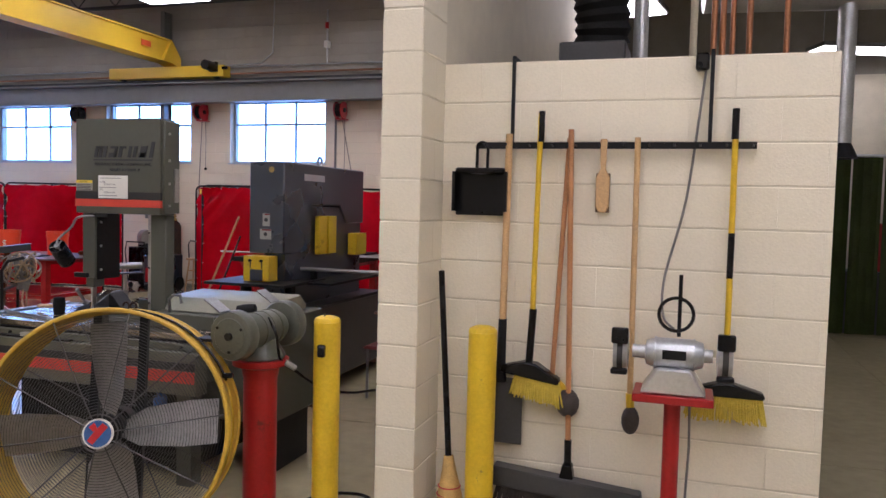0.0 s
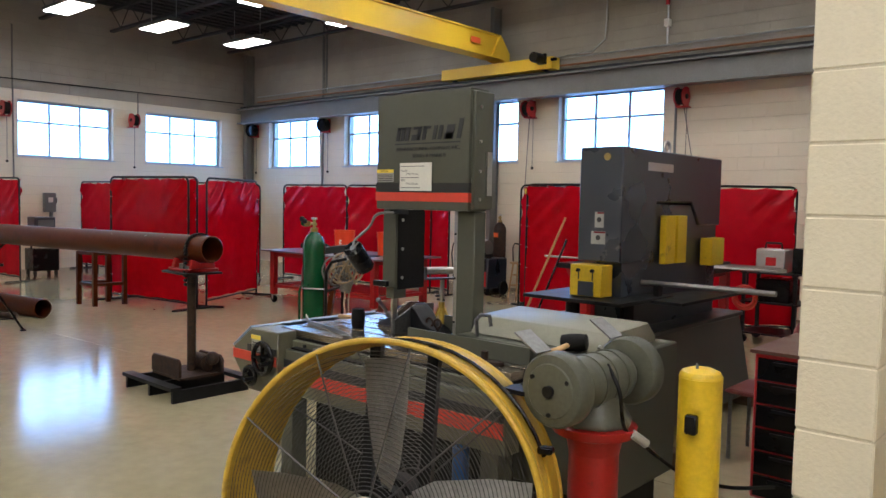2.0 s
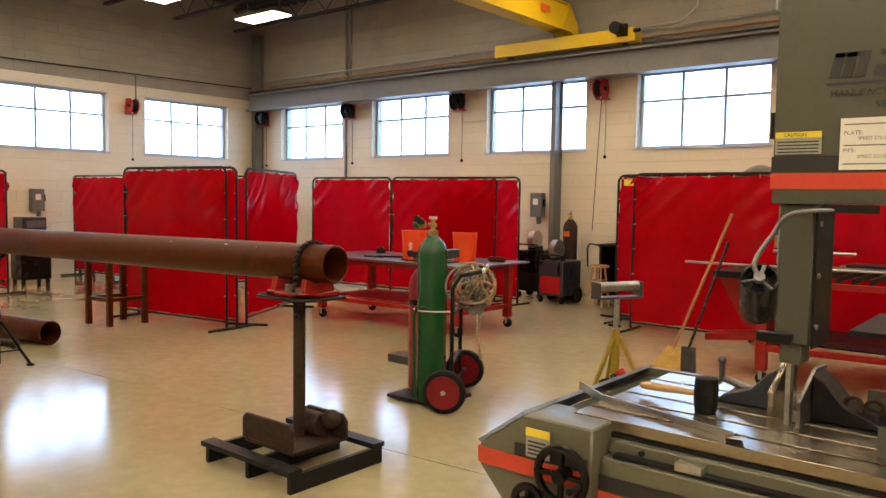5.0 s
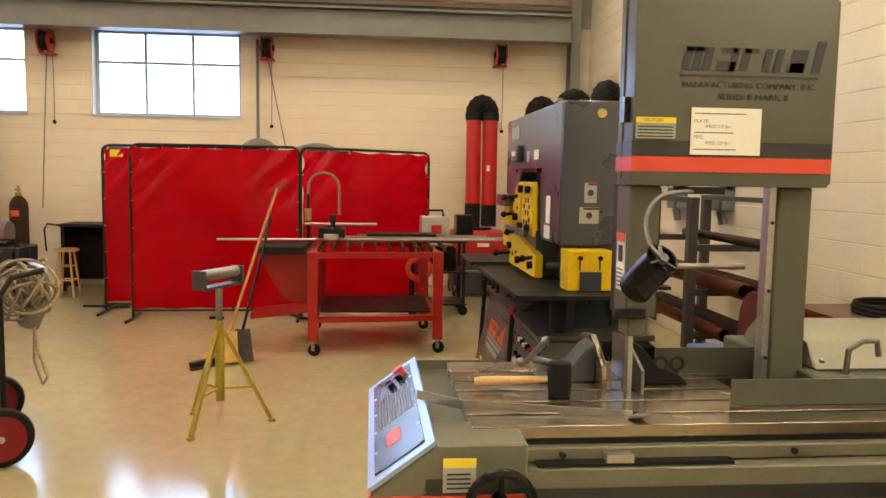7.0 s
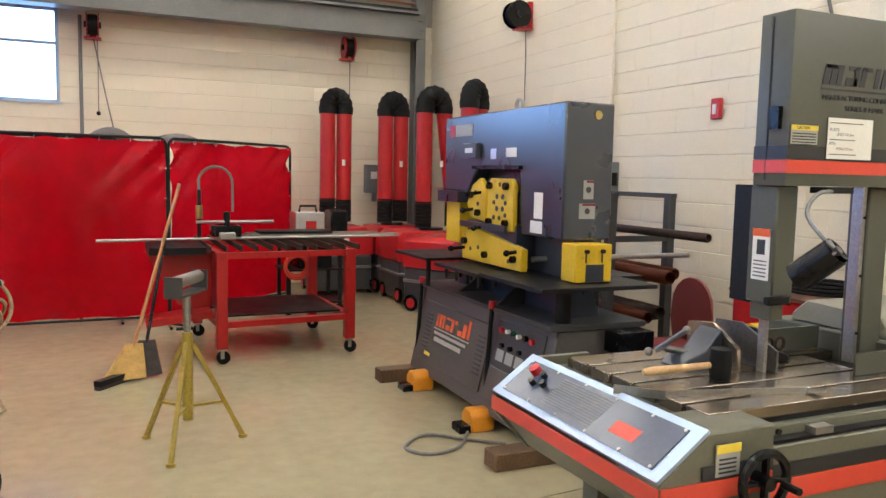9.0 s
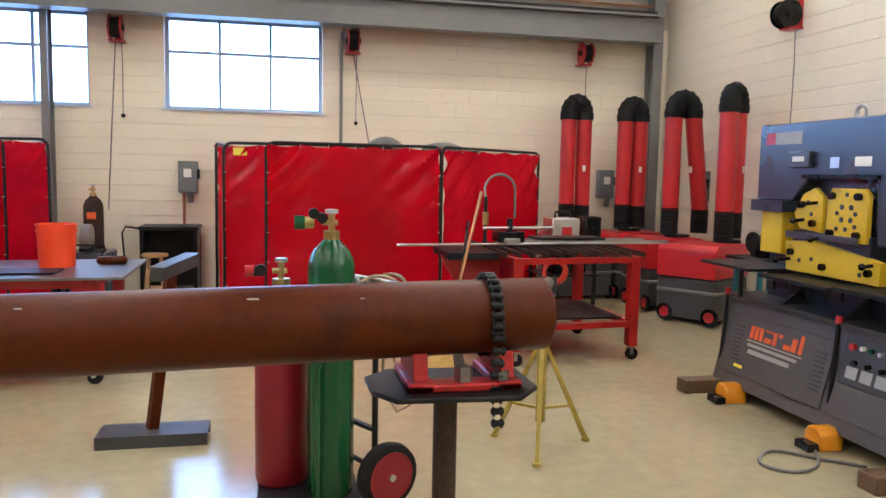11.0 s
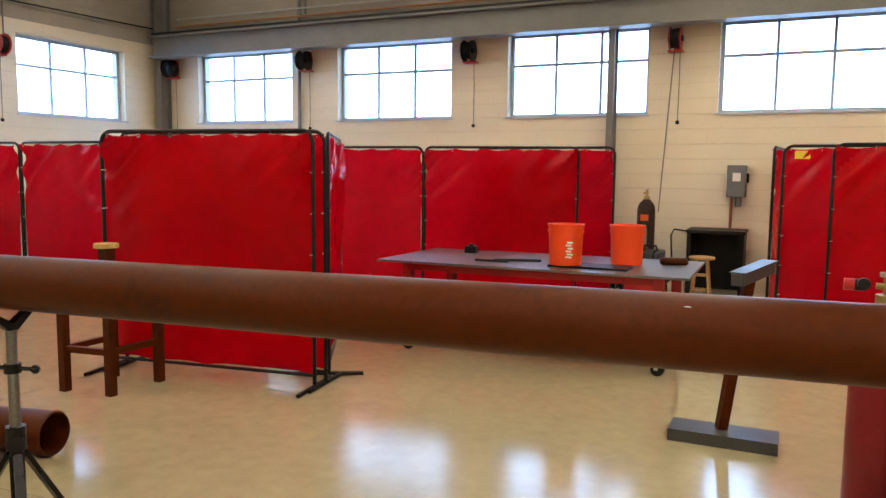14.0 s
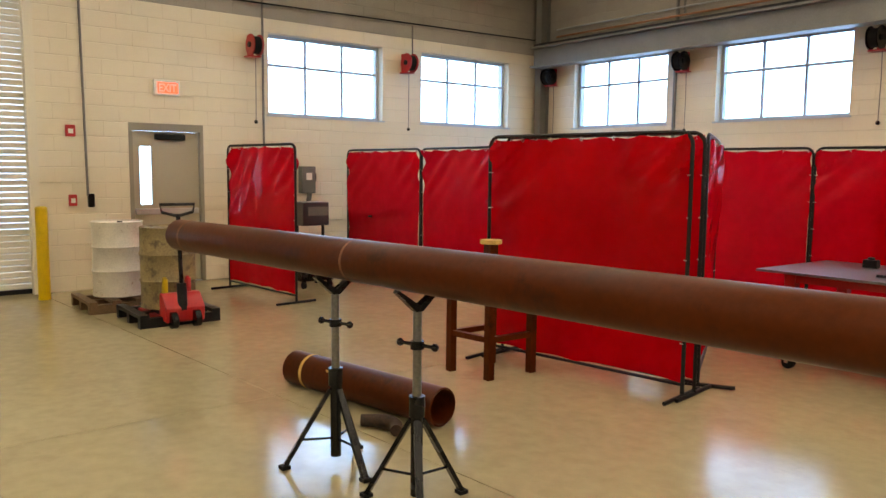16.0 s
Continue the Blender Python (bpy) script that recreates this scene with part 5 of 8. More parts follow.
# the maker's mark as plain slanted blocks
for x, w, h in ((-3.50, 0.020, 0.072), (-3.472, 0.020, 0.072), (-3.444, 0.020, 0.072), (-3.405, 0.046, 0.030), (-3.372, 0.018, 0.072), (-3.342, 0.020, 0.072), (-3.280, 0.018, 0.072), (-3.248, 0.018, 0.072), (-3.212, 0.042, 0.030), (-3.205, 0.040, 0.072), (-3.142, 0.022, 0.100)):
    x, w = -3.485 + (x + 3.50) * 1.2, w * 1.3
    B().prism([(x, 1.965), (x + w, 1.965), (x + w + h * 0.22, 1.965 + h), (x + h * 0.22, 1.965 + h)], "y", HY0 - 0.0035, HY0 - 0.0015).make("maker_mark", M_INK, head)
for x, w in ((-3.485, 0.05), (-3.39, 0.04), (-3.325, 0.035)):
    x, w = -3.485 + (x + 3.50) * 1.2, w * 1.3
    B().box(x, x + w, HY0 - 0.0035, HY0 - 0.0015, 2.022, 2.037).make("maker_mark", M_INK, head)
B().box(-3.49, -3.03, HY0 - 0.003, HY0 - 0.0015, 1.945, 1.952).make("rule_line", M_INK, head)
words("MANUFACTURING COMPANY, INC.", 0.026, M_INK, head, face(-3.478, 1.912), wide=0.445)
words("SERIES 8 MARK II", 0.026, M_INK, head, face(-3.36, 1.876), wide=0.232)
note = B().box(-3.446, -3.214, HY0 - 0.0075, HY0 - 0.0055, 1.70, 1.848).make("paper_note", M_PAPER, head, "handwritten white paper note")
words("PLATE:", 0.017, M_SCRIBE, note, face(-3.436, 1.800, HY0 - 0.0076), depth=0.0003)
words("SPEED 275 fpm", 0.014, M_SCRIBE, note, face(-3.40, 1.785, HY0 - 0.0076), depth=0.0003)
words("PIPE:", 0.017, M_SCRIBE, note, face(-3.436, 1.750, HY0 - 0.0076), depth=0.0003)
words("SPEED 225 fpm", 0.014, M_SCRIBE, note, face(-3.40, 1.733, HY0 - 0.0076), depth=0.0003)
for z, w in ((1.828, 0.17), (1.768, 0.13), (1.715, 0.14)):
    B().box(-3.436, -3.436 + w, HY0 - 0.009, HY0 - 0.0078, z, z + 0.0035).make("scribble", M_SCRIBE, note)
cl = B().box(-3.625, -3.495, HY0 - 0.006, HY0 - 0.0042, 1.748, 1.815).make("caution_label", M_TAG, head, "white and yellow caution label")
B().box(-3.625, -3.495, HY0 - 0.0078, HY0 - 0.0062, 1.797, 1.815).make("label_head", M_LABELY, cl)
words("CAUTION", 0.014, M_INK, cl, face(-3.60, 1.801, HY0 - 0.0081), depth=0.0003)
for k in range(4):
    B().box(-3.619, -3.503, HY0 - 0.0074, HY0 - 0.0062, 1.753 + k * 0.010, 1.757 + k * 0.010).make("print_line", M_INK, cl)
# blade guide arm, blade, column
arm_ = B().box(-3.62, -3.516, 4.415, 4.543, 1.165, 1.60).make("guide_arm", M_OLIVE, saw, bev=0.006)
wl_ = B().box(-3.6235, -3.6212, 4.435, 4.515, 1.25, 1.44).make("warning_label", M_WHITE, arm_, "white warning label with orange head")
B().box(-3.6262, -3.6240, 4.435, 4.515, 1.412, 1.44).make("label_head", M_ORTEXT, wl_)
B().box(-3.6262, -3.6240, 4.455, 4.492, 1.345, 1.40).make("pictogram", M_INK, wl_)
for k in range(5):
    B().box(-3.6256, -3.6240, 4.445, 4.505, 1.262 + 0.014 * k, 1.267 + 0.014 * k).make("print_line", M_SCRIBE, wl_)
# Thin dark sheet on the arm's right side, dark block behind the arm.
B().box(-3.515, -3.509, 4.43, 4.64, 1.155, 1.59).make("guide_dark_side", M_DARK, saw)
B().box(-3.60, -3.516, 4.545, 4.64, 1.155, 1.60).make("guide_dark_block", M_DARK, saw)
for z in (1.22, 1.38, 1.54):
    B().cyl((-3.509, 4.46, z), (-3.503, 4.46, z), 0.009, 8).make("screw", M_BARE, saw)
B().box(-3.665, -3.56, 4.385, 4.413, 1.168, 1.20).make("guide_bracket", M_DARK, saw, bev=0.004)
B().box(-3.605, -3.54, 4.43, 4.53, 1.10, 1.163).make("blade_guide", M_OLIVE, saw, bev=0.004)
B().box(-3.59, -3.575, 4.46, 4.495, 0.88, 1.10).make("blade", M_BARE, saw)
B().box(-3.10, -2.98, 4.445, 4.535, 0.86, 1.60).make("column", M_OLIVE, saw, bev=0.006)
B().box(-3.125, -3.102, 4.455, 4.50, 0.90, 1.60).make("column_rail", M_BARE, saw)
for z in (1.02, 1.25, 1.48):
    B().cyl((-3.113, 4.453, z), (-3.113, 4.447, z), 0.006, 8).make("rail_bolt", M_DARK, saw)
B().box(-3.30, -2.52, 4.30, 4.31, 0.902, 0.985).make("splash_guard", M_OLIVE, saw)
B().box(-3.40, -3.02, 4.70, 4.71, 0.902, 1.0).make("splash_guard", M_OLIVE, saw)
B().box(-3.0, -2.13, 4.33, 5.0, 0.344, 0.985).make("drive_box", M_OLIVE, saw, bev=0.008)
for x in (-2.90, -2.22):
    B().box(x - 0.04, x + 0.04, 4.42, 4.90, 0.0, 0.344).make("drive_foot", M_DARK, saw)
B().prism([(4.40, 0.988), (4.46, 1.075), (4.82, 1.09), (4.90, 1.02), (4.90, 0.988)], "x", -2.96, -2.20).make("motor_cover", M_COVER, saw, "olive motor cover, paler to carry light from above", bev=0.006)
for x in (-2.93, -2.23):
    B().cyl((x, 4.425, 1.02), (x, 4.412, 1.012), 0.008, 8).make("cover_screw", M_BARE, saw)
bl = B().box(-2.416, -2.262, 4.322, 4.326, 0.815, 0.905).make("rating_label", M_WHITE, saw, "white rating label with red head")
B().box(-2.416, -2.262, 4.318, 4.3215, 0.878, 0.905).make("label_head", M_STRIPE, bl)
for k in range(3):
    B().box(-2.408, -2.275, 4.318, 4.3215, 0.824 + 0.016 * k, 0.831 + 0.016 * k).make("print_line", M_INK, bl)
for x, y in ((-4.02, 4.12), (-4.02, 4.85), (-2.56, 4.12), (-2.56, 4.85)):
    B().box(x - 0.05, x + 0.05, y - 0.05, y + 0.05, 0, 0.60).make("leg", M_OLIVE, saw)
# Dark box filling the space under the bed, on two low feet.
B().box(-3.92, -2.62, 4.2, 4.85, 0.05, 0.58).make("under_bed_box", M_DARK, saw)
for x in (-3.8, -2.75):
    B().box(x - 0.05, x + 0.05, 4.25, 4.8, 0.0, 0.05).make("under_bed_foot", M_DARK, saw)
B().cyl((-2.75, 4.10, 0.33), (-2.75, 4.10, 0.52), 0.04, 12).cyl((-2.75, 4.10, 0.52), (-2.75, 4.10, 0.56), 0.02, 10).make("drain_valve", M_BLUE, saw)
# vise jaws on the table
B().prism([(4.52, 0.90), (4.80, 0.90), (4.80, 1.04), (4.66, 1.06), (4.52, 0.98)], "x", -3.66, -3.64).make("jaw_plate", M_TABLE, saw, bev=0.003)
B().prism([(-3.66, 0.902), (-3.86, 0.902), (-3.83, 0.93), (-3.74, 0.96), (-3.69, 1.02), (-3.66, 1.04)], "y", 4.60, 4.72).make("jaw_bracket", M_IRON, saw, bev=0.004)
B().prism([(-3.536, 0.902), (-3.33, 0.902), (-3.36, 0.93), (-3.44, 0.96), (-3.50, 1.03), (-3.536, 1.05)], "y", 4.56, 4.70).make("jaw_bracket", M_DARK, saw, bev=0.004)
B().prism([(4.44, 0.90), (4.76, 0.90), (4.76, 1.05), (4.62, 1.06), (4.44, 0.98)], "x", -3.548, -3.538).make("jaw_plate", M_PLATE, saw)
B().cyl((-3.86, 4.70, 0.96), (-3.70, 4.66, 0.93), 0.014, 10).cyl((-3.88, 4.72, 0.95), (-3.84, 4.60, 1.05), 0.011, 8).ball((-3.84, 4.60, 1.05), 0.016, 10).ball((-3.90, 4.74, 0.94), 0.018, 10).make("vise_crank", M_PLATE, saw)
for x in (-3.42, -3.36):
    B().loop((x, 4.60, 0.965), 0.024, 0.007, "y", 18, 7).cyl((x, 4.60, 0.90), (x, 4.60, 0.944), 0.010, 8).make("eye_bolt", M_RUST, saw)
B().tube([(-2.88, 4.36, 0.985), (-2.88, 4.35, 1.07), (-2.84, 4.34, 1.10), (-2.79, 4.34, 1.10), (-2.78, 4.34, 1.05)], 0.010, 8).make("grab_handle", M_PLATE, saw)
B().cyl((-2.72, 4.22, 0.90), (-2.72, 4.22, 0.955), 0.018, 10).box(-2.70, -2.62, 4.20, 4.24, 0.902, 0.915).make("clamp_stud", M_RUST, saw)
# work lamp
lampw = thing("work_lamp", "black cylindrical work lamp on flexible steel neck", "work lamp", pose(-3.40, 4.36, 1.60))
B().box(-3.48, -3.34, 4.33, 4.40, 1.575, 1.598).make("mount", M_DARK, lampw)
a_, b_ = Vector((-3.597, 4.177, 1.385)), Vector((-3.633, 4.296, 1.281))
ld = (b_ - a_).normalized()
B().tube(eased([(-3.40, 4.35, 1.585), (-3.549, 4.307, 1.572), (-3.603, 4.300, 1.504), (-3.623, 4.213, 1.429), a_]), 0.0075, 10).make("neck", M_PLATE, lampw)
B().rings([(a_ + ld * 0.02, 0.047), (a_, 0.047), (a_ - ld * 0.002, 0.052), (b_, 0.053), (b_ - ld * 0.002, 0.049), (a_ + ld * 0.03, 0.048)], 28, cap=False).make("shade", M_BLACK, lampw)
B().cyl(a_ + ld * 0.024, a_ + ld * 0.03, 0.047, 24).make("vent_plate", M_BLACK, lampw)
for k in range(3):
    a = radians(90 + 120 * k)
    e = ld.orthogonal().normalized()
    f = ld.cross(e)
    B().bar(a_, a_ + (e * math.cos(a) + f * math.sin(a)) * 0.049, 0.011, 0.004).make("spoke", M_STEEL, lampw)
B().cyl(a_ - ld * 0.012, a_ + ld * 0.006, 0.016, 12).make("nut", M_PLATE, lampw)
# mallets
def mallet(head_mid, axis, handle_to, label):
    ml = thing("mallet", label, "mallet", pose(*head_mid))
    h, d = Vector(head_mid), Vector(axis).normalized()
    B().rings([(h - d * 0.058, 0.030), (h - d * 0.055, 0.036), (h - d * 0.02, 0.040), (h + d * 0.02, 0.040), (h + d * 0.055, 0.036), (h + d * 0.058, 0.030)], 22).make("head", M_RUBBER, ml)
    t = Vector(handle_to)
    e = (t - h).normalized()
    B().rings([(h + e * 0.03, 0.011), (h + e * 0.12, 0.013), (t - e * 0.03, 0.016), (t, 0.012)], 12).make("handle", M_WOOD, ml)
    return ml

mallet((-3.83, 4.43, 0.959), (0, 0, 1), (-4.10, 4.52, 0.930), "black rubber mallet with wooden handle on saw table")
mallet((-2.33, 4.37, 1.030), (0.90, 0.30, 0.1), (-2.38, 4.17, 0.985), "black rubber mallet lying beside motor cover")

# ---- ironworker ----
iw = thing("ironworker", "charcoal ironworker with yellow tooling plates", "ironworker", pose(-3.3, 7.0, 0))
for y0 in (5.94, 7.85):
    B().box(-3.92, -2.55, y0, y0 + 0.14, 0, 0.10).make("timber", M_TIMBER, iw, "old timber skid", bev=0.006)
B().prism([(-3.64, 0.10), (-2.80, 0.10), (-2.92, 0.74), (-3.50, 0.74)], "y", 6.02, 7.95).make("base", M_BASE, iw, bev=0.008)
sl = (3.64 - 3.50) / 0.64
for y0, y1, z0, z1, mat, nm in ((6.76, 7.86, 0.20, 0.64, M_BASE, "door_panel"), (6.10, 6.68, 0.20, 0.40, M_BASE, "lower_panel"), (6.10, 6.68, 0.41, 0.70, M_IRONB, "control_panel")):
    x = lambda z: -3.64 + (z - 0.10) * sl
    B().prism([(x(z0) - 0.014, z0), (x(z0) - 0.002, z0), (x(z1) - 0.002, z1), (x(z1) - 0.014, z1)], "y", y0, y1).make(nm, mat, iw, bev=0.003)
xs = lambda z, o: -3.64 + (z - 0.10) * sl - o
on_door = lambda z, a, b: [(xs(z, b), z), (xs(z, a), z)]
for y, w, z0, z1 in ((7.60, 0.040, 0.485, 0.575), (7.545, 0.040, 0.485, 0.575), (7.49, 0.036, 0.485, 0.575), (7.43, 0.075, 0.485, 0.52), (7.34, 0.040, 0.485, 0.575), (7.28, 0.035, 0.55, 0.575), (7.22, 0.070, 0.485, 0.52), (7.14, 0.055, 0.485, 0.575), (7.065, 0.035, 0.485, 0.61), (7.60, 0.15, 0.56, 0.575), (7.43, 0.085, 0.56, 0.575)):
    B().prism([(xs(z0, 0.0185), z0), (xs(z0, 0.0148), z0), (xs(z1, 0.0148), z1), (xs(z1, 0.0185), z1)], "y", y - w, y).make("maker_mark", M_ORTEXT, iw, "orange lettering block")
for z, a, b, hh in ((0.462, 7.02, 7.62, 0.008), (0.425, 7.06, 7.60, 0.020), (0.375, 7.12, 7.58, 0.030), (0.25, 7.60, 7.70, 0.022)):
    B().prism([(xs(z, 0.0185), z), (xs(z, 0.0148), z), (xs(z + hh, 0.0148), z + hh), (xs(z + hh, 0.0185), z + hh)], "y", a, b).make("pale_lettering", M_LABELY if z < 0.3 else M_TAG, iw)
for y in (7.92, 6.72):
    B().cyl((-3.60, y, 0.12), (-3.56, y, 0.76), 0.016, 10).make("stop_post", M_DARK, iw)
    B().cyl((-3.56, y, 0.76), (-3.555, y, 0.81), 0.024, 12).make("stop_knob", M_REDPL, iw)
B().box(-3.46, -3.422, 7.22, 7.44, 1.735, 1.845).make("switch_box", M_IRON, iw, "dark blue switch box", bev=0.006)
B().box(-3.4635, -3.4612, 7.27, 7.39, 1.775, 1.81).make("switch_label", M_WHITE, iw)
for y, z in ((6.76, 1.36), (6.84, 1.34), (6.92, 1.34), (6.92, 1.44), (6.76, 1.44), (6.84, 1.56), (7.16, 1.42), (7.20, 1.50), (6.68, 1.07), (7.12, 1.12), (7.24, 1.10)):
    B().cyl((-3.4605 if z > 1.2 else -3.4705, y, z), (-3.466 if z > 1.2 else -3.476, y, z), 0.015, 10).make("hole", M_INK, iw)
for y, z, L in ((7.10, 1.50, 0.09), (7.22, 1.38, 0.07), (6.58, 1.14, 0.06), (7.34, 1.10, 0.10), (7.02, 1.27, 0.08)):
    B().cyl((-3.47, y, z), (-3.47 - L, y + 0.02, z - 0.01), 0.012, 10).ball((-3.47 - L, y + 0.02, z - 0.01), 0.022, 10).make("lever", M_BLACK, iw)
B().bar((-3.49, 6.70, 1.275), (-3.49, 7.36, 1.275), 0.03, 0.045).make("clamp_bar", M_IRON, iw, bev=0.004)
for k in range(9):
    z = 0.30 + k * 0.03
    for y0 in (7.68, 6.80):
        B().prism([(xs(z, 0.0185), z), (xs(z, 0.0148), z), (xs(z + 0.012, 0.0148), z + 0.012), (xs(z + 0.012, 0.0185), z + 0.012)], "y", y0, y0 + 0.10).make("louvre", M_IRONB, iw)
for y, z, mat, r in ((6.60, 0.64, M_REDPL, 0.022), (6.52, 0.645, M_WHITE, 0.014), (6.45, 0.645, M_GREEN, 0.014), (6.38, 0.64, M_WHITE, 0.014), (6.30, 0.645, M_BLACK, 0.018), (6.22, 0.64, M_REDPL, 0.018), (6.56, 0.55, M_BLACK, 0.016), (6.45, 0.55, M_BLACK, 0.016), (6.34, 0.55, M_BLACK, 0.016)):
    B().cyl((xs(z, 0.014), y, z), (xs(z, 0.04), y, z), r, 12).make("button", mat, iw)
for y in (6.58, 6.46, 6.34):
    B().prism([(xs(0.45, 0.0185), 0.45), (xs(0.45, 0.0148), 0.45), (xs(0.52, 0.0148), 0.52), (xs(0.52, 0.0185), 0.52)], "y", y - 0.05, y + 0.04).make("pictogram", M_TAG, iw)
B().box(-3.56, -2.90, 6.0, 7.97, 0.742, 0.775).make("ledge", M_IRONB, iw, bev=0.004)
for y in (6.75, 7.35):
    B().prism([(-3.50, 0.775), (-3.25, 0.775), (-3.25, 0.95)], "y", y, y + 0.03).make("web", M_IRONB, iw)
B().box(-3.30, -3.10, 6.20, 7.80, 0.775, 1.66).make("frame_plate", M_IRON, iw)
B().prism([(6.14, 1.25), (6.14, 2.05), (7.83, 2.05), (7.83, 1.50), (7.42, 1.50), (7.26, 1.68), (6.66, 1.68), (6.62, 1.25)], "x", -3.42, -3.08).make("hood", M_IRON, iw, bev=0.010)
B().box(-3.45, -3.41, 6.62, 7.30, 1.66, 1.685).make("hood_lip", M_BLACK, iw)
B().prism([(6.66, 1.26), (7.02, 1.26), (7.02, 1.54), (6.98, 1.60), (6.70, 1.60), (6.66, 1.56)], "x", -3.46, -3.425).make("tool_plate", M_YELLOW, iw, bev=0.004)
B().prism([(7.06, 1.30), (7.28, 1.32), (7.34, 1.42), (7.26, 1.55), (7.14, 1.60), (7.06, 1.54)], "x", -3.46, -3.425).make("tool_plate", M_YELLOW, iw, bev=0.004)
B().prism([(6.52, 1.02), (7.38, 1.02), (7.40, 1.22), (7.10, 1.245), (6.52, 1.16)], "x", -3.47, -3.42).make("tool_plate", M_YELLOW, iw, bev=0.004)
B().box(-3.44, -3.30, 6.64, 7.36, 1.02, 1.30).make("tool_block", M_IRON, iw)
for y, z in ((6.72, 1.55), (6.95, 1.55), (6.72, 1.31), (6.95, 1.31), (7.12, 1.36), (7.24, 1.48), (6.60, 1.09), (7.0, 1.08), (7.32, 1.15)):
    B().cyl((-3.47, y, z), (-3.50, y, z), 0.024, 8).make("knob_bolt", M_BLACK, iw)
for y, z in ((6.80, 1.48), (6.88, 1.48), (6.80, 1.40), (6.88, 1.40)):
    B().cyl((-3.4605, y, z), (-3.464, y, z), 0.018, 12).make("hole", M_INK, iw)
B().box(-3.464, -3.4615, 6.74, 6.95, 1.12, 1.16).make("slot", M_INK, iw)
yb = B().box(-3.40, -3.15, 6.02, 6.17, 1.015, 1.235).make("shear_guard", M_YELLOW, iw, "yellow shear guard box", bev=0.005)
B().box(-3.33, -3.21, 6.012, 6.018, 1.02, 1.12).make("window", M_IRON, yb)
for x in (-3.33, -3.22):
    B().box(x - 0.004, x + 0.004, 6.015, 6.0195, 1.13, 1.19).make("slot", M_INK, yb)
    B().cyl((x, 6.019, 1.195), (x, 6.0, 1.195), 0.013, 10).make("bolt", M_DARK, yb)
B().box(-3.46, -3.30, 7.46, 7.70, 1.12, 1.42).make("notcher", M_YELLOW, iw, bev=0.006)
B().box(-3.50, -3.20, 7.42, 7.78, 1.42, 1.50).make("notcher_ram", M_IRON, iw)
B().box(-3.75, -3.30, 7.40, 8.02, 1.0, 1.02).make("notcher_table", M_DARK, iw)
B().cyl((-3.60, 7.7, 0.775), (-3.60, 7.7, 1.0), 0.018, 8).make("table_post", M_DARK, iw)
B().box(-3.70, -2.92, 5.88, 6.64, 0.985, 1.01).make("work_table", M_DARK, iw, bev=0.003)
B().box(-3.70, -3.30, 6.66, 7.36, 0.97, 0.995).make("work_table", M_DARK, iw, bev=0.003)
B().cyl((-3.42, 6.1, 0.775), (-3.42, 6.1, 0.985), 0.05, 14).make("table_post", M_DARK, iw)
B().cyl((-3.10, 6.3, 0.775), (-3.10, 6.3, 0.985), 0.05, 14).make("table_post", M_DARK, iw)
for x in (-3.66, -3.55):
    for k in range(4):
        B().cyl((x, 6.72 + 0.17 * k, 0.90), (x, 6.72 + 0.17 * k, 0.97), 0.012, 8).make("stud", M_DARK, iw)
for z0, z1 in ((1.22, 1.58),):
    for y in (6.72, 6.92):
        B().box(-3.08, -3.03, y, y + 0.16, z0, z1).make("rear_plate", M_YELLOW, iw, bev=0.004)
B().box(-3.08, -2.98, 7.45, 7.70, 1.18, 1.40).make("rear_notcher", M_YELLOW, iw, bev=0.005)
B().box(-3.02, -2.70, 6.3, 7.7, 0.98, 1.0).make("rear_table", M_DARK, iw)
B().loop((-3.21, 7.06, 2.10), 0.045, 0.014, "x", 18, 8).cyl((-3.21, 7.06, 2.045), (-3.21, 7.06, 2.06), 0.03, 10).make("lifting_eye", M_BARE, iw)
mk = B().box(-3.424, -3.4215, 7.35, 7.74, 1.90, 1.985).make("maker_plate", M_TAG, iw)
B().box(-3.427, -3.4245, 7.64, 7.74, 1.90, 1.985).make("red_square", M_REDPL, mk)
B().box(-3.079, -3.075, 6.5, 6.9, 1.90, 1.96).make("maker_plate", M_ALU, iw)
for y0, y1, z0, z1, mat in ((6.36, 6.46, 1.36, 1.52, M_WHITE), (6.36, 6.50, 1.27, 1.345, M_WHITE), (6.70, 6.84, 1.74, 1.80, M_WHITE), (6.98, 7.06, 1.73, 1.80, M_ALU)):
    B().box(-3.4245, -3.4215, y0, y1, z0, z1).make("label", mat, iw)
for x0, x1, z0, z1 in ((-3.285, -3.215, 1.49, 1.60), (-3.31, -3.20, 1.375, 1.465)):
    w_ = B().box(x0, x1, 6.136, 6.1385, z0, z1).make("warning_label", M_TAG, iw)
    B().box(x0 + 0.02, x1, 6.1345, 6.1358, z1 - 0.014, z1 - 0.002).make("label_head", M_CRIMSON, w_)
    B().cyl(((x0 + x1) / 2, 6.134, (z0 + z1) / 2), ((x0 + x1) / 2, 6.1355, (z0 + z1) / 2), 0.018, 12).make("pictogram", M_INK, w_)
B().cyl((-3.2, 6.138, 1.98), (-3.2, 6.132, 1.98), 0.026, 16).make("round_badge", M_BRASS, iw)
B().box(-3.20, -2.95, 5.86, 5.99, 0.62, 0.74).make("scrap_bin", M_BLACK, iw)
rod = thing("steel_rod", "pale steel rod lying through the ironworker", "steel bar")
B().cyl((-3.40, 6.50, 1.10), (-2.16, 6.50, 1.10), 0.018, 12).make("rod", M_BARE, rod)
B().box(-2.99, -2.95, 6.47, 6.53, 1.0, 1.085).make("rest", M_DARK, rod)
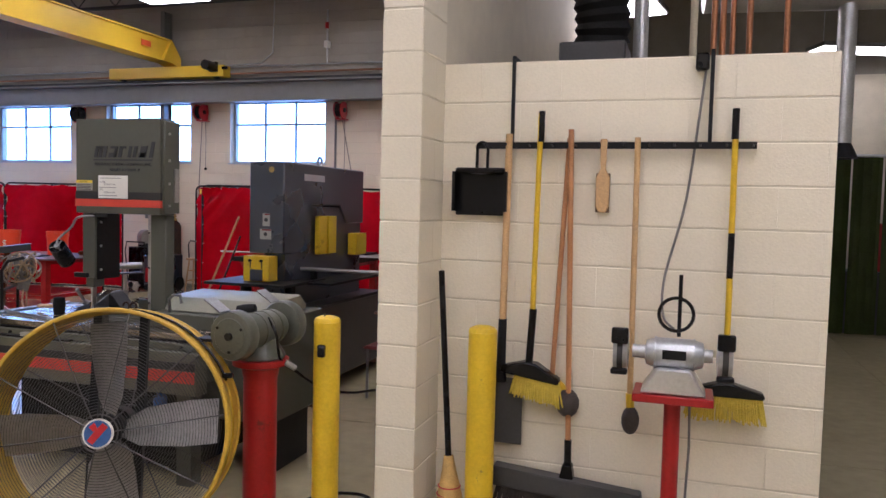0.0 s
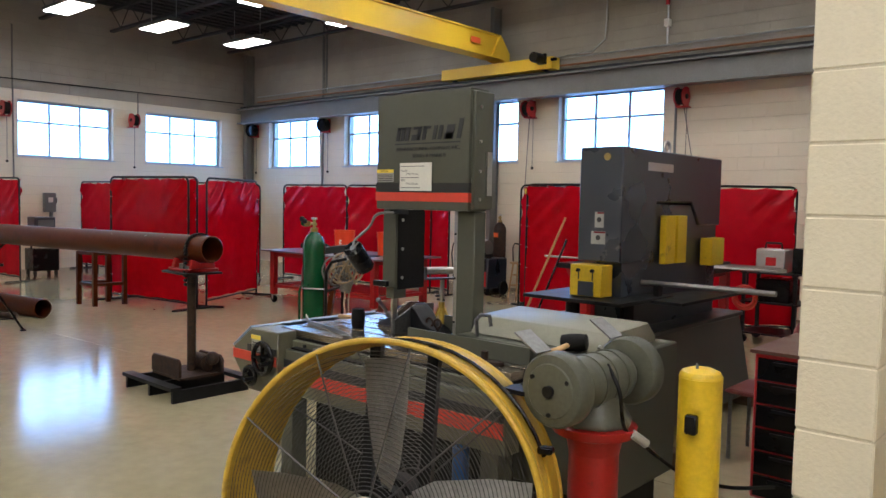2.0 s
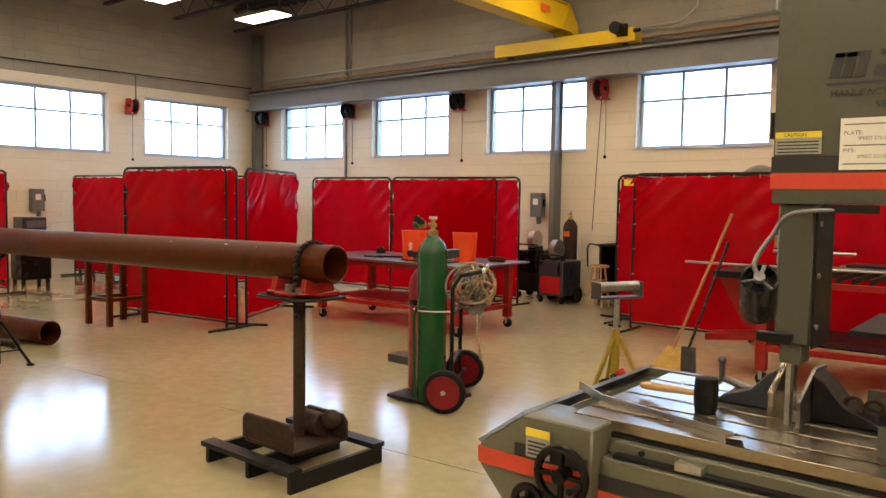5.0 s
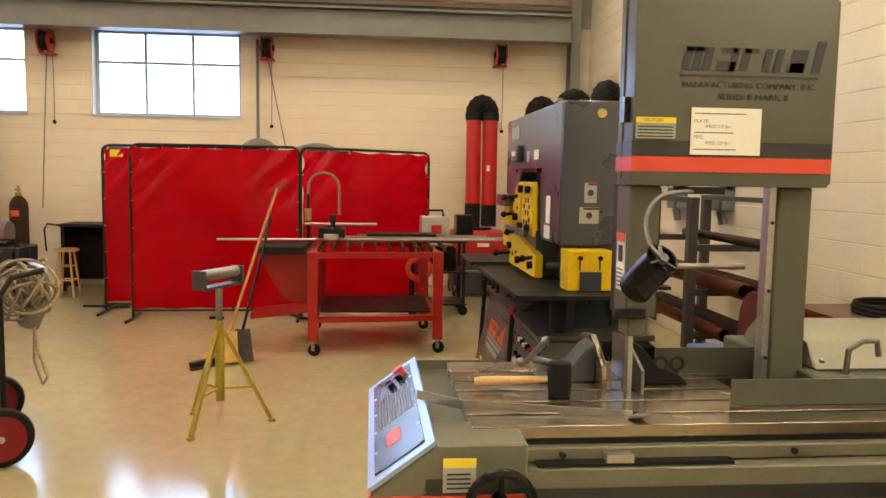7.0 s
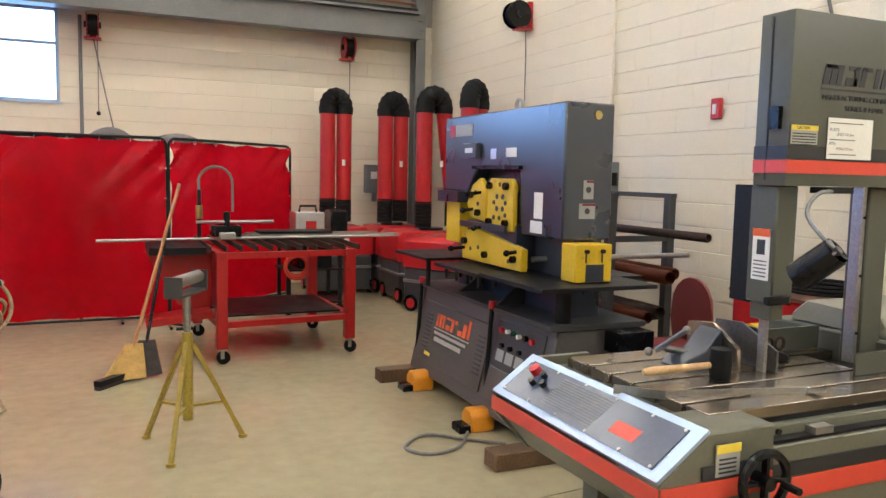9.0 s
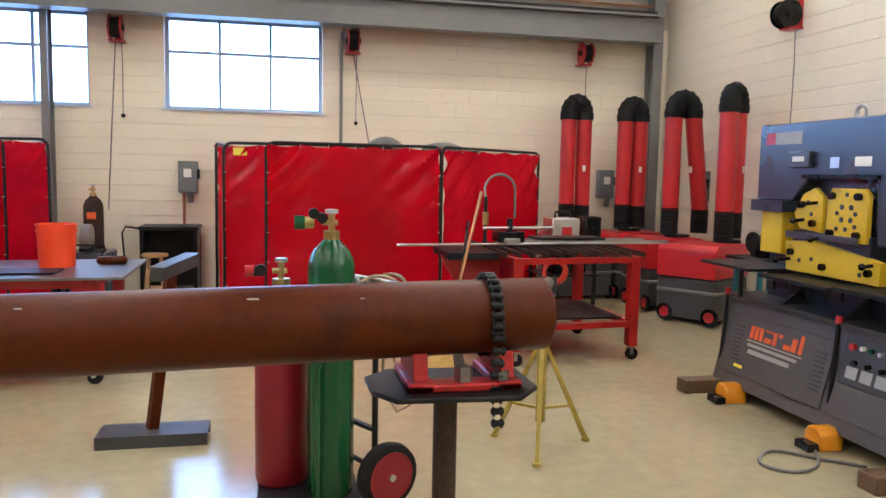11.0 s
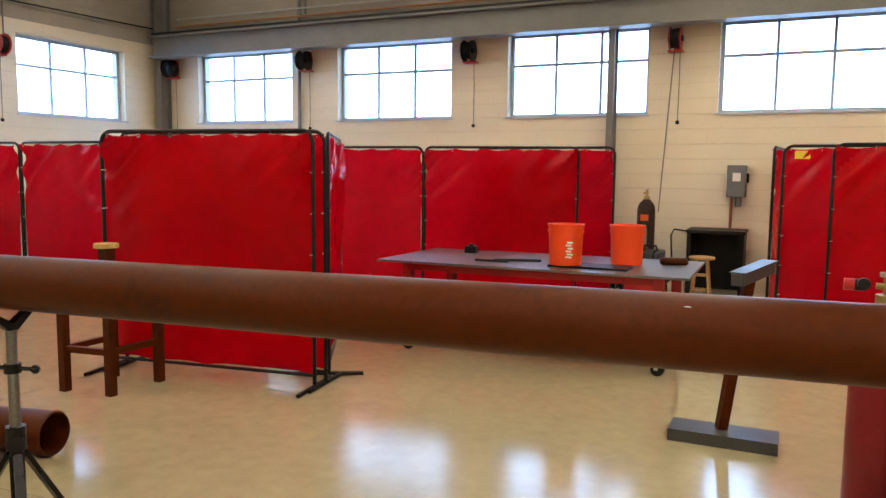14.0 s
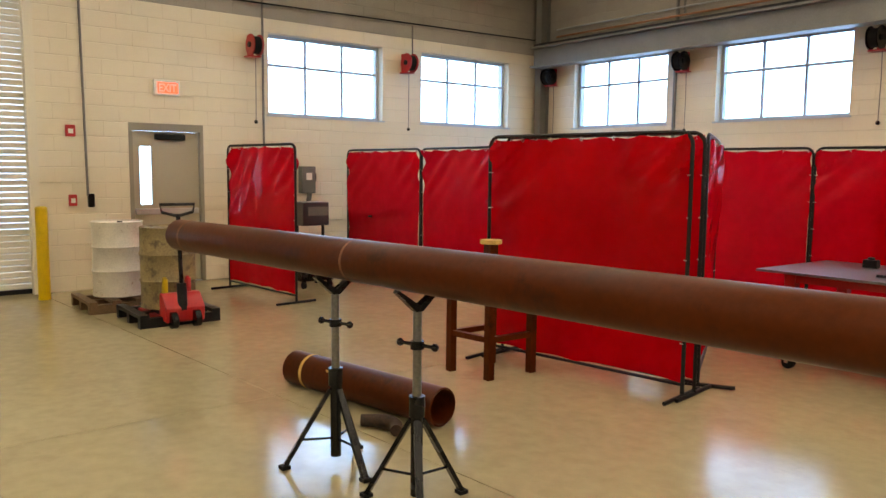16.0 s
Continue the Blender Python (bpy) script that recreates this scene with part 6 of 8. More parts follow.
for y, x in ((7.63, -3.74), (6.64, -3.74)):
    fp = thing("foot_pedal", "orange guarded foot pedal on the floor", "foot pedal", pose(x, y, 0), "foot pedals")
    B().prism([(y - 0.08, 0.0), (y + 0.08, 0.0), (y + 0.08, 0.10), (y + 0.04, 0.14), (y - 0.04, 0.14), (y - 0.08, 0.10)], "x", x - 0.02, x + 0.14).make("guard", M_PEDAL, fp, bev=0.01)
    B().box(x - 0.10, x - 0.02, y - 0.07, y + 0.06, 0.0, 0.05).make("treadle", M_BLACK, fp, bev=0.006)
run("floor_cable", [(-3.78, 6.58, 0.012), (-3.95, 6.35, 0.012), (-4.15, 6.30, 0.012), (-4.25, 6.45, 0.012), (-4.05, 6.62, 0.012), (-3.85, 6.45, 0.012), (-3.66, 6.30, 0.012)], 0.010, M_CABLE, "black cable looped on the floor")

# ---- fume extractors ----
def fume_unit(x, y, turn, arm_top=(0, 0.25), spread=0.0, top=2.72):
    """A wheeled filter unit with red lid and a folded red extraction arm."""
    fu_ = thing("fume_extractor", "red and grey mobile fume extractor with folded arm", "fume extractor", group="fume extractors")
    B().box(-0.40, 0.40, -0.36, 0.36, 0.05, 0.52).make("lower_body", M_IRONB, fu_, bev=0.04, seg=3)
    B().box(-0.41, 0.41, -0.37, 0.37, 0.345, 0.385).make("grey_band", M_STEEL, fu_, bev=0.01)
    B().prism([(-0.42, 0.525), (0.42, 0.525), (0.42, 0.78), (0.32, 0.90), (-0.36, 0.90), (-0.42, 0.84)], "y", -0.36, 0.36).make("red_lid", M_REDPL, fu_, bev=0.02, seg=2)
    B().box(-0.08, 0.08, -0.364, -0.361, 0.70, 0.75).make("badge", M_WHITE, fu_)
    for s in (-1, 1):
        for yy in (-0.30, 0.25):
            B().cyl((s * 0.37, yy, 0.10), (s * 0.405, yy, 0.10), 0.10, 20).make("wheel", M_BLACK, fu_)
            B().cyl((s * 0.405, yy, 0.10), (s * 0.415, yy, 0.10), 0.06, 16).make("hub_cap", M_REDPL, fu_)
    ux, uy = arm_top
    n = 14
    B().cyl((ux, uy, 0.88), (ux, uy, 0.93), 0.16, 24).make("swivel", M_BLACK, fu_)
    B().rings([((ux - 0.115, uy, 0.93 + 0.34 * k / n), 0.102 if k % 2 else 0.113) for k in range(n + 1)], 24).make("lower_hose", M_RUBBER, fu_, "black ribbed hose")
    r = 0.105
    tilt = spread * 1.2
    B().cyl((ux - 0.115, uy, 1.25), (ux - 0.115, uy, top - 0.28), r, 24).make("lower_tube", M_REDPL, fu_)
    B().cyl((ux + 0.115 + tilt, uy, 1.25), (ux + 0.115 + spread * 0.2, uy, top - 0.28), r, 24).make("upper_tube", M_REDPL, fu_)
    pts = []
    a0, a1 = ux - 0.115, ux + 0.115 + spread * 0.2
    mid, rad = (a0 + a1) / 2, (a1 - a0) / 2
    for k in range(17):
        a = math.pi - math.pi * k / 16
        pts.append(((mid + rad * math.cos(a), uy, top - 0.28 + max(0.0, 0.16) * math.sin(a)), 0.112 if k % 2 else 0.124))
    B().rings([((a0, uy, top - 0.36), 0.118)] + pts + [((a1, uy, top - 0.36), 0.118)], 22).make("elbow_hose", M_RUBBER, fu_, "black ribbed elbow hose")
    B().rings([((ux + 0.115 + tilt, uy, 1.25 - 0.30 * k / 14), 0.102 if k % 2 else 0.113) for k in range(15)], 22).make("hood_hose", M_RUBBER, fu_)
    B().box(ux + 0.06, ux + 0.10, uy - 0.125, uy - 0.11, 1.72, 1.80).make("badge", M_WHITE, fu_)
    fu_.matrix_basis = pose(x, y, 0, 0, 0, turn)
    return fu_

fume_unit(-2.95, 12.55, 0, (0.02, 0.12), top=2.78)
fume_unit(-2.08, 12.55, 0, (-0.02, 0.10), top=2.78)
fume_unit(-2.10, 11.62, 0, (0.17, 0.0), 0.16, top=2.77)
fume_unit(-2.08, 10.72, 32, (0.33, -0.12), top=2.78)

# ---- drum fan ----
fan = thing("drum_fan", "large yellow drum fan with wire guards", "fan")
FR, FD = 0.555, 0.31
out = [(0.0, FR + 0.012), (0.0, FR), (0.012, FR), (0.06, FR - 0.004), (0.14, FR - 0.012), (0.22, FR - 0.004), (FD - 0.012, FR), (FD, FR), (FD, FR + 0.012)]
B().rings([((0, y, 0), r) for y, r in out] + [((0, FD - 0.01, 0), FR + 0.010), ((0, 0.15, 0), FR - 0.004), ((0, 0.01, 0), FR + 0.010), ((0, 0, 0), FR + 0.012)], 72, cap=False).make("drum", M_FANY, fan, "scuffed yellow drum")
for y in (0.0, FD):
    B().loop((0, y, 0), FR + 0.008, 0.011, "y", 72, 8).make("rim", M_FANY, fan)
for y in (0.09, 0.19):
    B().loop((0, y, 0), FR + 0.002, 0.006, "y", 72, 6).make("rib", M_FANY, fan)
for side, yy, sg in (("front_guard", -0.01, -1), ("rear_guard", FD + 0.01, 1)):
    gd = B().loop((0, yy + sg * 0.05, 0), 0.085, 0.004, "y", 24, 5).make(side, M_WIRE, fan, "fine steel wire guard")
    for k in range(34):
        r = 0.10 + k * 0.0130
        B().loop((0, yy + sg * (0.05 * (1 - (r / FR) ** 2)), 0), r, 0.0013, "y", 56, 4).make("wire_ring", M_WIRE, gd)
    for k in range(10):
        a = radians(k * 36 + 8)
        pts = [(r * math.cos(a), yy + sg * (0.05 * (1 - (r / FR) ** 2) + 0.004), r * math.sin(a)) for r in (0.07, 0.2, 0.35, 0.48, FR)]
        B().tube(pts, 0.0036, 6).make("spoke", M_WIRE, gd)
badge = B().cyl((0, -0.072, 0), (0, -0.062, 0), 0.068, 32).make("hub_badge", M_WHITE, fan, "round white, blue and red badge")
B().cyl((0, -0.0745, 0), (0, -0.0722, 0), 0.060, 32).make("blue_disc", M_BLUE, badge)
B().prism([(-0.045, -0.03), (-0.02, -0.048), (0.012, -0.01), (0.045, 0.03), (0.02, 0.048), (-0.012, 0.012)], "y", -0.077, -0.075).make("red_swirl", M_REDPL, badge)
B().prism([(-0.015, 0.05), (-0.04, 0.03), (-0.02, 0.01), (0.0, 0.02)], "y", -0.077, -0.075).make("red_swirl", M_REDPL, badge)
B().cyl((0, 0.08, 0), (0, 0.14, 0), 0.07, 20).make("hub", M_DARK, fan)
for k in range(4):
    a = radians(k * 90 + 4)
    g = B()
    rows = []
    for r, w, tw in ((0.06, 0.06, 0.9), (0.15, 0.11, 0.75), (0.35, 0.12, 0.55), (0.50, 0.11, 0.40)):
        rows.append([(r, -w * math.cos(tw), 0.11 - w * math.sin(tw)), (r, w * math.cos(tw), 0.11 + w * math.sin(tw))])
    vs = [[g.bm.verts.new((r * math.cos(a) - u * math.sin(a), y, r * math.sin(a) + u * math.cos(a))) for r, u, y in row] for row in rows]
    for r0, r1 in zip(vs, vs[1:]):
        g.bm.faces.new((r0[0], r0[1], r1[1], r1[0]))
    bmesh.ops.solidify(g.bm, geom=g.bm.faces[:], thickness=0.004)
    g.make("blade", M_BLADE, fan, "dull aluminium blade")
B().cyl((0, 0.15, 0), (0, 0.26, 0), 0.09, 24).make("motor", M_DARK, fan)
for x in (-0.11, 0.11):
    B().box(x - 0.02, x + 0.02, 0.18, 0.22, -FR, FR).make("motor_strut", M_DARK, fan)
for s in (-1, 1):
    B().bar((s * 0.34, 0.06, -0.46), (s * 0.36, 0.04, -0.598), 0.04, 0.03).bar((s * 0.34, 0.23, -0.44), (s * 0.36, 0.25, -0.566), 0.04, 0.03).make("leg", M_FANY, fan)
    B().bar((s * 0.36, -0.06, -0.616), (s * 0.36, FD + 0.06, -0.555), 0.025, 0.04).make("skid", M_DARK, fan)
B().tube([(FR + 0.012) * Vector((math.cos(radians(a)), 0, math.sin(radians(a)))) + Vector((0, 0.17, 0)) for a in range(95, 22, -8)], 0.007, 6).make("power_cord", M_BLACK, fan)
B().box(0.505, 0.555, 0.12, 0.17, 0.235, 0.26).make("cord_clip", M_BLACK, fan, bev=0.006)
fan.matrix_basis = pose(-2.306, 3.128, 0.622, -8.7, 0, 23.2)

# ---- pedestal grinder ----
pg = thing("pedestal_grinder", "grey disc grinder on red steel pedestal", "grinder", pose(-1.88, 3.79, 0))
px, py = -1.88, 3.79
B().cyl((px, py, 0.025), (px, py, 0.82), 0.088, 28).make("pedestal", M_RED, pg)
B().box(px - 0.18, px + 0.18, py - 0.18, py + 0.18, 0.0, 0.025).make("base_plate", M_RED, pg, bev=0.006)
B().rings([((px, py, 0.78), 0.089), ((px, py, 0.835), 0.10), ((px, py, 0.85), 0.145), ((px, py, 0.88), 0.148), ((px, py, 0.884), 0.14)], 28).make("top_flange", M_RED, pg)
ax = Vector((0.05, 1.0, 0.0)).normalized()
c0 = Vector((px, py, 1.035))
B().rings([((px, py, 0.884), 0.135), ((px, py, 0.90), 0.135), ((px, py, 0.93), 0.115), ((px, py, 0.98), 0.085), ((px, py, 1.0), 0.080)], 8).make("foot", M_GRIND, pg, bev=0.006)
B().rings([(c0 - ax * 0.16, 0.05), (c0 - ax * 0.15, 0.075), (c0 - ax * 0.11, 0.092), (c0 + ax * 0.11, 0.092), (c0 + ax * 0.15, 0.075), (c0 + ax * 0.16, 0.05)], 28).make("motor", M_GRIND, pg)
for k in (-0.07, 0.0, 0.07):
    B().rings([(c0 + ax * (k - 0.006), 0.090), (c0 + ax * (k - 0.005), 0.0965), (c0 + ax * (k + 0.005), 0.0965), (c0 + ax * (k + 0.006), 0.090)], 28).make("motor_band", M_GRIND, pg)
for s in (-1, 1):
    c = c0 + ax * (0.225 * s)
    B().cyl(c0 + ax * 0.155 * s, c - ax * 0.03 * s, 0.034, 16).make("shaft_cover", M_GRIND, pg)
    gq = B().rings([(c - ax * 0.042, 0.10), (c - ax * 0.038, 0.118), (c - ax * 0.028, 0.125), (c + ax * 0.028, 0.125), (c + ax * 0.038, 0.118), (c + ax * 0.042, 0.10)], 32).make("wheel_guard", M_GRIND, pg)
    B().rings([(c + ax * 0.043 * s, 0.092), (c + ax * 0.047 * s, 0.088), (c + ax * 0.048 * s, 0.04)], 28).make("guard_cover", M_GRIND, gq)
    B().cyl(c + ax * 0.048 * s, c + ax * 0.062 * s, 0.02, 12).make("guard_nut", M_DARK, gq)
    for k in range(3):
        an = radians(30 + 120 * k)
        q = c + Vector((0.078 * math.cos(an), 0, 0.078 * math.sin(an))) + ax * 0.046 * s
        B().cyl(q, q + ax * 0.006 * s, 0.008, 8).make("screw", M_DARK, gq)
    B().bar(c + Vector((-0.06, 0, 0.115)), c + Vector((-0.15, 0, 0.175)), 0.09, 0.006).make("spark_shield", M_PLATE, gq)
    B().bar(c + Vector((-0.11, 0, -0.03)), c + Vector((-0.20, 0, -0.03)), 0.08, 0.016).make("tool_rest", M_DARK, gq)
B().tube(eased([(-1.82, 3.76, 1.10), (-1.76, 3.74, 1.02), (-1.75, 3.76, 0.90), (-1.72, 3.82, 0.84), (-1.62, 3.95, 0.72), (-1.52, 4.10, 0.66), (-1.40, 4.22, 0.66)]), 0.007, 8).make("cord", M_BLACK, pg)
B().cyl((-1.735, 3.79, 0.872), (-1.705, 3.84, 0.832), 0.016, 10).make("cord_plug", M_TAG, pg, "pale cord connector")
run("floor_cable", [(-1.75, 3.95, 0.012), (-1.62, 4.10, 0.012), (-1.45, 4.02, 0.012), (-1.36, 4.15, 0.012), (-1.5, 4.3, 0.012), (-1.7, 4.25, 0.012), (-1.78, 4.1, 0.012)], 0.010, M_BLACK, "black cable looped on the floor")
run("hanging_cord", [(-1.55, 3.87, 1.13), (-1.555, 3.85, 0.95)], 0.005, M_CABLE, "grey cord hung over the bollard")
pg2 = thing("cord_plug", "small black plug hanging on bollard", "plug")
B().box(-1.555, -1.515, 3.79, 3.818, 0.91, 0.975).make("plug", M_BLACK, pg2, bev=0.006)


def bollard(x, y, h, label="scuffed yellow steel bollard with domed top"):
    bo = thing("bollard", label, "bollard", pose(x, y, 0), "bollards")
    B().cyl((x, y, 0), (x, y, h - 0.032), 0.070, 32).make("post", M_BOLLARD, bo)
    B().rings([((x, y, h - 0.031), 0.071), ((x, y, h - 0.026), 0.070), ((x, y, h - 0.012), 0.062), ((x, y, h - 0.003), 0.04), ((x, y, h), 0.012)], 32).make("cap", M_BOLLARD, bo)
    return bo

bollard(-1.545, 3.89, 1.115)
bollard(-0.70, 3.88, 1.125)

# ---- bench grinder on a post ----
bg = thing("bench_grinder", "silver bench grinder on red post stand", "grinder", pose(0.2, 3.80, 0))
B().box(0.13, 0.27, 3.72, 3.88, 0.0, 0.02).make("base_plate", M_RED, bg)
B().cyl((0.2, 3.80, 0.02), (0.2, 3.80, 0.87), 0.036, 20).make("post", M_RED, bg)
B().box(0.03, 0.37, 3.68, 3.92, 0.87, 0.905).make("top_plate", M_RED, bg, bev=0.004)
B().prism([(0.06, 0.906), (0.34, 0.906), (0.27, 1.02), (0.13, 1.02)], "y", 3.70, 3.88).make("pedestal", M_ALU, bg, bev=0.008)
B().rings([((0.075, 3.79, 1.075), 0.03), ((0.08, 3.79, 1.075), 0.054), ((0.11, 3.79, 1.075), 0.064), ((0.12, 3.79, 1.075), 0.068), ((0.28, 3.79, 1.075), 0.068), ((0.29, 3.79, 1.075), 0.064), ((0.32, 3.79, 1.075), 0.054), ((0.325, 3.79, 1.075), 0.03)], 28).make("motor", M_GALV, bg)
for x in (0.118, 0.282):
    B().rings([((x - 0.004, 3.79, 1.075), 0.066), ((x - 0.0035, 3.79, 1.075), 0.072), ((x + 0.0035, 3.79, 1.075), 0.072), ((x + 0.004, 3.79, 1.075), 0.066)], 28).make("end_band", M_GALV, bg)
B().box(0.15, 0.25, 3.716, 3.722, 1.06, 1.10).make("name_plate", M_DARK, bg)
for s, x in ((-1, -0.03), (1, 0.41)):
    g_ = B().rings([((x - 0.033, 3.79, 1.075), 0.05), ((x - 0.030, 3.79, 1.075), 0.088), ((x - 0.022, 3.79, 1.075), 0.092), ((x + 0.022, 3.79, 1.075), 0.092), ((x + 0.030, 3.79, 1.075), 0.088), ((x + 0.033, 3.79, 1.075), 0.05)], 24).make("wheel_guard", M_GALV, bg)
    B().cyl((x - 0.012, 3.775, 1.07), (x + 0.012, 3.775, 1.07), 0.085, 24).make("stone", M_IRONB, g_)
    B().box(x - 0.036, x + 0.036, 3.67, 3.705, 1.12, 1.19).make("eye_shield", M_BLACK, g_, bev=0.006)
    B().box(x - 0.036, x + 0.036, 3.67, 3.71, 0.985, 1.01).make("tool_rest", M_DARK, g_, bev=0.006)
    B().cyl((x - s * 0.05, 3.79, 1.075), (x - s * 0.14, 3.79, 1.075), 0.030, 16).make("shaft_cover", M_GALV, g_)
B().loop((0.2, 3.86, 1.24), 0.075, 0.008, "y", 24, 6).make("cord_loop", M_BLACK, bg)
B().cyl((0.215, 3.87, 1.14), (0.215, 3.87, 1.42), 0.009, 8).make("plug_end", M_BLACK, bg)
run("hanging_cord", [(0.29, 4.06, 2.40), (0.27, 4.07, 2.2), (0.22, 4.07, 1.75), (0.14, 4.05, 1.4), (0.14, 3.98, 1.22), (0.2, 3.90, 1.16)], 0.006, M_CABLE, "grey cord hanging from the partition top")
run("hanging_cord", [(0.27, 3.90, 1.0), (0.28, 3.98, 0.6), (0.26, 4.0, 0.05)], 0.006, M_CABLE, "grey cord behind the grinder post")

# ---- tool rail on the partition, with what hangs on it ----
W = 4.10
rail = thing("tool_rail", "black flat steel tool rail on the wall", "tool rail")
B().box(-0.80, 0.52, W - 0.045, W - 0.035, 1.998, 2.03).make("bar", M_DARK, rail)
for x in (-0.625, 0.315):
    B().box(x - 0.009, x + 0.009, W - 0.032, W - 0.022, 2.0, 2.46).make("strap", M_DARK, rail)
    B().box(x - 0.009, x + 0.009, W - 0.032, W + 0.10, 2.446, 2.458).make("hook_over", M_DARK, rail)
for k in range(12):
    B().cyl((-0.76 + k * 0.115, W - 0.045, 2.01), (-0.76 + k * 0.115, W - 0.085, 2.02), 0.005, 6).make("peg", M_DARK, rail)
clampk = tagged(B().box(0.24, 0.30, W - 0.06, W - 0.005, 2.36, 2.44).make("cord_clamp", M_BLACK, bev=0.01), "small black clamp holding a cord", "clamp")
dp = thing("dustpan", "black plastic dustpan hanging on tool rail", "dustpan")
B().prism([(-0.915, 1.66), (-0.63, 1.66), (-0.635, 1.87), (-0.66, 1.90), (-0.885, 1.90), (-0.91, 1.87)], "y", W - 0.03, W - 0.008).make("pan", M_BLACK, dp, bev=0.006)
for z0, z1, a, b in ((1.66, 1.90, -0.915, -0.90), (1.66, 1.90, -0.645, -0.63)):
    B().box(a, b, W - 0.10, W - 0.03, z0 + 0.02, z1 - 0.02).make("side", M_BLACK, dp)
B().box(-0.90, -0.645, W - 0.10, W - 0.03, 1.87, 1.90).make("back_edge", M_BLACK, dp, bev=0.008)
for x in (-0.80, -0.745):
    B().tube([(x, W - 0.05, 1.89), (x + 0.003, W - 0.055, 2.0)], 0.008, 8).make("handle_bar", M_BLACK, dp)
B().tube(arc((-0.772, W - 0.055, 2.0), 0.028, 180, 0, n=8), 0.009, 8).make("handle", M_BLACK, dp)


def hung(name, label, cat, top, bot, r, mat):
    t_ = thing(name, label, cat)
    B().cyl(top, bot, r, 12).make("handle", mat, t_)
    return t_

sh = hung("shovel", "square shovel with long pale wooden handle", "shovel", (-0.632, W - 0.06, 2.07), (-0.640, W - 0.06, 1.10), 0.018, M_WOOD)
B().rings([((-0.640, W - 0.06, 1.14), 0.021), ((-0.642, W - 0.06, 0.90), 0.024), ((-0.642, W - 0.055, 0.82), 0.03)], 12).make("socket", M_DARK, sh)
B().prism([(-0.75, 0.84), (-0.53, 0.84), (-0.53, 0.50), (-0.75, 0.50)], "y", W - 0.050, W - 0.044).make("blade", M_IRONB, sh, bev=0.002)
b1_ = hung("push_broom", "yellow-handled broom with yellow bristles", "broom", (-0.475, W - 0.06, 2.17), (-0.49, W - 0.06, 1.05), 0.014, M_YELLOW)
B().cyl((-0.473, W - 0.06, 2.03), (-0.471, W - 0.06, 2.18), 0.0165, 12).make("grip", M_BLACK, b1_)
B().cyl((-0.485, W - 0.06, 1.20), (-0.500, W - 0.06, 0.90), 0.019, 12).make("ferrule", M_BLACK, b1_)
B().prism([(-0.64, 0.905), (-0.52, 0.935), (-0.46, 0.93), (-0.34, 0.855), (-0.345, 0.83), (-0.64, 0.875)], "y", W - 0.10, W - 0.02).make("head", M_BLACK, b1_, bev=0.008)


def bristles(pt, x0, x1, z0a, z0b, z1a, z1b, mat, seed, y=W - 0.06, n=46):
    g, q = B(), random.Random(seed)
    for k in range(n):
        u = (k + 0.5) / n
        for dy in (-0.025, 0.0, 0.025):
            x = x0 + (x1 - x0) * u
            g.cyl((x, y + dy, z0a + (z0b - z0a) * u), (x + (u - 0.5) * 0.05 + q.uniform(-0.008, 0.008), y + dy * 1.4, z1a + (z1b - z1a) * u + q.uniform(-0.012, 0.012)), 0.005, 5, r2=0.004)
    return g.make("bristles", mat, pt)

bristles(b1_, -0.56, -0.345, 0.885, 0.845, 0.77, 0.72, M_BRISTLE, 3)
b2_ = hung("push_broom", "broom with long brown wooden handle", "broom", (-0.325, W - 0.06, 2.09), (-0.29, W - 0.065, 0.55), 0.014, M_WOOD2)
B().cyl((-0.29, W - 0.065, 0.56), (-0.288, W - 0.065, 0.44), 0.018, 12).make("ferrule", M_BLACK, b2_)
B().prism([(-0.31, 0.44), (-0.265, 0.44), (-0.255, 0.37), (-0.325, 0.37)], "y", W - 0.10, W - 0.04).make("bracket", M_BLACK, b2_, bev=0.004)
B().prism([(-0.66, 0.40), (0.07, 0.34), (0.08, 0.25), (-0.66, 0.30)], "y", W - 0.12, W - 0.03).make("head", M_IRONB, b2_, bev=0.006)
bristles(b2_, -0.64, 0.07, 0.30, 0.25, 0.20, 0.15, M_BRISTLEK, 5, W - 0.075, 60)
b3_ = hung("wooden_pole", "second brown wooden handle with dark mop end", "mop", (-0.335, W - 0.03, 2.05), (-0.385, W - 0.03, 0.86), 0.013, M_WOOD2)
B().ball((-0.30, W - 0.05, 0.74), 0.065, 14, (0.9, 0.7, 1.1)).make("mop_end", M_BRISTLEK, b3_)
B().cyl((-0.385, W - 0.03, 0.87), (-0.31, W - 0.045, 0.80), 0.014, 10).make("socket", M_YELLOW, b3_)
hb = thing("hand_brush", "wooden hand brush with brown bristles", "brush")
B().prism([(-0.185, 2.045), (-0.150, 2.045), (-0.155, 1.90), (-0.135, 1.86), (-0.135, 1.72), (-0.15, 1.69), (-0.185, 1.69), (-0.20, 1.72), (-0.20, 1.86), (-0.18, 1.90)], "y", W - 0.055, W - 0.035).make("stock", M_WOOD, hb, bev=0.005)
B().box(-0.20, -0.135, W - 0.034, W - 0.008, 1.69, 1.88).make("bristles", M_TIMBER, hb)
mop = hung("round_brush", "long pale handle with round dark brush", "brush", (-0.008, W - 0.06, 2.05), (0.0, W - 0.06, 0.80), 0.014, M_WOOD)
B().cyl((0.0, W - 0.06, 0.82), (0.003, W - 0.06, 0.74), 0.020, 10).make("ferrule", M_YELLOW, mop)
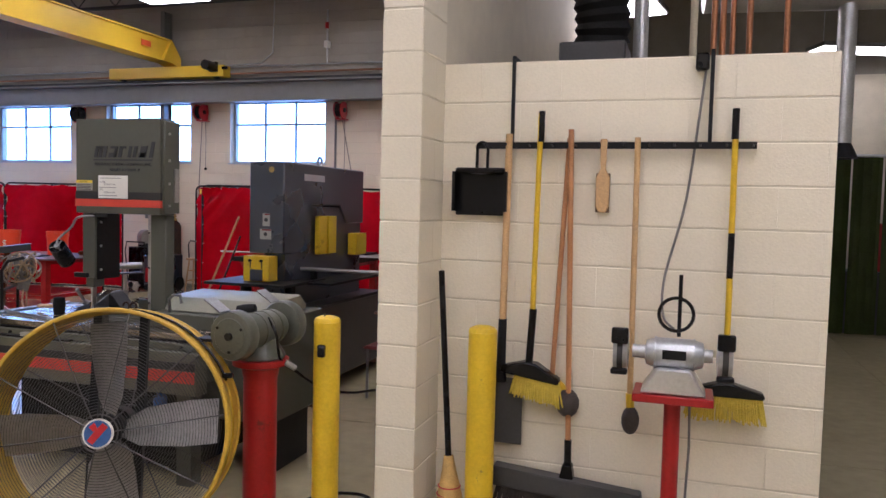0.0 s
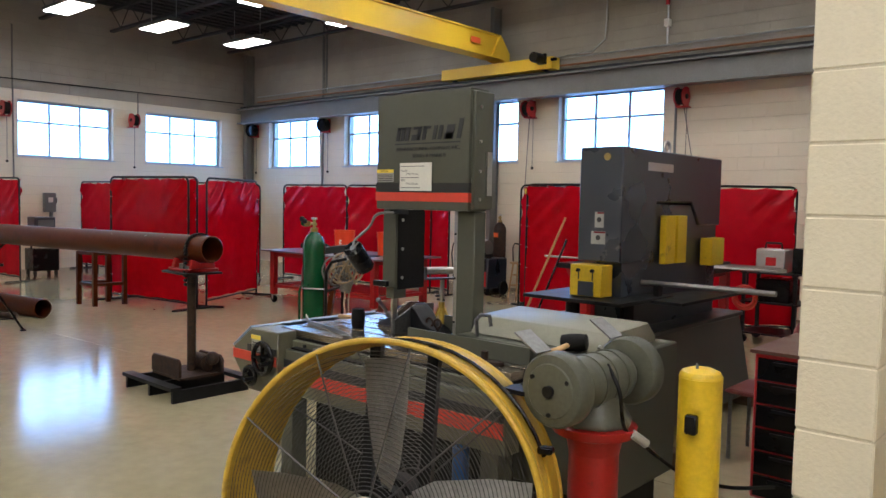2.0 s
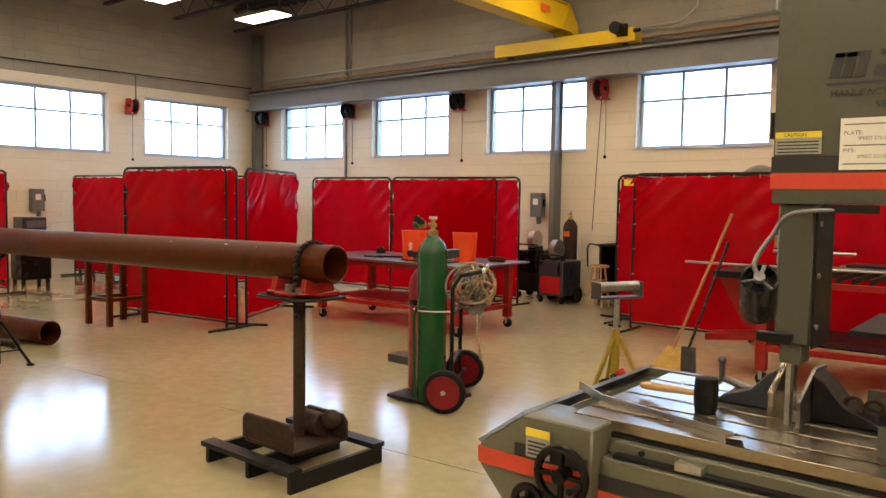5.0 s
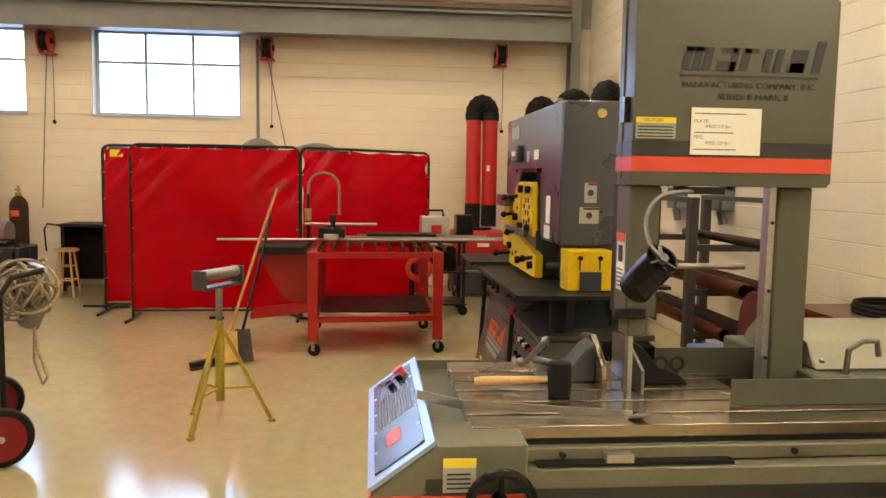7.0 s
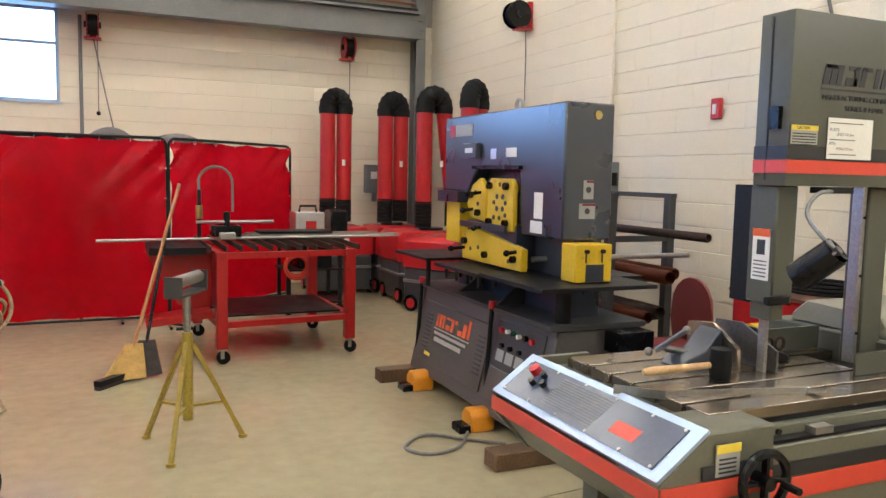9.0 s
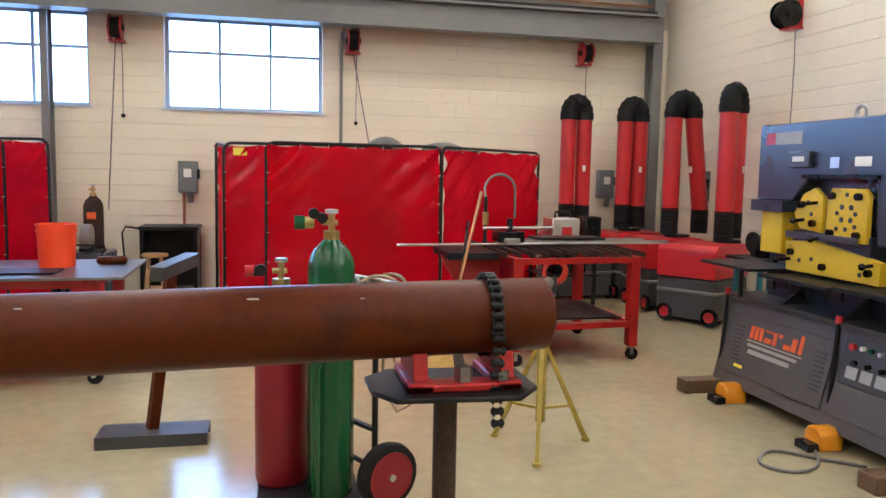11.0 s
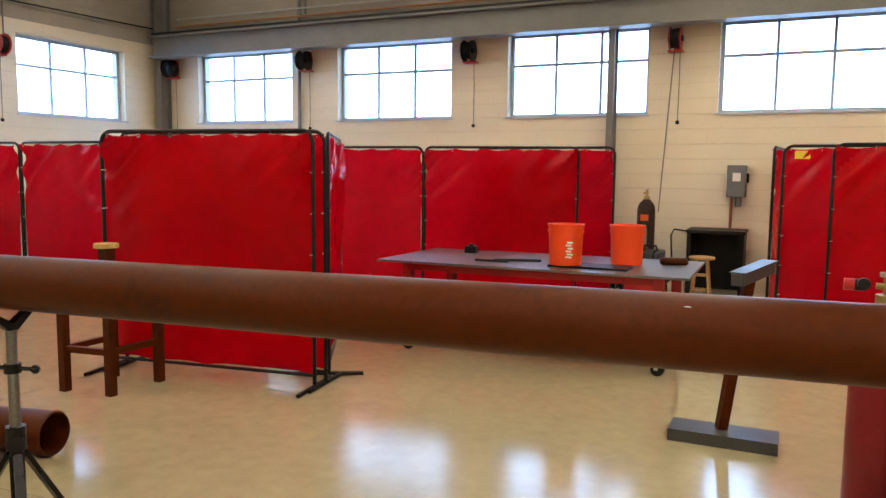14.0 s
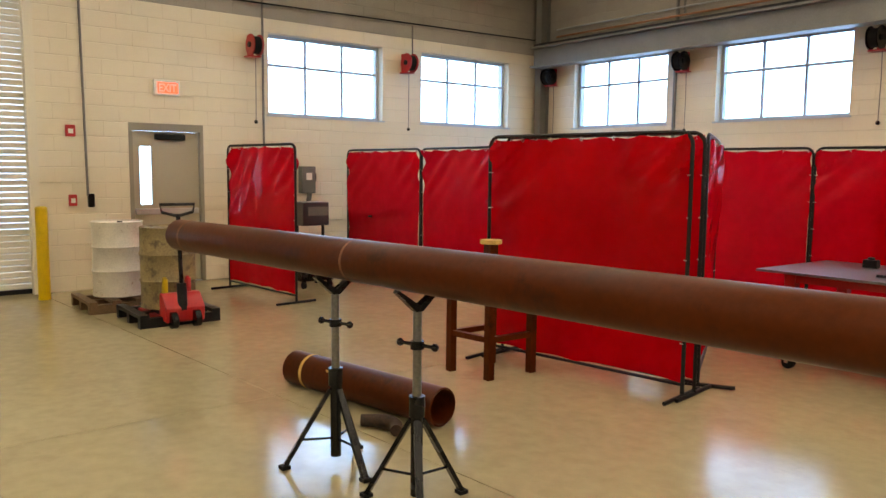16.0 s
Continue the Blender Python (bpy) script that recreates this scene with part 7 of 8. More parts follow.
B().ball((0.006, W - 0.065, 0.69), 0.058, 14, (0.75, 0.7, 1.2)).make("brush_head", M_BRISTLEK, mop)
b4_ = hung("push_broom", "yellow and black broom with yellow bristles", "broom", (0.425, W - 0.06, 2.16), (0.43, W - 0.06, 0.92), 0.014, M_YELLOW)
B().cyl((0.424, W - 0.06, 2.04), (0.424, W - 0.06, 2.18), 0.0165, 12).make("grip", M_BLACK, b4_)
B().cyl((0.427, W - 0.06, 1.40), (0.428, W - 0.06, 1.61), 0.0150, 12).make("black_band", M_BLACK, b4_)
B().prism([(0.27, 0.875), (0.40, 0.915), (0.46, 0.915), (0.60, 0.875), (0.60, 0.85), (0.27, 0.85)], "y", W - 0.10, W - 0.02).make("head", M_BLACK, b4_, bev=0.008)
bristles(b4_, 0.28, 0.59, 0.86, 0.86, 0.74, 0.74, M_BRISTLE, 9)
st_ = thing("corn_broom", "straw broom with black handle leaning in corner", "broom")
B().cyl((-0.965, 4.02, 1.37), (-0.865, 3.90, 0.42), 0.016, 12).make("handle", M_BLACK, st_)
B().rings([((-0.868, 3.905, 0.45), 0.024), ((-0.862, 3.90, 0.38), 0.036), ((-0.85, 3.885, 0.22), 0.07), ((-0.835, 3.87, 0.0), 0.10)], 16).make("straw", M_STRAW, st_)
for z in (0.30, 0.26):
    B().loop((-0.857, 3.893, z), 0.062 if z == 0.26 else 0.055, 0.004, "z", 20, 5).make("stitching", M_REDPL, st_)

# ---- west wall: roller door, exit door, drums ----
rd = thing("roller_door", "cream slatted roller door, closed", "roller door", kind="structure")
for k in range(54):
    z = 0.06 + k * 0.078
    B().prism([(XW - 0.10, z), (XW - 0.085, z + 0.012), (XW - 0.085, z + 0.060), (XW - 0.10, z + 0.074), (XW - 0.12, z + 0.074), (XW - 0.12, z)], "y", ROLLER[0], ROLLER[1] - 0.05).make("slat", M_ROLL, rd)
B().box(XW - 0.13, XW - 0.08, ROLLER[0], ROLLER[1] - 0.05, 0.0, 0.058).make("bottom_bar", M_DARK, rd)
B().box(XW - 0.14, XW + 0.06, ROLLER[1] - 0.05, ROLLER[1] + 0.06, 0, ROLLER[3] + 0.1).make("guide_rail", M_ROLL, rd)
B().box(XW - 0.14, XW + 0.30, ROLLER[0], ROLLER[1] + 0.06, ROLLER[3] + 0.1, ROLLER[3] + 0.5).make("hood", M_ROLL, rd)

dr = thing("exit_door", "tan steel exit door with narrow glass light", "door", kind="structure")
y0, y1, zt = DOOR[0], DOOR[1], DOOR[3]
B().box(XW - 0.14, XW + 0.012, y0, y0 + 0.05, 0, zt).box(XW - 0.14, XW + 0.012, y1 - 0.05, y1, 0, zt).box(XW - 0.14, XW + 0.012, y0 + 0.05, y1 - 0.05, zt - 0.10, zt).make("door_frame", M_FRAME, dr)
D0, D1 = y0 + 0.055, y1 - 0.055
g = B()
for a, b, c, d in ((D0, D0 + 0.10, 0.01, zt - 0.105), (D0 + 0.26, D1, 0.01, zt - 0.105), (D0 + 0.10, D0 + 0.26, 0.01, 1.12), (D0 + 0.10, D0 + 0.26, 1.92, zt - 0.105)):
    g.box(XW - 0.10, XW - 0.055, a, b, c, d)
g.make("leaf", M_DOOR, dr)
pn = B().box(XW - 0.082, XW - 0.076, D0 + 0.10, D0 + 0.26, 1.12, 1.92).make("pane", M_GLASS, dr)
pn.visible_shadow = False
B().box(XW - 0.055, XW + 0.015, D0 + 0.30, D0 + 0.72, zt - 0.22, zt - 0.14).make("closer", M_DARK, dr, bev=0.01)
B().box(XW - 0.055, XW - 0.01, D0 + 0.02, D1 - 0.02, 0.98, 1.06).make("push_bar", M_ALU, dr, bev=0.01)
B().box(XW - 0.10, XW + 0.0, y0 + 0.05, y1 - 0.05, 0.0, 0.008).make("threshold", M_BARE, dr)

ex = thing("exit_sign", "white exit sign with glowing red letters", "exit sign")
B().box(XW + 0.004, XW + 0.05, 5.94, 6.30, 2.62, 2.83).make("case", M_WHITE, ex, bev=0.006)
sg = B().box(XW + 0.0505, XW + 0.0525, 5.99, 6.27, 2.655, 2.80).make("face", M_EXIT, ex, "glowing red face")
words("EXIT", 0.15, M_WHITE, sg, Matrix.Translation((XW + 0.053, 6.01, 2.675)) @ pose(0, 0, 0, 90, 0, 90), fat=0.003, wide=0.24)
for y, z, w, nm, lb in ((4.87, 2.10, 0.06, "alarm_strobe", "small red fire alarm strobe on the wall"), (4.87, 1.20, 0.05, "pull_station", "small red fire alarm pull station")):
    t_ = thing(nm, lb, "alarm")
    B().box(XW + 0.004, XW + 0.05, y - w, y + w, z - 0.08, z + 0.07).make("case", M_REDPL, t_, bev=0.008)
    B().box(XW + 0.0505, XW + 0.056, y - w * 0.5, y + w * 0.5, z - 0.04, z + 0.02).make("face_plate", M_WHITE, t_)
t_ = thing("door_control", "black door control switch on conduit", "switch")
B().box(XW + 0.004, XW + 0.07, 5.05, 5.13, 1.10, 1.28).make("case", M_BLACK, t_, bev=0.01)
bo = bollard(-17.75, 4.40, 1.15, "yellow bollard guarding the roller door")


def drum(x, y, z, mat, label):
    d_ = thing("steel_drum", label, "drum", pose(x, y, z), "steel drums")
    r, h = 0.28, 0.87
    st = [((x, y, z), r - 0.01), ((x, y, z + 0.012), r + 0.006), ((x, y, z + 0.03), r)]
    for zz_ in (0.30, 0.58):
        st += [((x, y, z + zz_ - 0.025), r), ((x, y, z + zz_), r + 0.013), ((x, y, z + zz_ + 0.025), r)]
    st += [((x, y, z + h - 0.02), r), ((x, y, z + h - 0.006), r + 0.007), ((x, y, z + h), r), ((x, y, z + h - 0.02), r - 0.012)]
    g = B().rings(st, 36)
    for v in g.bm.verts:
        k = 0.018 * noise.noise(v.co * 4.0)
        dv = Vector((v.co.x - x, v.co.y - y, 0))
        if dv.length > 0.01 and 0.05 < v.co.z - z < h - 0.04:
            v.co += dv.normalized() * k
    g.make("shell", mat, d_)
    B().cyl((x + 0.12, y, z + h - 0.02), (x + 0.12, y, z + h + 0.004), 0.03, 12).make("bung", M_DARK, d_)
    return d_

drum(-16.77, 5.01, 0.14, M_DRUMW, "dented white steel drum on a pallet")
drum(-15.69, 5.23, 0.14, M_DRUMB, "stained olive steel drum on a pallet")
for x, y in ((-16.78, 5.00), (-15.70, 5.22)):
    p_ = thing("pallet", "low dark pallet under a drum", "pallet", pose(x, y, 0), "pallets")
    for k in range(4):
        B().box(x - 0.42, x + 0.42, y - 0.42 + k * 0.25, y - 0.33 + k * 0.25, 0.10, 0.137).make("board", M_TIMBER if x < -16 else M_DARK, p_)
    for k in range(3):
        B().box(x - 0.42 + k * 0.38, x - 0.34 + k * 0.38, y - 0.42, y + 0.42, 0.0, 0.10).make("bearer", M_TIMBER if x < -16 else M_DARK, p_)
pj = thing("pallet_jack", "red pallet jack with upright black handle", "pallet jack", pose(-15.3, 5.3, 0))
B().prism([(-15.50, 0.06), (-15.28, 0.05), (-15.26, 0.20), (-15.40, 0.34), (-15.48, 0.34)], "y", 5.10, 5.50).make("body", M_REDPL, pj, bev=0.01)
for y in (5.16, 5.40):
    B().prism([(-15.58, 0.14), (-15.50, 0.50), (-15.44, 0.48), (-15.44, 0.14)], "y", y - 0.02, y + 0.02).make("link", M_YELLOW if y < 5.3 else M_REDPL, pj, bev=0.004)
    B().cyl((-15.24, y - 0.03, 0.085), (-15.24, y + 0.03, 0.085), 0.085, 20).make("wheel", M_BLACK, pj)
B().cyl((-15.30, 5.28, 0.17), (-15.33, 5.28, 0.45), 0.05, 14).make("pump", M_DARK, pj)
B().cyl((-15.33, 5.28, 0.45), (-15.38, 5.28, 1.16), 0.022, 10).make("tiller", M_BLACK, pj)
B().tube([(-15.38, 5.28, 1.14), (-15.39, 5.12, 1.18), (-15.40, 5.10, 1.26), (-15.40, 5.46, 1.26), (-15.39, 5.44, 1.18), (-15.38, 5.28, 1.14)], 0.016, 8).make("handle_loop", M_BLACK, pj)
for y in (5.14, 5.44):
    B().box(-16.3, -15.48, y - 0.06, y + 0.06, 0.04, 0.09).make("fork", M_REDPL, pj)


def disconnect(name, m, w=0.24, h=0.42, label="grey wall-mounted electrical disconnect switch"):
    """A switch box with its back at y = 0."""
    d_ = thing(name, label, "switch box", group="switch boxes")
    B().box(-w / 2, w / 2, -0.13, 0, 0, h).make("case", M_GREYBOX, d_, bev=0.008)
    B().box(-w / 2 + 0.02, w / 2 - 0.02, -0.138, -0.132, 0.02, h - 0.03).make("cover", M_GREYBOX, d_, bev=0.003)
    B().box(-0.05, 0.05, -0.1415, -0.139, h * 0.5, h * 0.5 + 0.11).make("label", M_WHITE, d_)
    B().box(w / 2, w / 2 + 0.03, -0.10, -0.04, h * 0.45, h * 0.75).make("lever", M_BLACK, d_, bev=0.006)
    B().cyl((0.03, -0.06, -0.12), (0.03, -0.09, 0), 0.04, 14).make("outlet", M_GREYBOX, d_)
    d_.matrix_basis = m
    return d_

for m in (pose(-8.12, YN - 0.005, 1.33), pose(-2.16, YN - 0.005, 1.33), pose(XW + 0.005, 8.26, 1.25, 0, 0, 90), pose(XE - 0.005, 9.75, 1.34, 0, 0, -90), pose(XE - 0.005, 8.72, 1.36, 0, 0, -90), pose(XE - 0.005, 12.2, 1.33, 0, 0, -90), pose(-10.2, YN - 0.005, 1.3)):
    disconnect("disconnect_switch", m)
run("conduit", [(-8.18, YN - 0.04, 0.5), (-8.18, YN - 0.04, 1.35)], 0.02, M_COPPER, "conduit below the switch")
run("conduit", [(XE - 0.05, 8.72, 1.80), (XE - 0.05, 8.72, 5.9)], 0.018, M_BLOCK, "painted conduit up the wall")
run("conduit", [(XE - 0.05, 5.0, 2.05), (XE - 0.05, 5.0, 5.9)], 0.025, M_BLOCK, "painted conduit up the wall")
pbx = thing("panel_board", "large grey electrical panel on the side wall", "electrical panel")
B().box(XE - 0.20, XE - 0.005, 4.84, 5.44, 1.27, 2.05).make("case", M_GREYBOX, pbx, bev=0.006)
dj = B().box(XE - 0.215, XE - 0.202, 4.89, 5.39, 1.42, 1.96).make("door", M_GREYBOX, pbx, bev=0.005)
B().box(XE - 0.2175, XE - 0.2155, 5.16, 5.25, 1.58, 1.74).make("label", M_WHITE, dj)
B().box(XE - 0.2195, XE - 0.2178, 5.16, 5.25, 1.70, 1.74).make("label_head", M_LABELY, dj)
B().box(XE - 0.2045, XE - 0.202, 5.2, 5.34, 1.36, 1.38).make("small_label", M_WHITE, pbx)
B().cyl((XE - 0.10, 5.40, 0.9), (XE - 0.10, 5.40, 1.27), 0.03, 12).make("conduit_stub", M_DARK, pbx)
run("wall_cable", [(XE - 0.03, 6.45, 3.4), (XE - 0.03, 6.16, 2.5), (XE - 0.04, 5.78, 1.65), (XE - 0.04, 5.44, 0.92)], 0.012, M_CABLE, "slack black cable across the wall")
al = thing("alarm_strobe", "red fire alarm strobe on side wall", "alarm")
B().box(XE - 0.05, XE - 0.004, 7.25, 7.35, 2.12, 2.29).make("case", M_REDPL, al, bev=0.008)
B().box(XE - 0.056, XE - 0.0505, 7.28, 7.32, 2.16, 2.24).make("lens", M_WHITE, al)
tc_ = thing("tool_chest", "red steel tool chest with black drawers and brown top", "cabinet", pose(-1.6, 5.9, 0))
B().box(-1.95, -1.25, 5.56, 6.28, 0.10, 0.88).make("body", M_REDPL, tc_, bev=0.008)
B().box(-1.97, -1.23, 5.54, 6.30, 0.882, 0.90).make("top", material("brown_top", (0.12, 0.05, 0.035), 0.45, vary=0.2), tc_, "dull brown top")
for k in range(6):
    B().box(-1.93, -1.27, 5.545, 5.558, 0.12 + k * 0.125, 0.235 + k * 0.125).make("drawer", M_BLACK, tc_, bev=0.003)
    B().box(-1.85, -1.35, 5.53, 5.544, 0.205 + k * 0.125, 0.222 + k * 0.125).make("handle", M_DARK, tc_)
for x in (-1.90, -1.30):
    for y in (5.62, 6.22):
        B().cyl((x - 0.015, y, 0.05), (x + 0.015, y, 0.05), 0.05, 12).make("caster", M_RUBBER, tc_)
coil = thing("cable_coil", "coil of thick black cable on tool chest", "cable")
for k in range(5):
    B().loop((-1.58 + 0.01 * k, 5.90, 0.915 + 0.022 * (k % 3)), 0.20 + 0.012 * k, 0.012, "z", 36, 6).make("turn", M_RUBBER, coil)
rack = thing("stock_rack", "dark steel rack holding pipe offcuts", "rack", pose(-1.7, 7.6, 0))
for y in (7.55, 8.65):
    for x in (-2.05, -1.45):
        B().box(x - 0.035, x + 0.035, y - 0.035, y + 0.035, 0, 1.46).make("post", M_IRONB, rack)
    for z in (0.45, 0.78, 1.12):
        B().bar((-2.05, y, z), (-1.45, y, z), 0.05).make("arm", M_IRONB, rack)
for x in (-2.05, -1.45):
    B().bar((x, 7.50, 1.48), (x, 8.70, 1.48), 0.06, 0.04).make("top_rail", M_IRONB, rack)
    B().bar((x, 7.50, 0.15), (x, 8.70, 0.15), 0.05).make("bottom_rail", M_IRONB, rack)
for k, (x, z, r, a) in enumerate(((-1.92, 0.87, 0.055, 6.6), (-1.80, 0.855, 0.045, 6.75), (-1.66, 0.86, 0.05, 6.85), (-1.75, 1.19, 0.035, 6.4), (-1.95, 0.53, 0.05, 6.8), (-1.75, 0.54, 0.055, 6.9))):
    o_ = thing("pipe_offcut", "rusty pipe offcut lying on rack", "pipe", group="pipe offcuts")
    pipe_mesh(B(), (x, a + 0.35, z), (x, a + 1.98, z), r, 0.008, 20).make("tube", M_RUST if k % 2 else M_PIPE, o_)
chair = thing("shop_chair", "maroon moulded plastic shop chair beside rack", "chair", pose(-2.18, 6.52, 0))
B().prism([(-2.43, 0.455), (-2.40, 0.44), (-2.05, 0.43), (-2.01, 0.47), (-2.05, 0.46), (-2.38, 0.47)], "y", 6.37, 6.80).make("seat", M_MAROON, chair, bev=0.008)
B().prism([(6.40, 0.47), (6.77, 0.47), (6.80, 0.62)] + [(6.585 + 0.205 * math.cos(radians(a)), 0.72 + 0.21 * math.sin(radians(a))) for a in range(0, 181, 20)] + [(6.37, 0.62)], "x", -2.035, -2.012).make("backrest", M_MAROON, chair, bev=0.006)
for x in (-2.39, -2.05):
    for y in (6.41, 6.76):
        B().cyl((x, y, 0), (x, y, 0.44), 0.013, 10).make("leg", M_PLATE, chair)
vs_ = thing("belt_vise", "blue machine vise on a low stand", "vise", pose(-2.5, 5.55, 0))
B().box(-2.62, -2.42, 5.45, 5.62, 0.0, 0.70).make("stand", M_IRONB, vs_)
B().box(-2.68, -2.36, 5.42, 5.60, 0.70, 0.82).make("body", M_BLUE, vs_, bev=0.01)
B().cyl((-2.36, 5.51, 0.77), (-2.22, 5.51, 0.77), 0.06, 16).make("drum", M_YELLOW, vs_)
B().cyl((-2.72, 5.51, 0.76), (-2.68, 5.51, 0.76), 0.03, 12).make("screw", M_BARE, vs_)
vs_.matrix_basis = pose(-0.22, 0.0, 0.0) @ vs_.matrix_basis
pj.matrix_basis = pose(0.10, -0.07, 0.0) @ pj.matrix_basis

# ---- back wall machines, stool, carts ----
bc = cylinder("argon_cylinder", "tall dark brown gas cylinder behind welder", -9.17, 12.75, 1.30, 0.115, M_RUST, z0=0.0)
B().box(-9.22, -9.12, 12.628, 12.634, 1.02, 1.10).make("label", M_ORTEXT, bc)
for i_, (x, y, mat, h, lb) in enumerate(((-9.68, 12.60, M_BLACK, 0.78, "black wheeled welding machine with hoses"), (-9.10, 12.33, M_IRON, 0.66, "dark wheeled welding machine with red front"))):
    w_ = thing("welding_machine", lb, "welder", pose(x, y, 0), "welding machines")
    B().box(x - 0.22, x + 0.22, y - 0.28, y + 0.28, 0.12, h).make("case", mat, w_, bev=0.015)
    B().box(x - 0.18, x + 0.18, y - 0.286, y - 0.281, 0.16, 0.42).make("front", M_REDPL if i_ else M_DARK, w_)
    for dx in (-0.24, 0.24):
        B().cyl((x + dx - 0.02, y + 0.15, 0.12), (x + dx + 0.02, y + 0.15, 0.12), 0.12, 18).make("wheel", M_RUBBER, w_)
        B().cyl((x + dx * 0.8 - 0.015, y - 0.24, 0.05), (x + dx * 0.8 + 0.015, y - 0.24, 0.05), 0.05, 12).make("caster", M_RUBBER, w_)
    B().cyl((x - 0.1, y - 0.02, h + 0.16), (x + 0.0, y - 0.02, h + 0.16), 0.16, 20).make("wire_spool", M_BARE, w_)
    B().box(x - 0.12, x + 0.02, y - 0.12, y + 0.12, h, h + 0.06).make("feeder", M_DARK, w_)
    for k in range(3):
        B().loop((x + 0.16, y - 0.18, h - 0.12), 0.10 + 0.02 * k, 0.010, "x", 22, 6).make("cable_loop", M_RUBBER, w_)
    B().tube([(x - 0.2, y - 0.3, 0.12), (x - 0.22, y - 0.36, 0.7), (x - 0.2, y - 0.34, h + 0.1), (x + 0.2, y - 0.34, h + 0.1), (x + 0.22, y - 0.36, 0.7)], 0.012, 8).make("push_handle", M_DARK, w_)
ts = thing("tool_stand", "teal steel tool stand with dark top", "stand", pose(-2.72, 9.2, 0))
M_TEAL = material("teal_paint", (0.012, 0.13, 0.17), 0.4, vary=0.12, bump=0.04)
for x in (-2.90, -2.52):
    for y in (9.02, 9.40):
        B().box(x - 0.022, x + 0.022, y - 0.022, y + 0.022, 0, 0.86).make("leg", M_TEAL, ts, bev=0.003)
for z in (0.14, 0.80):
    B().box(-2.88, -2.54, 9.0, 9.03, z, z + 0.05).box(-2.88, -2.54, 9.39, 9.42, z, z + 0.05).make("rail", M_TEAL, ts)
B().box(-2.98, -2.44, 8.94, 9.48, 0.862, 0.89).make("top", M_DARK, ts, bev=0.004)
sg_ = thing("belt_sander", "small black belt sander on teal stand", "sander", pose(-2.7, 9.2, 0.89))
B().box(-2.82, -2.60, 9.10, 9.32, 0.892, 1.0).make("base", M_BLACK, sg_, bev=0.02, seg=2)
B().cyl((-2.84, 9.21, 1.04), (-2.58, 9.21, 1.04), 0.075, 20).make("motor", M_IRONB, sg_)
for x in (-2.88, -2.55):
    B().cyl((x, 9.21, 1.04), (x + 0.03, 9.21, 1.04), 0.10, 20).make("wheel", M_DARK, sg_)
for ob in (ts, sg_):
    ob.matrix_basis = pose(0.42, 0.05, 0.0) @ ob.matrix_basis
stool = thing("stool", "round wooden stool with four legs", "stool", pose(-8.40, 12.3, 0))
sx, sy = -8.40, 12.3
B().rings([((sx, sy, 0.595), 0.14), ((sx, sy, 0.60), 0.155), ((sx, sy, 0.625), 0.155), ((sx, sy, 0.63), 0.14)], 28).make("seat", M_WOOD, stool)
for k in range(4):
    a = radians(45 + 90 * k)
    ex_, ey_ = math.cos(a), math.sin(a)
    B().cyl((sx + 0.09 * ex_, sy + 0.09 * ey_, 0.60), (sx + 0.17 * ex_, sy + 0.17 * ey_, 0.0), 0.016, 10, r2=0.013).make("leg", M_WOOD, stool)
    b = radians(135 + 90 * k)
    B().cyl((sx + 0.14 * ex_, sy + 0.14 * ey_, 0.22), (sx + 0.14 * math.cos(b), sy + 0.14 * math.sin(b), 0.22), 0.009, 8).make("rung", M_WOOD, stool)
    B().cyl((sx + 0.115 * ex_, sy + 0.115 * ey_, 0.40), (sx + 0.115 * math.cos(b), sy + 0.115 * math.sin(b), 0.40), 0.009, 8).make("rung", M_WOOD, stool)
wt = thing("metal_workbench", "dark steel bench cart against the wall", "bench", pose(-7.95, 13.0, 0))
B().box(-8.66, -7.94, 12.72, 13.30, 0.88, 0.92).make("top", M_DARK, wt, bev=0.004)
B().box(-8.64, -7.96, 13.26, 13.29, 0.10, 0.88).make("back_panel", M_DARK, wt)
for x in (-8.62, -7.98):
    B().box(x - 0.02, x + 0.02, 12.75, 13.28, 0.05, 0.88).make("side_panel", M_DARK, wt)
    for y in (12.78, 13.24):
        B().box(x - 0.025, x + 0.025, y - 0.025, y + 0.025, 0.0, 0.88).make("leg", M_DARK, wt)
B().tube([(-8.64, 12.74, 0.90), (-8.80, 12.72, 0.92), (-8.84, 12.72, 0.84), (-8.82, 12.72, 0.55)], 0.012, 8).make("side_handle", M_DARK, wt)
ww = thing("welding_machine", "dark welding machine on cart by the window wall", "welder", pose(-16.6, 7.7, 0), "welding machines")
B().box(-16.90, -16.45, 7.45, 7.95, 0.10, 0.55).make("case", M_BLACK, ww, bev=0.015)
B().box(-16.88, -16.5, 7.5, 7.9, 0.86, 1.18).make("feeder", M_IRON, ww, bev=0.012)
for y in (7.5, 7.9):
    B().bar((-16.68, y, 0.55), (-16.68, y, 0.86), 0.03).make("post", M_DARK, ww)
    for x in (-16.86, -16.5):
        B().cyl((x, y - 0.02, 0.05), (x, y + 0.02, 0.05), 0.05, 12).make("wheel", M_RUBBER, ww)
B().box(-16.455, -16.445, 7.55, 7.85, 1.0, 1.12).make("dial_panel", M_GREYBOX, ww)
bt = thing("work_bench", "open dark steel work bench frame", "bench", pose(-17.4, 9.4, 0))
B().box(-17.75, -17.1, 8.98, 9.75, 0.90, 0.93).make("top", M_DARK, bt)
for x in (-17.7, -17.15):
    for y in (9.03, 9.70):
        B().box(x - 0.02, x + 0.02, y - 0.02, y + 0.02, 0, 0.90).make("leg", M_DARK, bt)
B().bar((-17.7, 9.03, 0.45), (-17.7, 9.70, 0.45), 0.03).make("rail", M_DARK, bt)
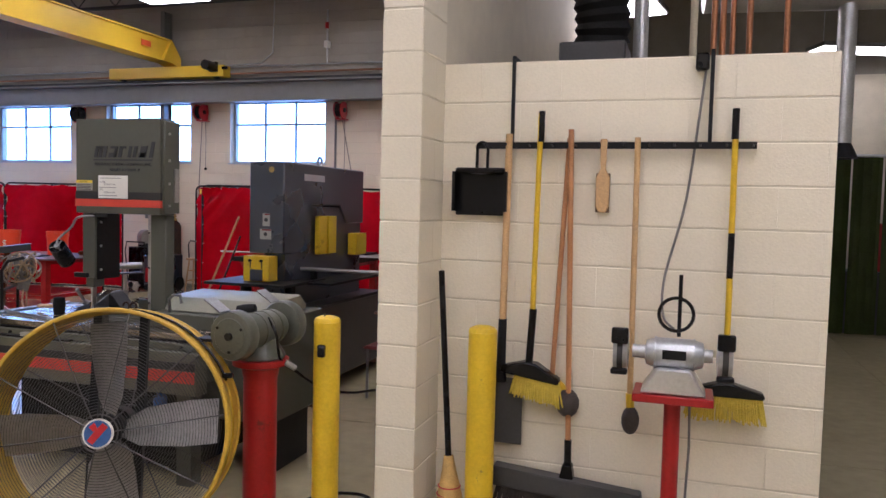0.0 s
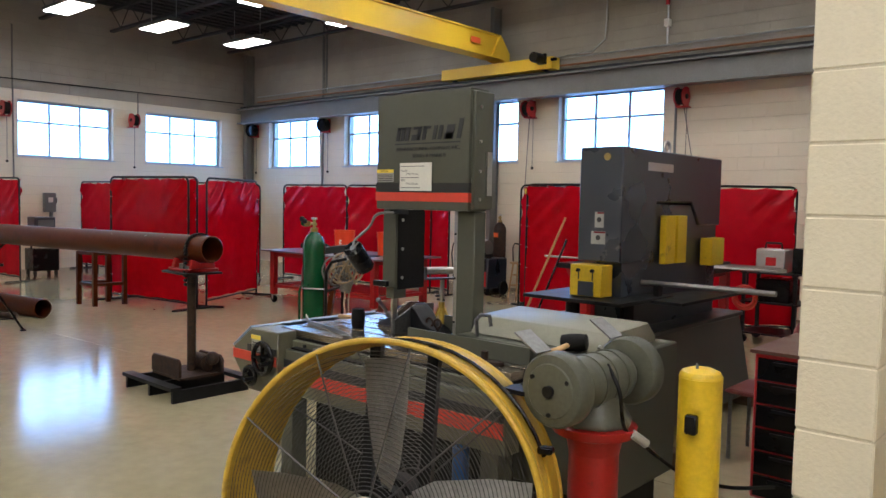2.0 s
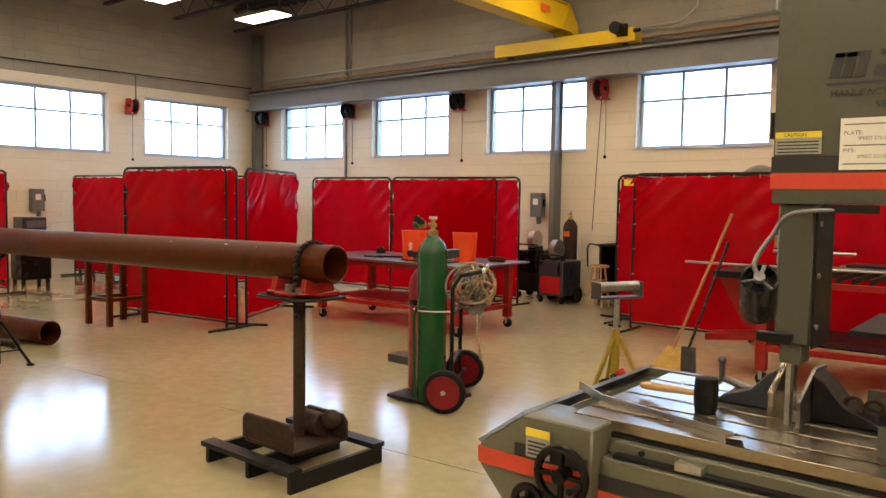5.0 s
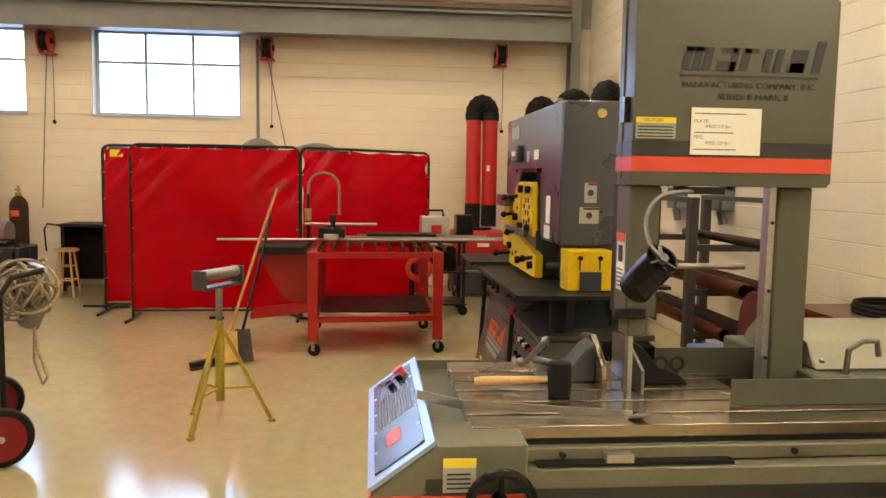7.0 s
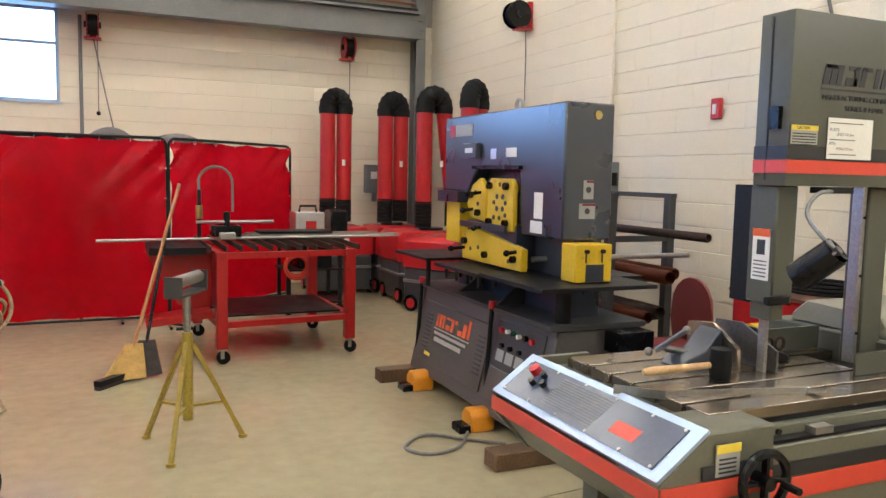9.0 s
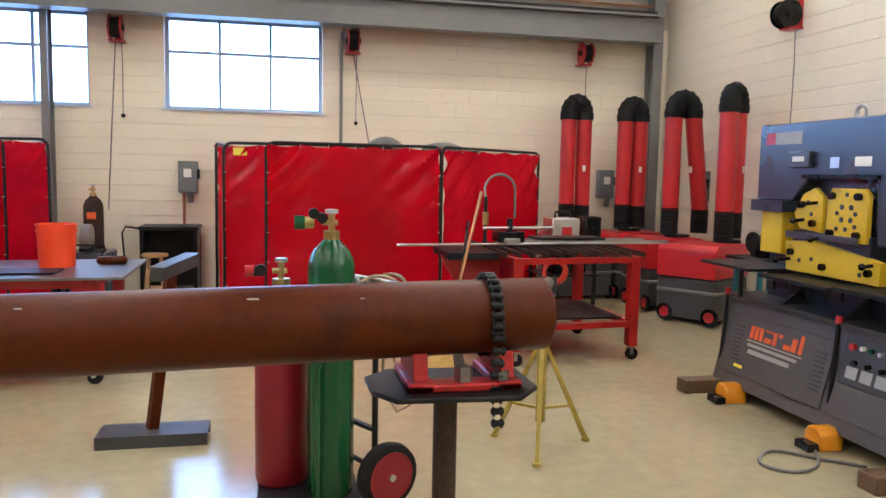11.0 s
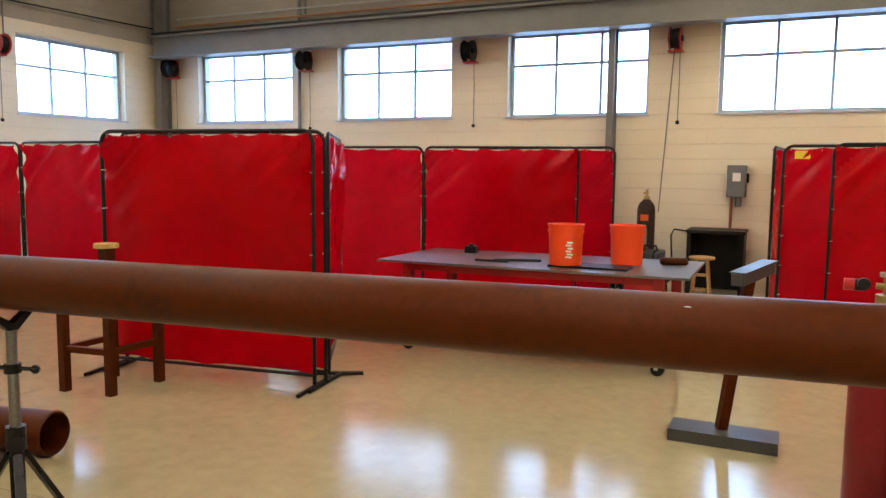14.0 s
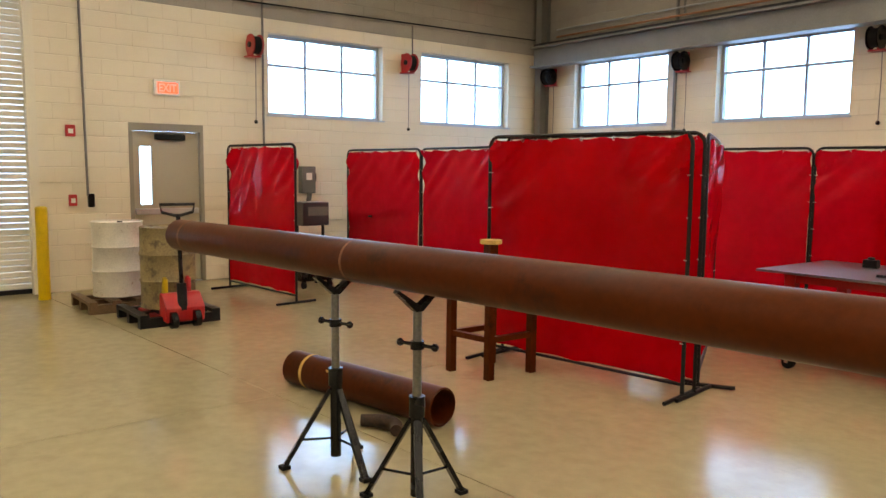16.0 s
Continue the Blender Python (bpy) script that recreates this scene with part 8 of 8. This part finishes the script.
B().box(-17.5, -17.2, 9.5, 9.72, 0.93, 1.0).make("anvil_block", M_RUST, bt)
for ob in (ww, bt):
    ob.matrix_basis = pose(-0.2, -0.1, 0.0) @ ob.matrix_basis
lv = thing("wall_louvre", "dark ventilation louvre high on the wall", "louvre", kind="structure")
for k in range(9):
    B().prism([(XW + 0.004, 4.42 + k * 0.10), (XW + 0.06, 4.40 + k * 0.10), (XW + 0.06, 4.41 + k * 0.10), (XW + 0.004, 4.49 + k * 0.10)], "y", 5.45, 6.82).make("blade", M_FRAME, lv)
B().box(XW + 0.002, XW + 0.07, 6.82, 6.88, 4.36, 5.35).box(XW + 0.002, XW + 0.07, 5.40, 5.45, 4.36, 5.35).box(XW + 0.002, XW + 0.07, 5.45, 6.82, 4.36, 4.40).make("louvre_frame", M_ROLL, lv)

# ---- next room, seen past and above the partition ----
gc = thing("green_curtain", "dark green vinyl welding curtain on rail", "curtain")
B().cyl((1.1, 11.7, 2.52), (4.9, 12.3, 2.52), 0.02, 10).make("rail", M_GALV, gc)
for k in range(9):
    x = 1.15 + k * 0.40
    g = B()
    rows = []
    for i in range(9):
        u = i / 8
        rows.append([(x + 0.38 * u, 11.71 + (x + 0.38 * u - 1.1) * 0.158 + 0.03 * math.sin(u * 12 + k), z) for z in (0.08, 0.9, 1.7, 2.5)])
    vs = [[g.bm.verts.new(p) for p in r] for r in rows]
    for r0, r1 in zip(vs, vs[1:]):
        for j in range(3):
            g.bm.faces.new((r0[j], r1[j], r1[j + 1], r0[j + 1]))
    bmesh.ops.solidify(g.bm, geom=g.bm.faces[:], thickness=0.002)
    g.make("strip", M_GREENCUR, gc)
for x in (1.1, 4.9):
    B().cyl((x, 11.7 + (x - 1.1) * 0.158, 0), (x, 11.7 + (x - 1.1) * 0.158, 2.52), 0.02, 10).make("post", M_DARK, gc)
fd = thing("flex_duct", "black flexible ventilation duct", "duct")
B().rings([((-0.74 + 0.42 * math.sin(k / 30 * 1.7), 5.0 + 0.2 * k / 30, 3.9 - 1.15 * k / 30), 0.155 if k % 2 else 0.175) for k in range(31)], 22).make("hose", M_RUBBER, fd, "black ribbed hose")
B().box(-0.56, -0.16, 5.0, 5.4, 0.0, 2.72).make("collector", M_IRONB, fd, "grey collector cabinet", bev=0.01)
for x, y, r, mat, z0 in ((-0.30, 5.6, 0.05, M_GALV, 2.2), (-0.12, 5.7, 0.05, M_GALV, 2.2), (0.22, 7.0, 0.03, M_BLOCK, 0), (0.38, 7.1, 0.025, M_COPPER, 0), (0.45, 7.1, 0.025, M_COPPER, 0), (0.53, 7.15, 0.022, M_COPPER, 0), (0.66, 7.15, 0.025, M_COPPER, 0), (0.96, 7.3, 0.025, M_COPPER, 0)):
    run("riser_pipe", [(x, y, z0), (x, y, 5.9)], r, mat, "upright service pipe in the next room", 12)
tagged(B().box(-0.36, -0.04, 5.45, 5.85, 0, 2.2).make("service_cabinet", M_IRONB, bev=0.01), "grey service cabinet behind the partition", "cabinet")
run("round_duct", [(0.3, 8.2, 3.85), (6.9, 8.9, 3.85)], 0.22, M_GALV, "large galvanised round duct", 28)
run("round_duct", [(1.58, 8.3, 2.36), (1.58, 8.3, 3.7)], 0.085, M_GALV, "galvanised drop duct", 20)
tagged(B().cyl((1.58, 8.3, 2.24), (1.58, 8.3, 2.38), 0.15, 20, r2=0.085).make("duct_hood", M_DARK), "dark hood on the drop duct", "duct")
mb = thing("machine_bench", "dark machine bench behind green curtains", "bench", pose(3.2, 12.6, 0))
B().box(2.4, 4.2, 12.55, 13.2, 0.0, 0.9).make("body", M_IRONB, mb, bev=0.01)
B().box(2.6, 3.2, 12.7, 13.1, 0.9, 1.6).make("upper_case", M_REDPL, mb, bev=0.02)
for x, y, a in ((-0.42, 9.2, 80), (2.42, 12.4, 20)):
    low = thing("pendant_light", "white pendant ceiling light in the next room, on", "ceiling light", group="pendant lights")
    B().box(-0.62, 0.62, -0.25, 0.25, 0.03, 0.09).make("housing", M_STEEL, low, bev=0.008)
    B().box(-0.59, 0.59, -0.22, 0.22, 0.012, 0.028).make("diffuser", M_LAMP, low, "glowing white diffuser")
    for dx in (-0.5, 0.5):
        B().cyl((dx, 0, 0.09), (dx, 0, 1.99), 0.006, 6).make("hanger", M_GALV, low)
    low.matrix_basis = pose(x, y, 4.0, 0, 0, a)
